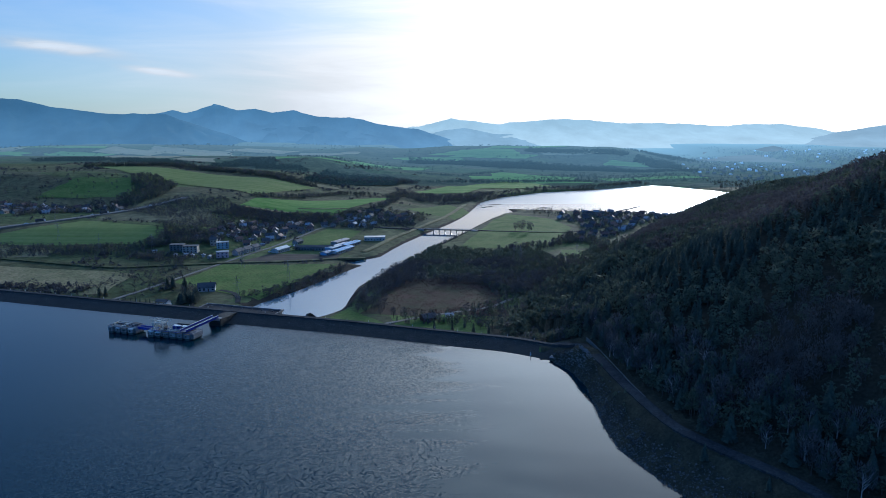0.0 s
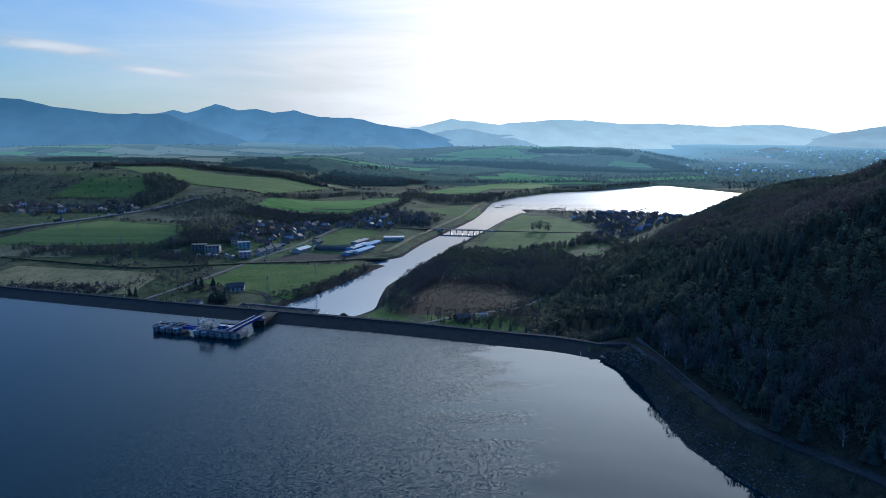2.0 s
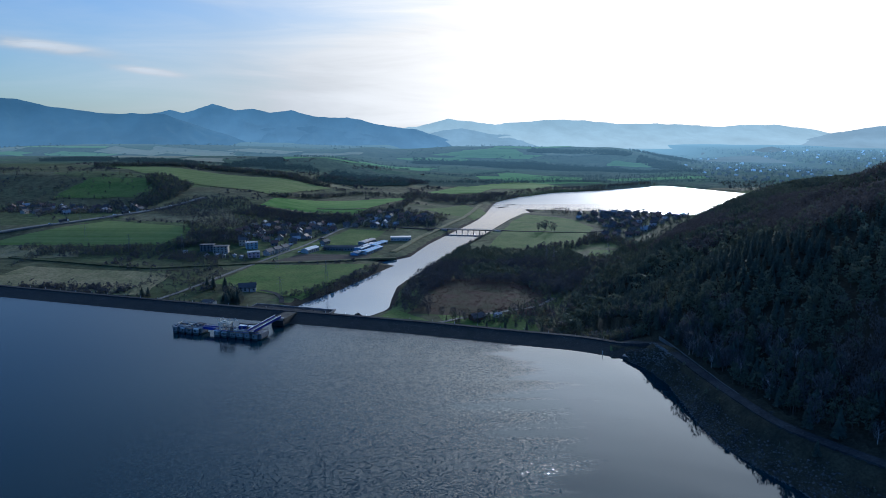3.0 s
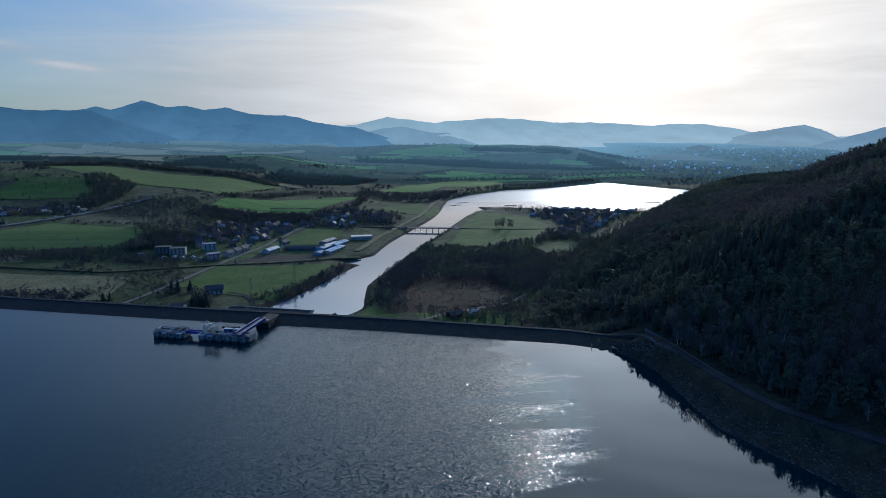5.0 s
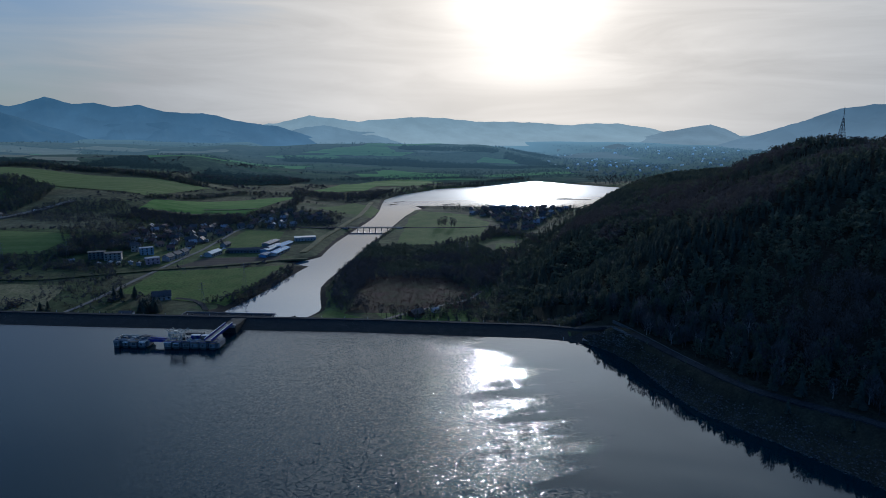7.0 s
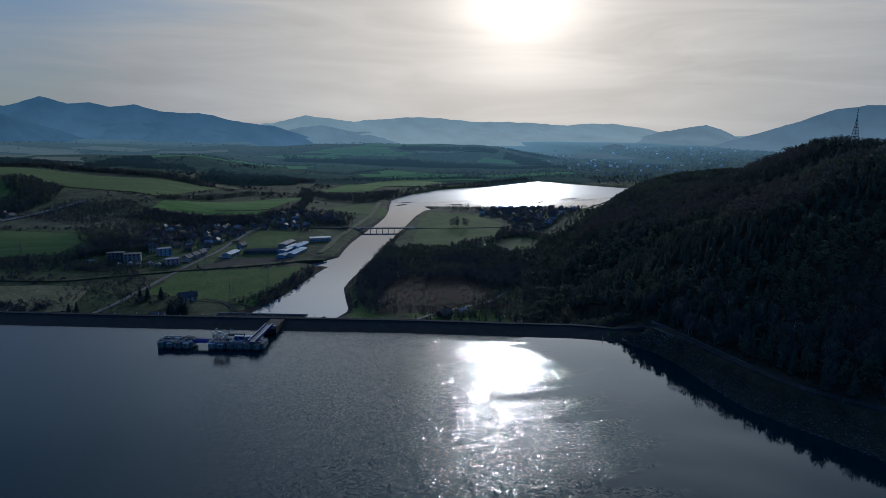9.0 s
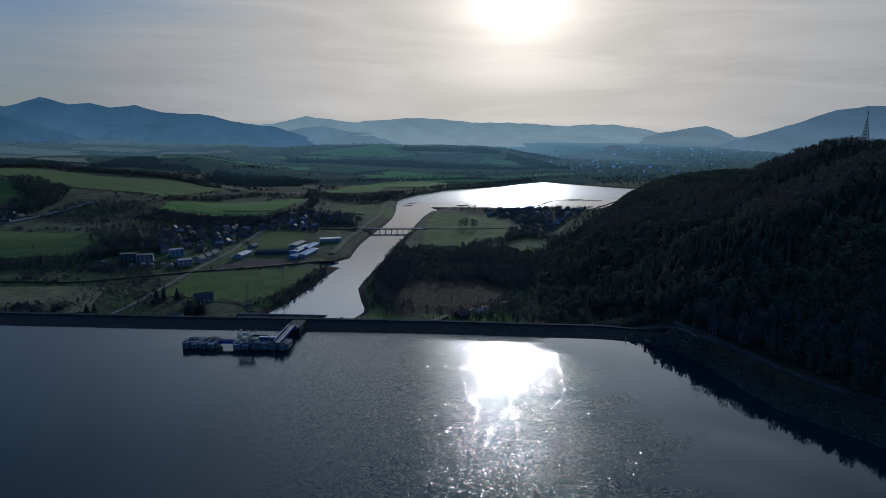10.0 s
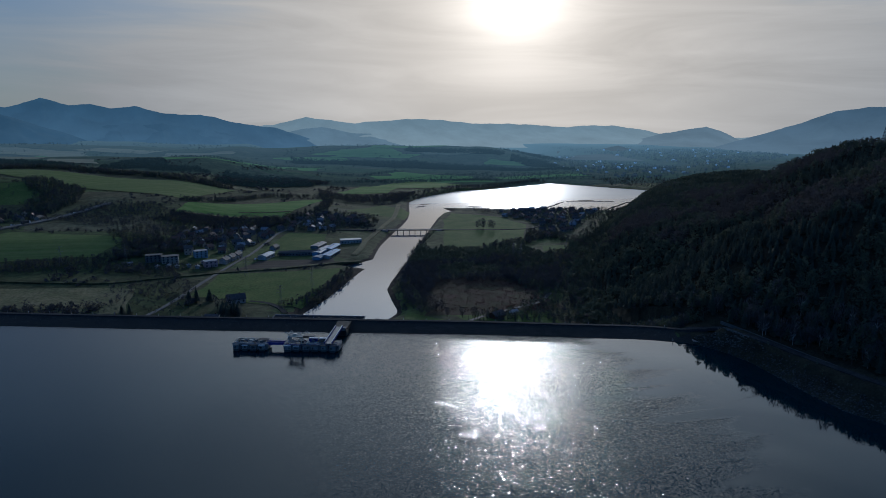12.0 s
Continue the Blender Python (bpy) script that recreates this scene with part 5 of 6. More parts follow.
def dam_details():
    """Marker posts on the crest, a gauge post and an outlet block in the water's edge."""
    cx, cy, nx, ny = dam_line(13.0)
    first = None
    for i in range(6, len(cx) - 2):
        if cx[i] < -330 or -150 < cx[i] < -118:
            continue
        m = pose(float(cx[i] + 15.1 * nx[i]), float(cy[i] + 15.1 * ny[i]), float(crest_height(cx[i])) - 0.4)
        if first:
            copy_thing(first, m)
            continue
        first = holder("marker_post", m, "short white marker post beside the crest road", "post", "posts on the dam crest")
        part("post", beams(((0, 0, -0.2), (0, 0, 1.0)), r=0.11, sides=6), WHITE, first)
        part("cap", beams(((0, 0, 1.0), (0, 0, 1.12)), r=0.15, sides=6), GREY, first, "grey metal cap")
    ob = holder("gauge_post", pose(42.6, 311.6, -1), "thin dark water gauge post at the foot of the dam", "post")
    part("post", beams(((0, 0, 0), (0, 0, 3.4)), r=0.08, sides=6), WET_SHADE, ob)
    part("gauge_board", boxes((-0.12, 0.12, -0.14, -0.08, 1.2, 3.1)), WHITE, ob, "white gauge board")
    ob = holder("outlet_block", pose(53.4, 306.2, -1.2, 0, 0, -30), "dark wet concrete outlet block at the waterline", "outlet")
    part("block", boxes((-1.6, 1.6, -1.4, 1.6, 0, 2.5)), WET_SHADE, ob)
    part("lip", boxes((-1.9, 1.9, -1.7, 1.6, 2.5, 2.75)), CONCRETE, ob, "grey concrete lip")


dam_details()


def pale_stones():
    rng = np.random.default_rng(16)
    verts, faces = [], []
    y = rng.normal(290, 5.0, 260)
    f = rng.uniform(0.25, 0.85, 260)
    xs, xr = np.interp(y, [p[1] for p in SHORE], [p[0] for p in SHORE]), np.interp(y, [p[1] for p in ROAD], [p[0] for p in ROAD])
    x = xs + f * (xr - xs)
    z = land(x, y)
    for i in range(len(x)):
        rock(verts, faces, rng, x[i], y[i], z[i], 0.25 + 0.45 * rng.random() ** 2)
    return tagged(mesh_object("pale_stones", verts, faces, RIPRAP_PALE), "pale broken stones tipped on the corner bank", "stones", kind="stuff")


pale_stones()


def retaining_wall():
    ob = holder("retaining_wall", Matrix.Identity(4), "grey concrete retaining wall along the hill road", "wall", kind="structure")
    line = [(69.6, 308.5), (71.2, 299), (72.6, 285), (74.2, 268), (75.6, 252), (77.4, 238)]
    for (xa, ya), (xb, yb) in zip(line, line[1:]):
        d = Vector((xb - xa, yb - ya, 0))
        n = max(1, int(d.length / 3))
        for i in range(n):
            a, b = Vector((xa, ya, 0)) + d * (i / n), Vector((xa, ya, 0)) + d * ((i + 1) / n - 0.012 / n * 3)
            q = Vector((d.y, -d.x, 0)).normalized() * 0.2
            bm = bmesh.new()
            v = [bm.verts.new((p.x, p.y, z)) for z in (9.0, 10.75) for p in (a + q, b + q, b - q, a - q)]
            for f in ((3, 2, 1, 0), (4, 5, 6, 7), (0, 1, 5, 4), (1, 2, 6, 5), (2, 3, 7, 6), (3, 0, 4, 7)):
                bm.faces.new([v[k] for k in f])
            bmesh.ops.recalc_face_normals(bm, faces=bm.faces)
            part("panel", bm, RIPRAP_PALE, ob)


retaining_wall()


# ---- power house behind the dam ----
def power_house():
    ob = holder("power_house", pose(-172.0, 434.5, 0, 0, 0, -16.4), "long low concrete power house with a flat grey roof", "building")
    part("wall", boxes((0, 59, 0.5, 11.5, -27, -11.3)), CONCRETE, ob)
    part("roof", boxes((-0.6, 59.6, 0, 12, -11.3, -10.7)), ASPHALT, ob, "flat dark bitumen roof")
    part("parapet", boxes((-0.6, 59.6, 11.6, 12.1, -10.7, -10.0)), CONCRETE, ob)
    part("parapet", boxes((-0.6, 59.6, -0.1, 0.3, -10.7, -10.4)), RIPRAP_PALE, ob)
    part("parapet", boxes((-1.0, -0.6, -0.1, 12.1, -10.9, -10.0)), CONCRETE, ob, "pale end wall coping")
    part("parapet", boxes((59.6, 60.0, -0.1, 12.1, -10.9, -9.7)), CONCRETE, ob, "pale end wall coping")
    for i in range(7):
        part("roof_vent", boxes((5 + i * 8, 6.2 + i * 8, 7.5, 8.6, -10.7, -10.3)), SLATE, ob)
    for i in range(9):
        part("window", boxes((3 + i * 6, 6.4 + i * 6, 11.5, 11.6, -16, -13)), GLASS, ob)


power_house()


def guide_wall():
    ob = holder("guide_wall", pose(-103, 449, -26, 0, 0, 62), "dark wedge-shaped concrete guide wall in the river", "wall")
    bm = bmesh.new()
    prof = [(-2, -3), (14, -3), (14, 1.2), (8, 5.6), (5.5, 5.6), (-2, 1.0)]
    a, b = [bm.verts.new((x, -0.7, z)) for x, z in prof], [bm.verts.new((x, 0.7, z)) for x, z in prof]
    bm.faces.new(a), bm.faces.new(b[::-1])
    for i in range(len(prof)):
        j = (i + 1) % len(prof)
        bm.faces.new((a[j], a[i], b[i], b[j]))
    part("slab", bm, WET_SHADE, ob)


guide_wall()


# ---- road bridge over the river ----
def river_bridge():
    ob = holder("river_bridge", pose(-17.5, 836.9, 0, 0, 0, -10.5), "plain concrete road bridge on six slender piers", "bridge")
    # backlit shade of girders, piers and caps is put into their dark colour
    part("deck", boxes((-14, 54, -2.6, 2.6, -21.55, -21.1)), RIPRAP_PALE, ob)
    for y in (-2.5, 2.2):
        part("girder", boxes((-14, 54, y, y + 0.3, -22.1, -21.55)), WET_SHADE, ob, "concrete girder coloured dark as if backlit")
        bm = bmesh.new()
        railing(bm, [(-14, y + 0.15, -21.1), (54, y + 0.15, -21.1)], gap=3, r=0.035)
        part("railing", bm, GREY, ob)
    for i in range(6):
        x = i * 7.6
        part("pier", boxes((x - 0.45, x + 0.45, -2.2, 2.2, -29, -22.1)), WET_SHADE, ob)
        part("pier_cap", boxes((x - 0.6, x + 0.6, -2.5, 2.5, -22.4, -22.1)), WET_SHADE, ob)
    part("abutment", boxes((-20, -12.5, -4, 4, -27, -21.2)), CONCRETE, ob)
    part("abutment", boxes((50, 58, -4, 4, -27, -21.2)), CONCRETE, ob)


river_bridge()
strip("road_bridge_west", [(-140, 868), (-80, 850), (-36, 840), (-28, 838.6)], 5, ASPHALT, "narrow road leading to the bridge", heights=[-21.4, -21.4, -21.2, -21.2], lift=0.1)
strip("road_bridge_east", [(36, 827), (60, 822), (110, 815), (160, 812), (200, 860)], 3.2, ASPHALT, "narrow road across the pasture", heights=[-21.2, -21.6, -21.9, -21.9, -21.9], lift=0.2)


# ---- houses ----
def house(name, at, w, d, h, roof_h, wall_mat, roof_mat, label, group="", storeys=1, flat=False, category="house"):
    ob = holder(name, at, label, category, group)
    bm = boxes((-w / 2, w / 2, -d / 2, d / 2, -1.5, h))
    if not flat:
        for x in (-w / 2, w / 2):
            v = [bm.verts.new(p) for p in ((x, -d / 2, h), (x, d / 2, h), (x, 0, h + roof_h * 0.97))]
            bm.faces.new(v if x > 0 else v[::-1])
    part("wall", bm, wall_mat, ob)
    if flat:
        part("roof", boxes((-w / 2 - 0.3, w / 2 + 0.3, -d / 2 - 0.3, d / 2 + 0.3, h, h + 0.45)), roof_mat, ob)
    else:
        bm, e = bmesh.new(), 0.6
        for s in (-1, 1):
            drop = roof_h * e / (d / 2)
            a = [(-w / 2 - e, s * (d / 2 + e), h - drop), (w / 2 + e, s * (d / 2 + e), h - drop), (w / 2 + e, 0, h + roof_h), (-w / 2 - e, 0, h + roof_h)]
            lo, hi = [bm.verts.new(p) for p in a], [bm.verts.new((x, y, z + 0.25)) for x, y, z in a]
            bm.faces.new(hi if s < 0 else hi[::-1]), bm.faces.new(lo[::-1] if s < 0 else lo)
            for i in range(4):
                bm.faces.new((lo[i], lo[(i + 1) % 4], hi[(i + 1) % 4], hi[i]) if s < 0 else (lo[(i + 1) % 4], lo[i], hi[i], hi[(i + 1) % 4]))
        roof = part("roof", bm, roof_mat, ob)
        part("chimney", boxes((w * 0.2, w * 0.2 + 0.7, 0.6, 1.3, h + roof_h * 0.3, h + roof_h + 0.9)), BRICK, roof, "brick chimney")
    n = max(2, int(w / 3.2))
    for s in range(storeys):
        z = 0.9 + s * h / storeys
        for i in range(n):
            x = -w / 2 + w * (i + 0.5) / n
            for side in (-1, 1):
                y = side * (d / 2 + 0.02)
                if i == n // 2 and s == 0 and side < 0:
                    part("door", boxes((x - 0.5, x + 0.5, y - 0.05, y + 0.05, 0, 2.1)), BRICK, ob, "brown wooden door")
                else:
                    part("window", boxes((x - 0.7, x + 0.7, y - 0.05, y + 0.05, z, z + 1.3)), GLASS, ob)
    return ob


def ground_at(x, y):
    return float(land([x], [y])[0])


def on_land(x, y, turn=0.0, lift=0.0):
    return pose(x, y, ground_at(x, y) + lift, 0, 0, turn)


house("service_house", on_land(-200, 526, 12), 13.5, 8.5, 3.6, 3.0, LIMEWASH, SLATE, "white service house with a dark pitched roof on the meadow", storeys=2)
house("low_hut", on_land(-212, 470, -16, 4), 9, 5, 3.0, 1.0, WHITE, SLATE, "low white hut close behind the dam")
house("apartment_block", on_land(-284, 672, 6), 14, 8, 6.4, 0, RIPRAP_PALE, SLATE, "weathered grey three-storey apartment block among trees", storeys=3, flat=True, category="apartments")
house("apartment_block", on_land(-268.5, 668, 6), 15, 9, 6.8, 0, PLASTER, SLATE, "long cream three-storey apartment block among trees", storeys=3, flat=True, category="apartments")
house("tower_house", on_land(-257, 704, 12), 7, 7, 7.0, 2.2, PLASTER, SLATE, "narrow pale two-storey house before the wood", storeys=2)
first_shed = None
for i, (x, y) in enumerate(((-257, 751), (-250, 768), (-237, 796), (-228, 744), (-208, 720), (-196, 770), (-268, 652), (-260, 650), (-250, 653), (-242, 648), (-303, 660), (-277, 648), (-238, 666))):
    m = on_land(x, y, (x * 31 + y * 17) % 180)
    if first_shed:
        copy_thing(first_shed, m)
    else:
        first_shed = house("garden_shed", m, 4.2, 3.2, 2.1, 0.8, LIMEWASH, PALE_METAL, "small pale garden shed among vegetable plots", "garden sheds", category="shed")
house("apartment_block", on_land(-244, 694, 20), 12.5, 8, 6.8, 0, PALE_BLUE, PALE_METAL, "pale blue three-storey apartment block", storeys=3, flat=True, category="apartments")
house("apartment_block", on_land(-231, 655, 18), 12, 8, 5.6, 0, PINK, PALE_METAL, "pink two-storey block beside the village road", storeys=2, flat=True, category="apartments")
for i, (x, y) in enumerate(((-219, 668), (-214, 681), (-209, 694))):
    house("terraced_house", on_land(x, y, 70), 10, 7.5, 4.2, 2.4, LIMEWASH, SLATE, "white gabled terraced house beside the village road", "terraced houses", storeys=2)
house("low_shed", on_land(-180, 690, 66), 20, 9, 3.8, 1.6, LIMEWASH, WHITE_ROOF, "low white shed with a pale metal roof", category="shed")
house("long_barn", on_land(-146, 704, -2), 42, 8, 3.6, 1.4, GREY, SLATE, "long dark barn at the edge of the field", category="barn")
house("track_hut", on_land(2, 451, 20), 5, 4, 2.3, 1.0, WHITE, PALE_METAL, "small pale hut beside the gravel track", category="hut")
house("track_hut", on_land(-13, 446, 30), 10, 7, 2.4, 2.4, BRICK, SLATE, "low dark-roofed barn beside the gravel track", category="barn")
house("low_shed", on_land(-172, 737, 66), 11, 7, 3.5, 2, CONCRETE, SLATE, "grey field shed with a dark roof", category="shed")


def hall(at, w, d, h, label, stripe, roof):
    ob = house("factory_hall", at, w, d, h, d * 0.10, stripe, roof, label, "factory halls", category="factory")
    for i in range(int(w / 6)):
        x = -w / 2 + 3 + 6 * i
        part("rooflight", boxes((x - 0.8, x + 0.8, -d * 0.3, -d * 0.12, h + d * 0.055, h + d * 0.09 + 0.2)), WHITE, ob, "pale rooflight")
    return ob


hall(on_land(-128, 678, 66), 12, 8, 3.0, "blue-walled factory workshop with a pale roof", PAINT_BLUE, PALE_METAL)
hall(on_land(-114, 694, 66), 34, 9, 3.2, "long factory hall with a bright blue roof and rooflights", LIMEWASH, SKY_ROOF)
hall(on_land(-122, 712, 66), 36, 9, 3.5, "long factory hall with a white roof", PAINT_BLUE, WHITE_ROOF)
hall(on_land(-110, 727, 66), 30, 9, 3.2, "factory hall with a blue roof", LIMEWASH, SKY_ROOF)
hall(on_land(-124, 742, 66), 26, 9, 3.2, "factory hall with a tan roof", CONCRETE, TAN_ROOF)
house("warehouse", on_land(-86, 762, 4), 24, 10, 4.0, 0, LIMEWASH, WHITE_ROOF, "white flat-roofed warehouse beside the river dike", flat=True, category="warehouse")


def village(ring, n, seed, group, label_tail):
    rng = np.random.default_rng(seed)
    spots, kept = sprinkle(n * 5, ring, seed), []
    for x, y in spots:
        if all(math.hypot(x - a, y - b) > 12.5 for a, b in kept) and len(kept) < n:
            kept.append((x, y))
    first = {}
    for x, y in kept:
        k = int(rng.integers(0, 5))
        m = on_land(x, y, float(rng.choice([20, 65, 110, 155])) + rng.normal(0, 8))
        if k in first:
            copy_thing(first[k], m)
            continue
        wall, roof, words = [(PLASTER, TILES, "white house with brown tiles"), (PLASTER, SLATE, "cream house with dark slates"), (PLASTER, SLATE, "white house with dark roof"),
                             (CONCRETE, TILES, "grey house, brown roof"), (PLASTER, PALE_METAL, "cream house, pale metal roof")][k]
        first[k] = house("house", m, 7.4 + 0.8 * (k % 3), 6.2, 2.8 + 0.4 * (k % 2), 2.5, wall, roof, words + " " + label_tail, group, storeys=1)


village([(-285, 722), (-240, 708), (-206, 735), (-176, 826), (-183, 880), (-268, 832)], 46, 61, "houses of the near village", "in the near village")
village([(-168, 862), (-112, 846), (-40, 905), (-50, 945), (-110, 960), (-160, 915)], 34, 62, "houses of the river village", "among trees by the river")
village([(-640, 850), (-540, 840), (-440, 870), (-450, 905), (-640, 930)], 40, 63, "houses below the hills", "in the village below the hills")
village([(140, 735), (190, 770), (250, 860), (330, 960), (290, 985), (180, 1000), (160, 940), (185, 850)], 60, 64, "houses at the lower reservoir", "in the lakeside village")


# ---- mast on the hilltop, pylons ----
def radio_mast():
    z = ground_at(456, 571)
    ob = holder("radio_mast", pose(456, 571, z - 1), "dark lattice radio mast on the wooded hilltop", "mast")
    legs = [(3.2, 3.2), (-3.2, 3.2), (-3.2, -3.2), (3.2, -3.2)]
    for x, y in legs:
        part("leg", beams(((x, y, 0), (x * 0.12, y * 0.12, 27)), r=0.28), SLATE, ob)
    bars = []
    for i in range(9):
        z0, z1 = i * 3.0, i * 3.0 + 3.0
        s0, s1 = 1 - 0.88 * z0 / 27, 1 - 0.88 * z1 / 27
        for (xa, ya), (xb, yb) in zip(legs, legs[1:] + legs[:1]):
            bars += [((xa * s0, ya * s0, z0), (xb * s1, yb * s1, z1)), ((xb * s0, yb * s0, z0), (xa * s1, ya * s1, z1))]
    part("bracing", beams(*bars, r=0.12), SLATE, ob)
    for zz, r in ((9.5, 3.9), (12.5, 3.5), (15.5, 3.0), (19, 2.2)):
        bm = bmesh.new()
        bmesh.ops.create_cone(bm, cap_ends=True, segments=12, radius1=r, radius2=r, depth=0.5, matrix=Matrix.Translation((0, 0, zz)))
        part("antenna_ring", bm, SLATE, ob)
    part("spike", beams(((0, 0, 27), (0, 0, 38)), r=0.25, sides=6), SLATE, ob)
    for zz in (28, 31, 34):
        part("dipole", beams(((-1.4, 0, zz), (1.4, 0, zz)), r=0.2), SLATE, ob)


radio_mast()


def pylon(m):
    ob = holder("power_pylon", m, "slender grey lattice power pylon", "pylon", "power pylons")
    legs = [(1.3, 1.3), (-1.3, 1.3), (-1.3, -1.3), (1.3, -1.3)]
    for x, y in legs:
        part("leg", beams(((x, y, 0), (x * 0.15, y * 0.15, 19)), r=0.055), GREY, ob)
    bars = []
    for i in range(6):
        s0, s1 = 1 - 0.85 * i / 6, 1 - 0.85 * (i + 1) / 6
        for (xa, ya), (xb, yb) in zip(legs, legs[1:] + legs[:1]):
            bars.append(((xa * s0, ya * s0, i * 19 / 6), (xb * s1, yb * s1, (i + 1) * 19 / 6)))
    part("bracing", beams(*bars, r=0.03), GREY, ob)
    for z, r in ((13.5, 3.2), (16, 2.6), (18.3, 2.0)):
        part("arm", beams(((-r, 0, z), (r, 0, z)), r=0.09), GREY, ob)
    return ob


first = pylon(on_land(-166, 500, 30))
for x, y in ((-196, 610), (-307, 664), (-362, 664), (-426, 700), (-455, 745), (-140, 560), (66, 628), (72, 622), (130, 640), (-230, 780)):
    copy_thing(first, on_land(x, y, 30))


# ---- belts and woods of the valley ----
# far trees wear the material with painted haze
FAR = (FAR_WOODS, FAR_WOODS)


def belt(name, ring, n, mix, lo, hi, seed, where, width=1.1, mats=None):
    """mix: shares of spruce, pine, bare and budding trees, and bushes."""
    rng = np.random.default_rng(seed)
    spots = sprinkle(int(n * 1.3), ring, seed)
    draw = rng.random(len(spots))
    kinds = [("spruces", SPRUCES, (BARK, SPRUCE), "dark spruces", 1.0), ("pines", PINES, (BARK, PINE), "grey-green pines", 1.0), ("bare_trees", BARES, (BARK, TWIGS), "bare brown trees", 1.0),
             ("budding_trees", BARES, (BARK, BUDS), "pale budding trees", 1.0), ("bushes", BUSHES, (BARK, TWIGS), "low brown bushes", 0.45)]
    low = 0.0
    for share, (tail, shapes, own, words, tall) in zip(mix, kinds):
        here = spots[(draw >= low) & (draw < low + share)]
        low += share
        if len(here):
            woods(name + "_" + tail, here, sizes(len(here), lo, hi, seed + 1) * 0.64 * tall, shapes, mats or own, words + " " + where, "trees", width, seed + 2)


def line_ring(line, half):
    """Outline of a band along a line."""
    p = np.array(line, float)
    t = np.gradient(p, axis=0)
    t /= np.hypot(t[:, 0], t[:, 1])[:, None]
    nrm = np.stack([-t[:, 1], t[:, 0]], 1) * half
    return [tuple(q) for q in np.concatenate([p + nrm, (p - nrm)[::-1]])]


belt("bank", [(-172, 508), (-140, 512), (-114, 568), (-101, 608), (-98, 632), (-112, 612), (-126, 572), (-146, 534)], 210, (0.05, 0.1, 0.4, 0.1, 0.35), 4, 8, 101, "along the river bank")
belt("opposite_bank", line_ring([(-70, 478), (-69, 520), (-62, 575), (-36, 655), (-12, 735), (8, 780), (20, 812)], 6), 460, (0, 0.1, 0.5, 0.1, 0.3), 3, 6, 105, "on the far river bank")
belt("foot", [(-44, 440), (20, 425), (60, 400), (70, 470), (88, 540), (108, 640), (60, 660), (30, 560), (40, 500), (20, 470)], 620, (0.12, 0.25, 0.48, 0.1, 0.05), 5, 11, 109, "at the foot of the hill")
belt("foot_upper", [(60, 395), (72, 440), (92, 500), (122, 560), (172, 648), (120, 658), (106, 640), (86, 540), (66, 470)], 420, (0.2, 0.25, 0.45, 0.1, 0), 6, 12, 110, "on the lower edge of the hill")
belt("crest_end", [(30, 334), (70, 322), (84, 345), (78, 400), (40, 400), (20, 372)], 420, (0.3, 0.3, 0.3, 0.05, 0.05), 6, 13, 111, "behind the end of the dam")
belt("glade", [(50, 690), (110, 700), (135, 730), (150, 740), (170, 710), (190, 730), (150, 800), (120, 735), (60, 705)], 260, (0.3, 0.15, 0.45, 0.1, 0), 6, 12, 113, "round the pasture's edge")
belt("slope_wood", [(-480, 905), (-440, 900), (-425, 960), (-440, 1060), (-505, 1125), (-540, 1110), (-490, 1000)], 420, (0.3, 0.25, 0.4, 0.05, 0), 9, 14, 117, "below the long slope")
belt("motorway_scrub", [(-440, 870), (-350, 812), (-300, 850), (-290, 905), (-330, 960), (-400, 960)], 620, (0.06, 0.06, 0.7, 0.08, 0.1), 5, 8.5, 119, "beside the motorway")
belt("village_wood", [(-345, 765), (-330, 720), (-262, 712), (-240, 760), (-215, 830), (-260, 850), (-310, 830)], 330, (0.12, 0.13, 0.55, 0.15, 0.05), 7, 12, 121, "beside the village")
belt("apartment_wood", [(-316, 672), (-296, 686), (-268, 700), (-249, 710), (-257, 738), (-290, 755), (-317, 730), (-328, 690)], 260, (0.2, 0.15, 0.55, 0.1, 0), 8, 13, 122, "behind the apartment blocks")
belt("apartment_gardens", [(-306, 652), (-284, 650), (-263, 632), (-231, 632), (-222, 648), (-240, 662), (-300, 662)], 70, (0.08, 0.05, 0.4, 0.12, 0.35), 3, 7, 123, "in the gardens before the apartment blocks")
belt("village_gardens", [(-236, 717), (-206, 712), (-178, 811), (-170, 853), (-216, 833), (-268, 782), (-259, 746)], 110, (0.12, 0.08, 0.5, 0.12, 0.18), 4, 9, 124, "in the village gardens")
belt("brown_wood", [(-300, 860), (-190, 862), (-150, 905), (-175, 925), (-240, 918), (-300, 912)], 420, (0.04, 0.06, 0.75, 0.1, 0.05), 8, 13, 125, "between village and bright field")
belt("river_village", [(-172, 865), (-110, 842), (-35, 895), (-30, 940), (-90, 985), (-160, 930)], 330, (0.15, 0.15, 0.5, 0.15, 0.05), 6, 12, 129, "among the village houses")
belt("lake_village", [(140, 735), (190, 755), (260, 850), (390, 965), (270, 996), (150, 1025), (115, 1010), (165, 920), (180, 850)], 420, (0.16, 0.14, 0.5, 0.15, 0.05), 6, 11, 133, "among the lakeside houses")
belt("hill_village", [(-660, 845), (-540, 832), (-435, 862), (-445, 912), (-660, 940)], 520, (0.12, 0.12, 0.6, 0.1, 0.06), 6, 11, 135, "among the houses below the hills")
belt("slope_belt", line_ring([(-700, 1260), (-560, 1300), (-430, 1290), (-330, 1250), (-255, 1205)], 26), 800, (0.5, 0.2, 0.3, 0, 0), 9, 14, 137, "along the upper edge of the slope")
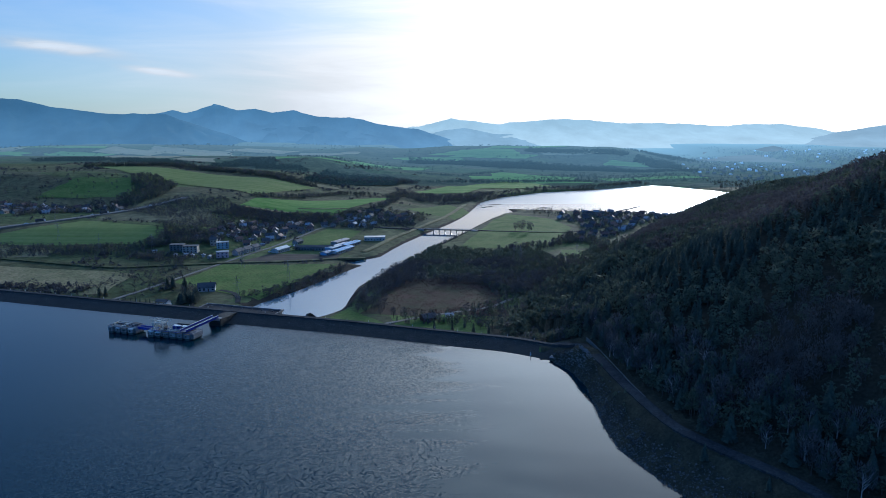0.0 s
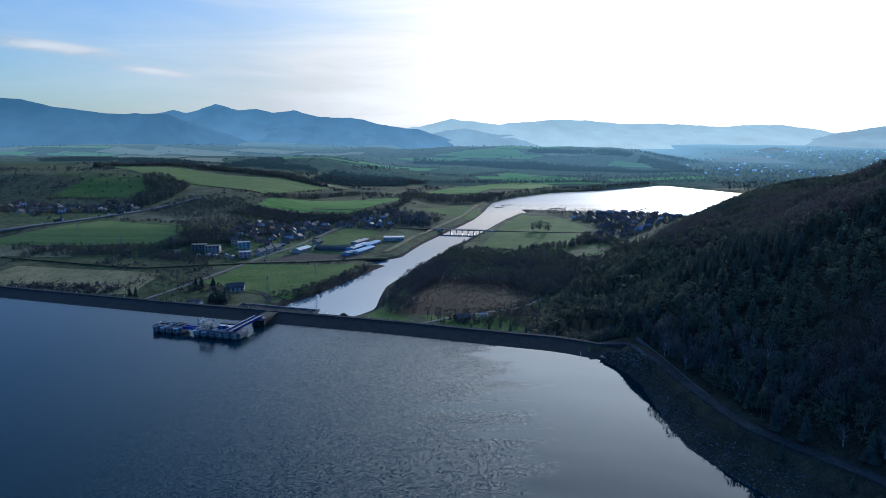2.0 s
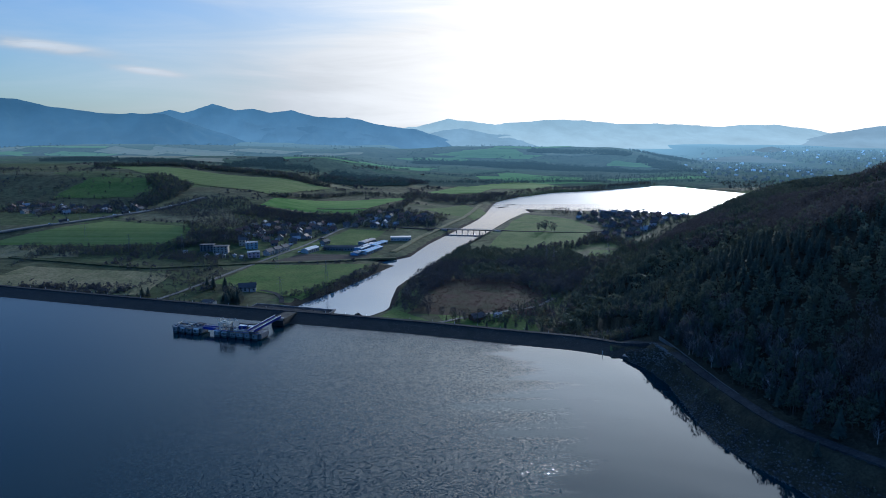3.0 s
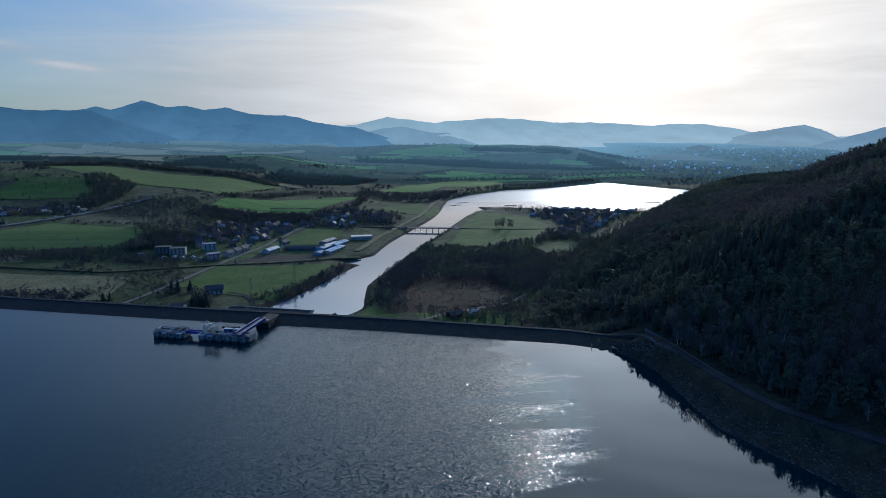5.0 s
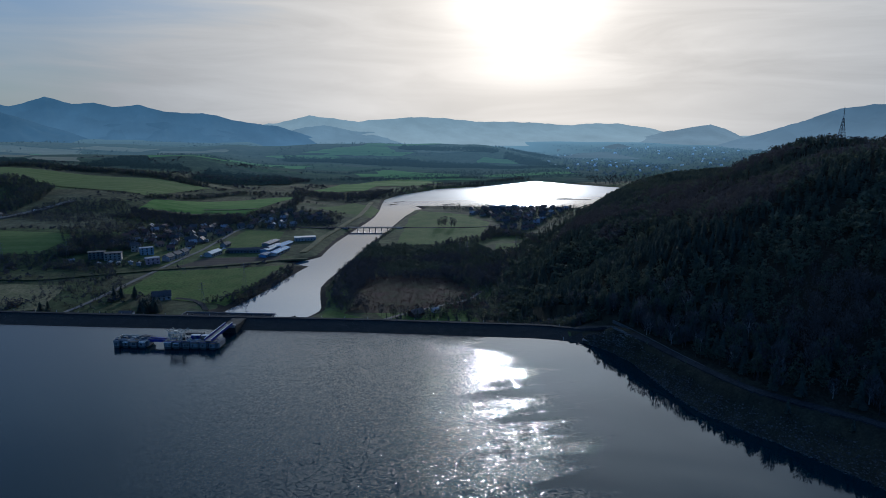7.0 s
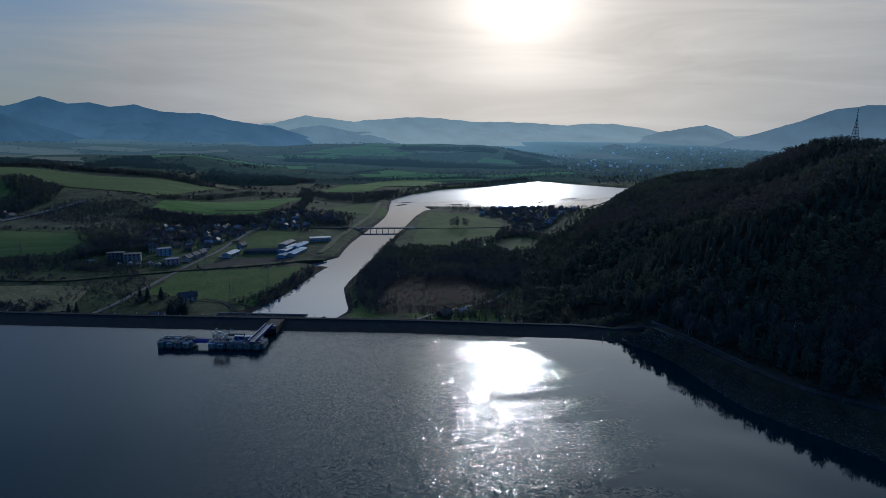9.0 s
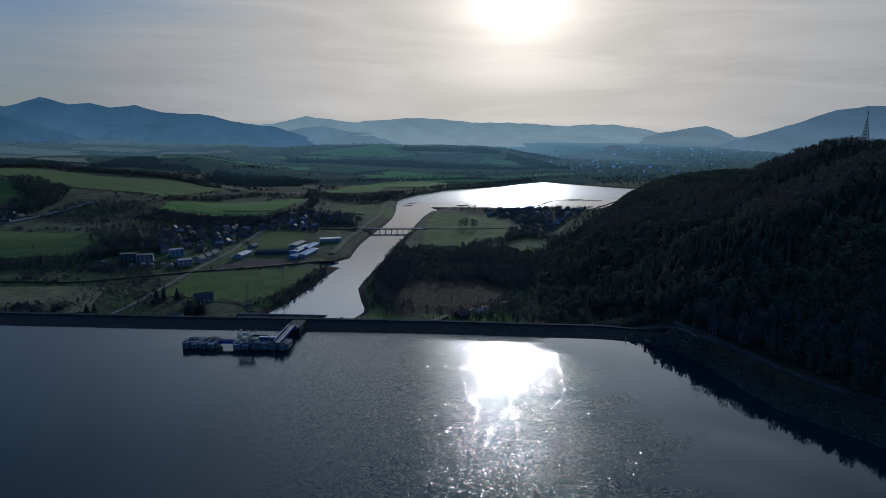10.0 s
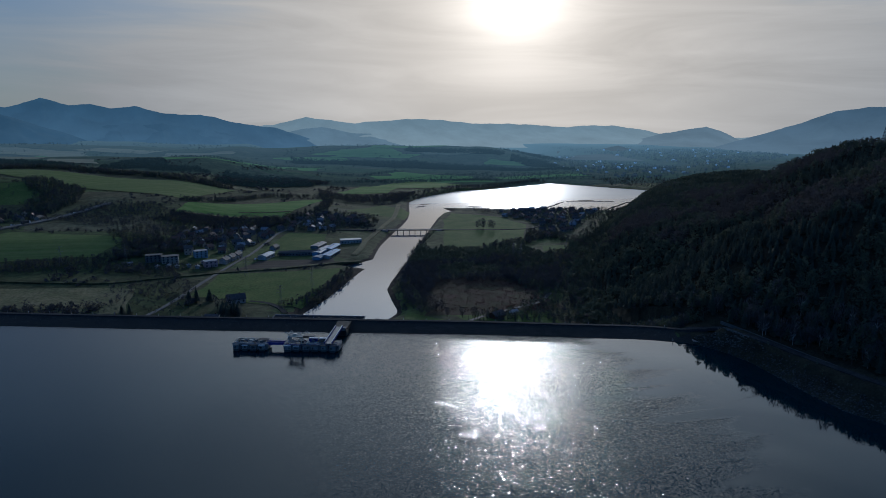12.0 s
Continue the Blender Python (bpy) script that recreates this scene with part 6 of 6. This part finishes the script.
belt("crop_belt", line_ring([(-300, 1000), (-240, 1060), (-190, 1140), (-90, 1125)], 9), 240, (0.3, 0.2, 0.5, 0, 0), 7, 12, 141, "beside the bright field")
belt("crop_belt_south", line_ring([(-305, 905), (-240, 915), (-160, 922), (-105, 985), (-85, 1100)], 9), 260, (0.15, 0.15, 0.6, 0.1, 0), 7, 12, 143, "along the bright field")
belt("gully", [(-290, 1290), (-110, 1330), (-60, 1400), (-130, 1480), (-250, 1420)], 620, (0.2, 0.15, 0.65, 0, 0), 9, 14, 145, "in a wooded gully")
belt("river_bend", [(-100, 1130), (-20, 1110), (30, 1110), (58, 1190), (88, 1245), (60, 1260), (0, 1200), (-95, 1235)], 560, (0.1, 0.1, 0.7, 0.1, 0), 7, 12, 149, "in the river bend")
belt("north_shore", line_ring([(45, 1160), (95, 1240), (190, 1334), (300, 1376), (370, 1420), (445, 1466)], 16), 620, (0.12, 0.13, 0.7, 0.05, 0), 7, 12, 153, "along the north shore")
belt("hedges", line_ring([(-480, 672), (-400, 668), (-325, 676), (-300, 700)], 9), 240, (0.12, 0.1, 0.6, 0.1, 0.08), 5, 10, 157, "in a field hedge")
belt("pasture", [(-445, 600), (-440, 645), (-330, 640), (-250, 600), (-262, 640), (-330, 668), (-460, 668)], 420, (0.12, 0.1, 0.6, 0.1, 0.08), 4, 9, 161, "beyond the dry pasture")
belt("dam_shrubs", [(-410, 500), (-330, 505), (-262, 484), (-232, 512), (-250, 560), (-290, 562), (-292, 520), (-400, 528)], 110, (0.02, 0.03, 0.35, 0.1, 0.5), 3, 6.5, 165, "close behind the dam")
belt("pasture_bushes", [(-405, 506), (-300, 502), (-286, 524), (-390, 534)], 130, (0, 0, 0.1, 0, 0.9), 7, 13, 167, "on the dry pasture", 1.3)
belt("pasture_edge", [(-300, 520), (-262, 520), (-230, 560), (-250, 610), (-300, 600)], 70, (0.04, 0, 0.66, 0.1, 0.2), 5, 9, 168, "in the rough hollow beside the pasture")
belt("quarry", [(-300, 560), (-240, 532), (-240, 560), (-230, 600), (-280, 596)], 80, (0.05, 0, 0.6, 0.1, 0.25), 3, 6, 169, "in the rough ground behind the dam")
belt("far_slopes", [(-620, 930), (-480, 960), (-560, 1120), (-700, 1180), (-860, 1200), (-830, 1090), (-700, 1000)], 130, (0.1, 0.1, 0.5, 0.1, 0.2), 6, 11, 173, "scattered on the far slope")
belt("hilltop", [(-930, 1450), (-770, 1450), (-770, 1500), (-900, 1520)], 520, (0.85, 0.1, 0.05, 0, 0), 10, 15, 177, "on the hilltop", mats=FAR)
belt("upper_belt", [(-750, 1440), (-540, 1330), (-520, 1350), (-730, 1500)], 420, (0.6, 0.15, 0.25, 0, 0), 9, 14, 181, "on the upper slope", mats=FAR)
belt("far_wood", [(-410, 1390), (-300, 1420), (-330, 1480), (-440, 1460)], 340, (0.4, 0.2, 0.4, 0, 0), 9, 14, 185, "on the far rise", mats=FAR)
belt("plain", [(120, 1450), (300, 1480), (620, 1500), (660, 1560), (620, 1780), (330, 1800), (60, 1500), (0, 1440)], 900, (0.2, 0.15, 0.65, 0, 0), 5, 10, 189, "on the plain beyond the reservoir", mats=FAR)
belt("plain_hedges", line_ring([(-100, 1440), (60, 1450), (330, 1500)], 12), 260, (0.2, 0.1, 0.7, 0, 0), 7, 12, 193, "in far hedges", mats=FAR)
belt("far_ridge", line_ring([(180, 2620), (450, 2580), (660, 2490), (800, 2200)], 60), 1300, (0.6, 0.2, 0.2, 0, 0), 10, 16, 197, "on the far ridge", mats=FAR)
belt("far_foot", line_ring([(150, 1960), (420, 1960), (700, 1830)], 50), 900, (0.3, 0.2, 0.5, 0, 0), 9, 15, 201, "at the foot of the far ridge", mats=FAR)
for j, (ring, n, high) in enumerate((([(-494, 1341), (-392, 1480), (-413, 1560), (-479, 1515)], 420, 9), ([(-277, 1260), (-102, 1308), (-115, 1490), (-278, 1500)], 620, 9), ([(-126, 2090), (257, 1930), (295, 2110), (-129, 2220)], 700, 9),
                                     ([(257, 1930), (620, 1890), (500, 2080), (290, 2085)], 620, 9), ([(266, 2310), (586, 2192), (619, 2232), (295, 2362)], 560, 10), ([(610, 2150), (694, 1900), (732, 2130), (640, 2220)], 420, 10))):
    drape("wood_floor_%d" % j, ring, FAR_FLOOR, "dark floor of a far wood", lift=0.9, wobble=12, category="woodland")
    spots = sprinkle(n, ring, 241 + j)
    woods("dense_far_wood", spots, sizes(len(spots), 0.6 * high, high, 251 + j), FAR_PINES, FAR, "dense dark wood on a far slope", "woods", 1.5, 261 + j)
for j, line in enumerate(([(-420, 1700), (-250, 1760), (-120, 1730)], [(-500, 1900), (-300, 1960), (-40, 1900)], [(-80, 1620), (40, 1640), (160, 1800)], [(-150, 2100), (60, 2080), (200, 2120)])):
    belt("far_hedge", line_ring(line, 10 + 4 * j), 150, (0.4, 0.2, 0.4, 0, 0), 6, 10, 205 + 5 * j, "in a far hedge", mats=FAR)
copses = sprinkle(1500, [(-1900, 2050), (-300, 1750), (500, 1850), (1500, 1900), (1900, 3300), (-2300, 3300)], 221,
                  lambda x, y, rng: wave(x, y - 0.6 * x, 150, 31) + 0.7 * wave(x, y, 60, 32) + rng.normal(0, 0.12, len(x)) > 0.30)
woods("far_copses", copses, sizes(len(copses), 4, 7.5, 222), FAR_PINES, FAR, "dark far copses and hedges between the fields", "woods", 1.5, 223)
belt("east_shore", [(560, 1330), (690, 1200), (880, 1330), (820, 1500), (600, 1520)], 420, (0.2, 0.2, 0.6, 0, 0), 6, 11, 225, "on the far shore of the lower reservoir")
belt("hill_north_edge", line_ring([(178, 690), (245, 785), (305, 865), (395, 980), (520, 1110)], 20), 480, (0.3, 0.3, 0.35, 0.05, 0), 6, 11, 227, "along the foot of the hill")
belt("town", [(620, 1480), (1000, 1520), (1900, 2300), (1900, 2900), (800, 2600), (680, 1900)], 1300, (0.2, 0.2, 0.6, 0, 0), 8, 13, 209, "between the houses of the far town", mats=FAR)
belt("bank_bushes", line_ring([(74, 302), (72, 272), (75, 244), (79, 224), (84, 206), (97, 187), (106, 172), (109, 150)], 2), 90, (0, 0, 0.3, 0.05, 0.65), 1.2, 3.2, 213, "on the road verge", 1.3)
belt("shore_bushes", line_ring([(60, 298), (66, 276), (66.5, 255), (67, 235), (70, 216), (80, 196), (92, 178)], 3), 70, (0.02, 0.05, 0.2, 0.08, 0.65), 1.2, 3.6, 217, "on the stony bank", 1.3)


# scattered tussocks and scrub over the open valley
open_land = sprinkle(2600, [(-640, 480), (-300, 440), (-140, 480), (-90, 640), (-40, 860), (60, 1180), (120, 1500), (-200, 1650), (-700, 1500), (-900, 1200), (-640, 800)], 301,
                     lambda x, y, rng: (edge_distance(x, y, RIVER_EDGE) > 4) & np.all([edge_distance(x, y, f) > 2 for f in FIELDS], axis=0) & (wave(x, y, 60, 21) + 0.8 * wave(x, y, 23, 22) + rng.normal(0, 0.10, len(x)) > 0.34))
woods("valley_scrub", open_land, sizes(len(open_land), 1.3, 4.2, 302), BUSHES, (BARK, TWIGS), "low brown scrub scattered over the valley", "scrub", 1.3, 303)
heath = sprinkle(1700, [(-54, 466), (34, 456), (40, 550), (-36, 566)], 305)
woods("heath_scrub", heath, sizes(len(heath), 0.4, 1.1, 306), BUSHES, (BARK, HEATHER), "dry brown heath scrub", "scrub", 1.4, 307)


# ---- single trees near the dam and the road ----
def tree(name, m, shape, height, mats, label, group, width=1.0):
    """A tree of its own: trunk with limbs, and crown."""
    v, f, kind = shape
    ob = holder(name, m, label, "tree", group)
    for tag, k, mat in (("trunk", 0, mats[0]), ("crown", 1, mats[1])):
        faces = f[kind == k]
        used = np.unique(faces)
        where = {int(o): i for i, o in enumerate(used)}
        mesh_object(tag, v[used] * (height * width, height * width, height), [[where[int(i)] for i in q] for q in faces], mat, parent=ob)
    return ob


FINE = np.random.default_rng(77)
fine_spruces = [spruce_shape(FINE, 210, 0.30) for _ in range(3)]
fine_bares = [bare_shape(FINE, 260, 14, 0.30, 0.010) for _ in range(3)]
fine_pines = [clump_shape(FINE, 60, 0.32, 0.23, 0.045, 0.022, 8) for _ in range(3)]
protos = {}


def plant(kind, i, x, y, height, label, group, lift=-0.2, wide=1.0):
    key = (kind, i, label)
    m = on_land(x, y, (x * 37 + y * 91) % 360, lift) @ Matrix.Scale(height / 10.0, 4)
    if key in protos:
        ob = copy_thing(protos[key], m)
        ob.scale = (wide * height / 10.0, wide * height / 10.0, height / 10.0)
        return
    shape, mats, name = {"spruce": (fine_spruces, (BARK, SPRUCE), "spruce_tree"), "bare": (fine_bares, (BARK, TWIGS), "bare_tree"), "birch": (fine_bares, (BIRCH, TWIGS), "birch_tree"), "pine": (fine_pines, (BARK, PINE), "pine_tree")}[kind]
    protos[key] = tree(name, m, shape[i], 10.0, mats, label, group)
    protos[key].scale = (wide * height / 10.0, wide * height / 10.0, height / 10.0)


for j, (x, y, h) in enumerate(((-235, 531, 9), (-229, 528, 11), (-219.5, 529, 10.5), (-276, 500, 8), (-271, 500, 8.5))):
    plant("spruce", j % 3, x, y, h, "lone dark spruce on the grass behind the dam", "spruces behind the dam", wide=1.35)
for j in range(22):
    plant("spruce", j % 3, -208 + 2.6 * (j % 6) + 1.6 * math.sin(j * 2.1), 487 + 2.2 * (j // 3) + 1.4 * math.cos(j * 1.7), 7.5 + 2.2 * abs(math.sin(j)), "dark spruce in a dense group beside the house", "spruce group by the house", wide=1.4)
for j in range(9):
    plant("spruce", j % 3, -246 + 4.2 * j, 489 - 0.8 * j + 2 * math.sin(j * 3), 3 + 1.6 * abs(math.sin(j * 2)), "young spruce close behind the dam", "young spruces behind the dam")
for j, (x, y) in enumerate(((-208, 512), (-212, 508), (-204, 510), (-48, 455), (-38, 450), (-30, 446), (-22, 440))):
    plant("bare", j % 3, x, y, 7.5 + j % 3, "bare tree on the grass behind the dam", "bare trees behind the dam")
for j, (x, y) in enumerate(((88, 827), (93, 832), (99, 836), (96, 826), (107, 817), (104, 822))):
    plant("bare", j % 3, x, y, 11 + j % 3, "tall bare tree standing on the pasture", "trees on the pasture")
for j, (x, y, h) in enumerate(((-8, 420, 7), (4, 416, 8), (18, 414, 8), (28, 410, 7.5))):
    plant("spruce", j % 3, x, y, h, "spruce on the grass below the dam", "spruces below the dam")
for j, (x, y, h) in enumerate(((84, 196, 6.5), (96, 178, 5), (71, 243, 2.5))):
    plant("spruce", j % 3, x, y, h, "young spruce on the bank beside the road", "spruces beside the road")
edge_rng = np.random.default_rng(81)
for j in range(170):
    y = float(edge_rng.uniform(150, 335))
    foot_x = float(np.interp(y, [p[1] for p in FOOT], [p[0] for p in FOOT]))
    road_x = float(np.interp(y, [p[1] for p in ROAD], [p[0] for p in ROAD]))
    x = max(foot_x, road_x + 5) + 26 * edge_rng.random() ** 1.2
    kind = ("spruce", "bare", "pine", "birch", "spruce")[int(edge_rng.integers(0, 5))]
    words = {"spruce": "dark spruce at the forest edge above the road", "bare": "bare broadleaved tree at the forest edge", "pine": "grey-green pine at the forest edge", "birch": "pale-stemmed birch at the forest edge"}[kind]
    plant(kind, int(edge_rng.integers(0, 3)), x, y, float(edge_rng.uniform(8, 13)), words, "forest edge above the road")


# ---- mud banks in the lower reservoir, far town ----
def mud_bank(line, half, label):
    ring = line_ring(line, half)
    n = len(ring) // 2
    verts, faces = [], []
    for i in range(n):
        a, b = np.array(ring[i]), np.array(ring[-1 - i])
        for t, z in ((0, -0.6), (0.3, 0.45), (0.7, 0.45), (1, -0.6)):
            p = a + (b - a) * t
            verts.append((p[0] + 1.5 * math.sin(i * 2.7 + t * 5), p[1] + 1.5 * math.cos(i * 1.9), RIVER_Z + z))
        if i:
            faces += [(4 * i - 4 + j, 4 * i - 3 + j, 4 * i + 1 + j, 4 * i + j) for j in range(3)]
    tagged(mesh_object("mud_bank", verts, faces, MUD, smooth=True), label, "mud bank", kind="structure")


def fine_line(a, b, n=8):
    return [(a[0] + (b[0] - a[0]) * i / n, a[1] + (b[1] - a[1]) * i / n) for i in range(n + 1)]


mud_bank(fine_line((246, 1001), (336, 1104)), 3.6, "low dark mud spit reaching into the reservoir")
mud_bank(fine_line((108, 1058), (190, 1036)), 7, "dark mud flat along the reservoir shore")
mud_bank(fine_line((190, 1032), (300, 1012)), 8, "dark mud flat along the reservoir shore")
mud_bank(fine_line((282, 1012), (318, 1027)), 4, "small mud bar beside the spit")
mud_bank(fine_line((344, 1106), (430, 1092)), 2.6, "thin mud bar in the reservoir")
mud_bank(fine_line((372, 1116), (402, 1117)), 5, "small low island in the reservoir")
mud_bank(fine_line((343, 972), (453, 1078)), 4, "long low mud spit near the wooded hill")
mud_bank(fine_line((58, 1085), (76, 1098)), 4, "small mud bar at the river mouth")
mud_bank(fine_line((72, 1120), (92, 1126)), 4, "small mud bar at the river mouth")
mud_bank(fine_line((150, 1078), (170, 1076)), 3, "small mud bar in the reservoir")
belt("island", line_ring(fine_line((378, 1116), (398, 1117)), 3), 12, (0, 0, 0.6, 0.1, 0.3), 3, 6, 221, "on a small island")


def far_town():
    """Small buildings of a town some kilometres off."""
    rng = np.random.default_rng(91)
    spots = sprinkle(640, [(600, 1600), (760, 1500), (1100, 1650), (1900, 2300), (2000, 2900), (1300, 2900), (900, 2700), (700, 1950)], 92)
    verts, faces = [], []
    for x, y in spots:
        z, w, d, h, b = ground_at(x, y), rng.uniform(5, 11), rng.uniform(5, 8), rng.uniform(2.5, 4.5), len(verts)
        a = rng.random() * 3.1
        for zz in (-1, h):
            for px, py in ((-w / 2, -d / 2), (w / 2, -d / 2), (w / 2, d / 2), (-w / 2, d / 2)):
                verts.append((x + px * math.cos(a) - py * math.sin(a), y + px * math.sin(a) + py * math.cos(a), z + zz))
        e = h + rng.uniform(1, 2.5)
        verts.append((x - w / 2 * math.cos(a), y - w / 2 * math.sin(a), z + e)), verts.append((x + w / 2 * math.cos(a), y + w / 2 * math.sin(a), z + e))
        faces += [(b, b + 1, b + 5, b + 4), (b + 1, b + 2, b + 6, b + 5), (b + 2, b + 3, b + 7, b + 6), (b + 3, b, b + 4, b + 7), (b + 4, b + 5, b + 9, b + 8), (b + 6, b + 7, b + 8, b + 9), (b + 5, b + 6, b + 9), (b + 7, b + 4, b + 8)]
    tagged(mesh_object("far_town", verts, faces, FAR_ROOFS), "pale roofs of a far town, a few painted white as glints", "town", kind="stuff")


far_town()


# ---- traffic on the motorway ----
def car(m, paint, label, size=1.0):
    ob = holder("car", m, label, "car", "cars on the motorway")
    bm = bmesh.new()
    prof = [(-2.1, 0.35), (2.1, 0.35), (2.15, 0.8), (1.1, 0.95), (0.5, 1.45), (-1.1, 1.5), (-1.9, 1.0), (-2.15, 0.9)]
    a, b = [bm.verts.new((x, -0.85, z)) for x, z in prof], [bm.verts.new((x, 0.85, z)) for x, z in prof]
    bm.faces.new(a), bm.faces.new(b[::-1])
    for i in range(len(prof)):
        j = (i + 1) % len(prof)
        bm.faces.new((a[j], a[i], b[i], b[j]))
    part("body", bm, paint, ob)
    part("window", boxes((-1.0, 0.6, -0.87, -0.85, 0.98, 1.38)), GLASS, ob)
    part("window", boxes((-1.0, 0.6, 0.85, 0.87, 0.98, 1.38)), GLASS, ob)
    for x in (-1.3, 1.3):
        for y in (-0.8, 0.8):
            bm = bmesh.new()
            bmesh.ops.create_cone(bm, cap_ends=True, segments=12, radius1=0.33, radius2=0.33, depth=0.2, matrix=Matrix.Translation((x, y, 0.33)) @ Matrix.Rotation(math.pi / 2, 4, "X"))
            part("wheel", bm, WET_SHADE, ob)
    return ob


def truck(m):
    ob = holder("truck", m, "dark lorry with a box body on the motorway", "truck")
    part("box_body", boxes((-6.5, 2.2, -1.25, 1.25, 1.0, 3.8)), SLATE, ob)
    part("cab", boxes((2.5, 4.4, -1.2, 1.2, 0.6, 3.0)), WHITE, ob)
    part("chassis", boxes((-6.5, 4.2, -0.5, 0.5, 0.6, 1.0)), GREY, ob)
    for x in (-5.6, -4.4, 3.4):
        for y in (-1.1, 1.1):
            bm = bmesh.new()
            bmesh.ops.create_cone(bm, cap_ends=True, segments=12, radius1=0.5, radius2=0.5, depth=0.3, matrix=Matrix.Translation((x, y, 0.5)) @ Matrix.Rotation(math.pi / 2, 4, "X"))
            part("wheel", bm, WET_SHADE, ob)


def motorway_spot(x, side):
    pts = [(-700, 610), (-560, 700), (-514, 740), (-470, 800), (-425, 880), (-385, 955)]
    y = float(np.interp(x, [q[0] for q in pts], [q[1] for q in pts]))
    y2 = float(np.interp(x + 8, [q[0] for q in pts], [q[1] for q in pts]))
    turn = math.degrees(math.atan2(y2 - y, 8))
    nx, ny = -math.sin(radians(turn)) * side, math.cos(radians(turn)) * side
    z = max(ground_at(x + a, y + b) for a, b in ((0, 0), (4, -3), (-4, 3))) + 1.25
    return pose(x + nx, y + ny, z, 0, 0, turn)


truck(motorway_spot(-489, 2.3)), truck(motorway_spot(-448, -2.3))
for x, side, paint, words in ((-500, -2.3, WHITE, "white car on the motorway"), (-462, 2.3, SLATE, "dark car on the motorway"), (-455, 2.3, WHITE, "white car on the motorway"), (-431, 2.3, SLATE, "dark car on the motorway"), (-415, -2.3, WHITE, "white car on the motorway")):
    car(motorway_spot(x, side), paint, words)
for i in range(7):
    car(on_land(-190 + 2.9 * i, 684 + 6.5 * i, 66, 0.05), (WHITE, SLATE, GREY)[i % 3], "parked car beside the village road")
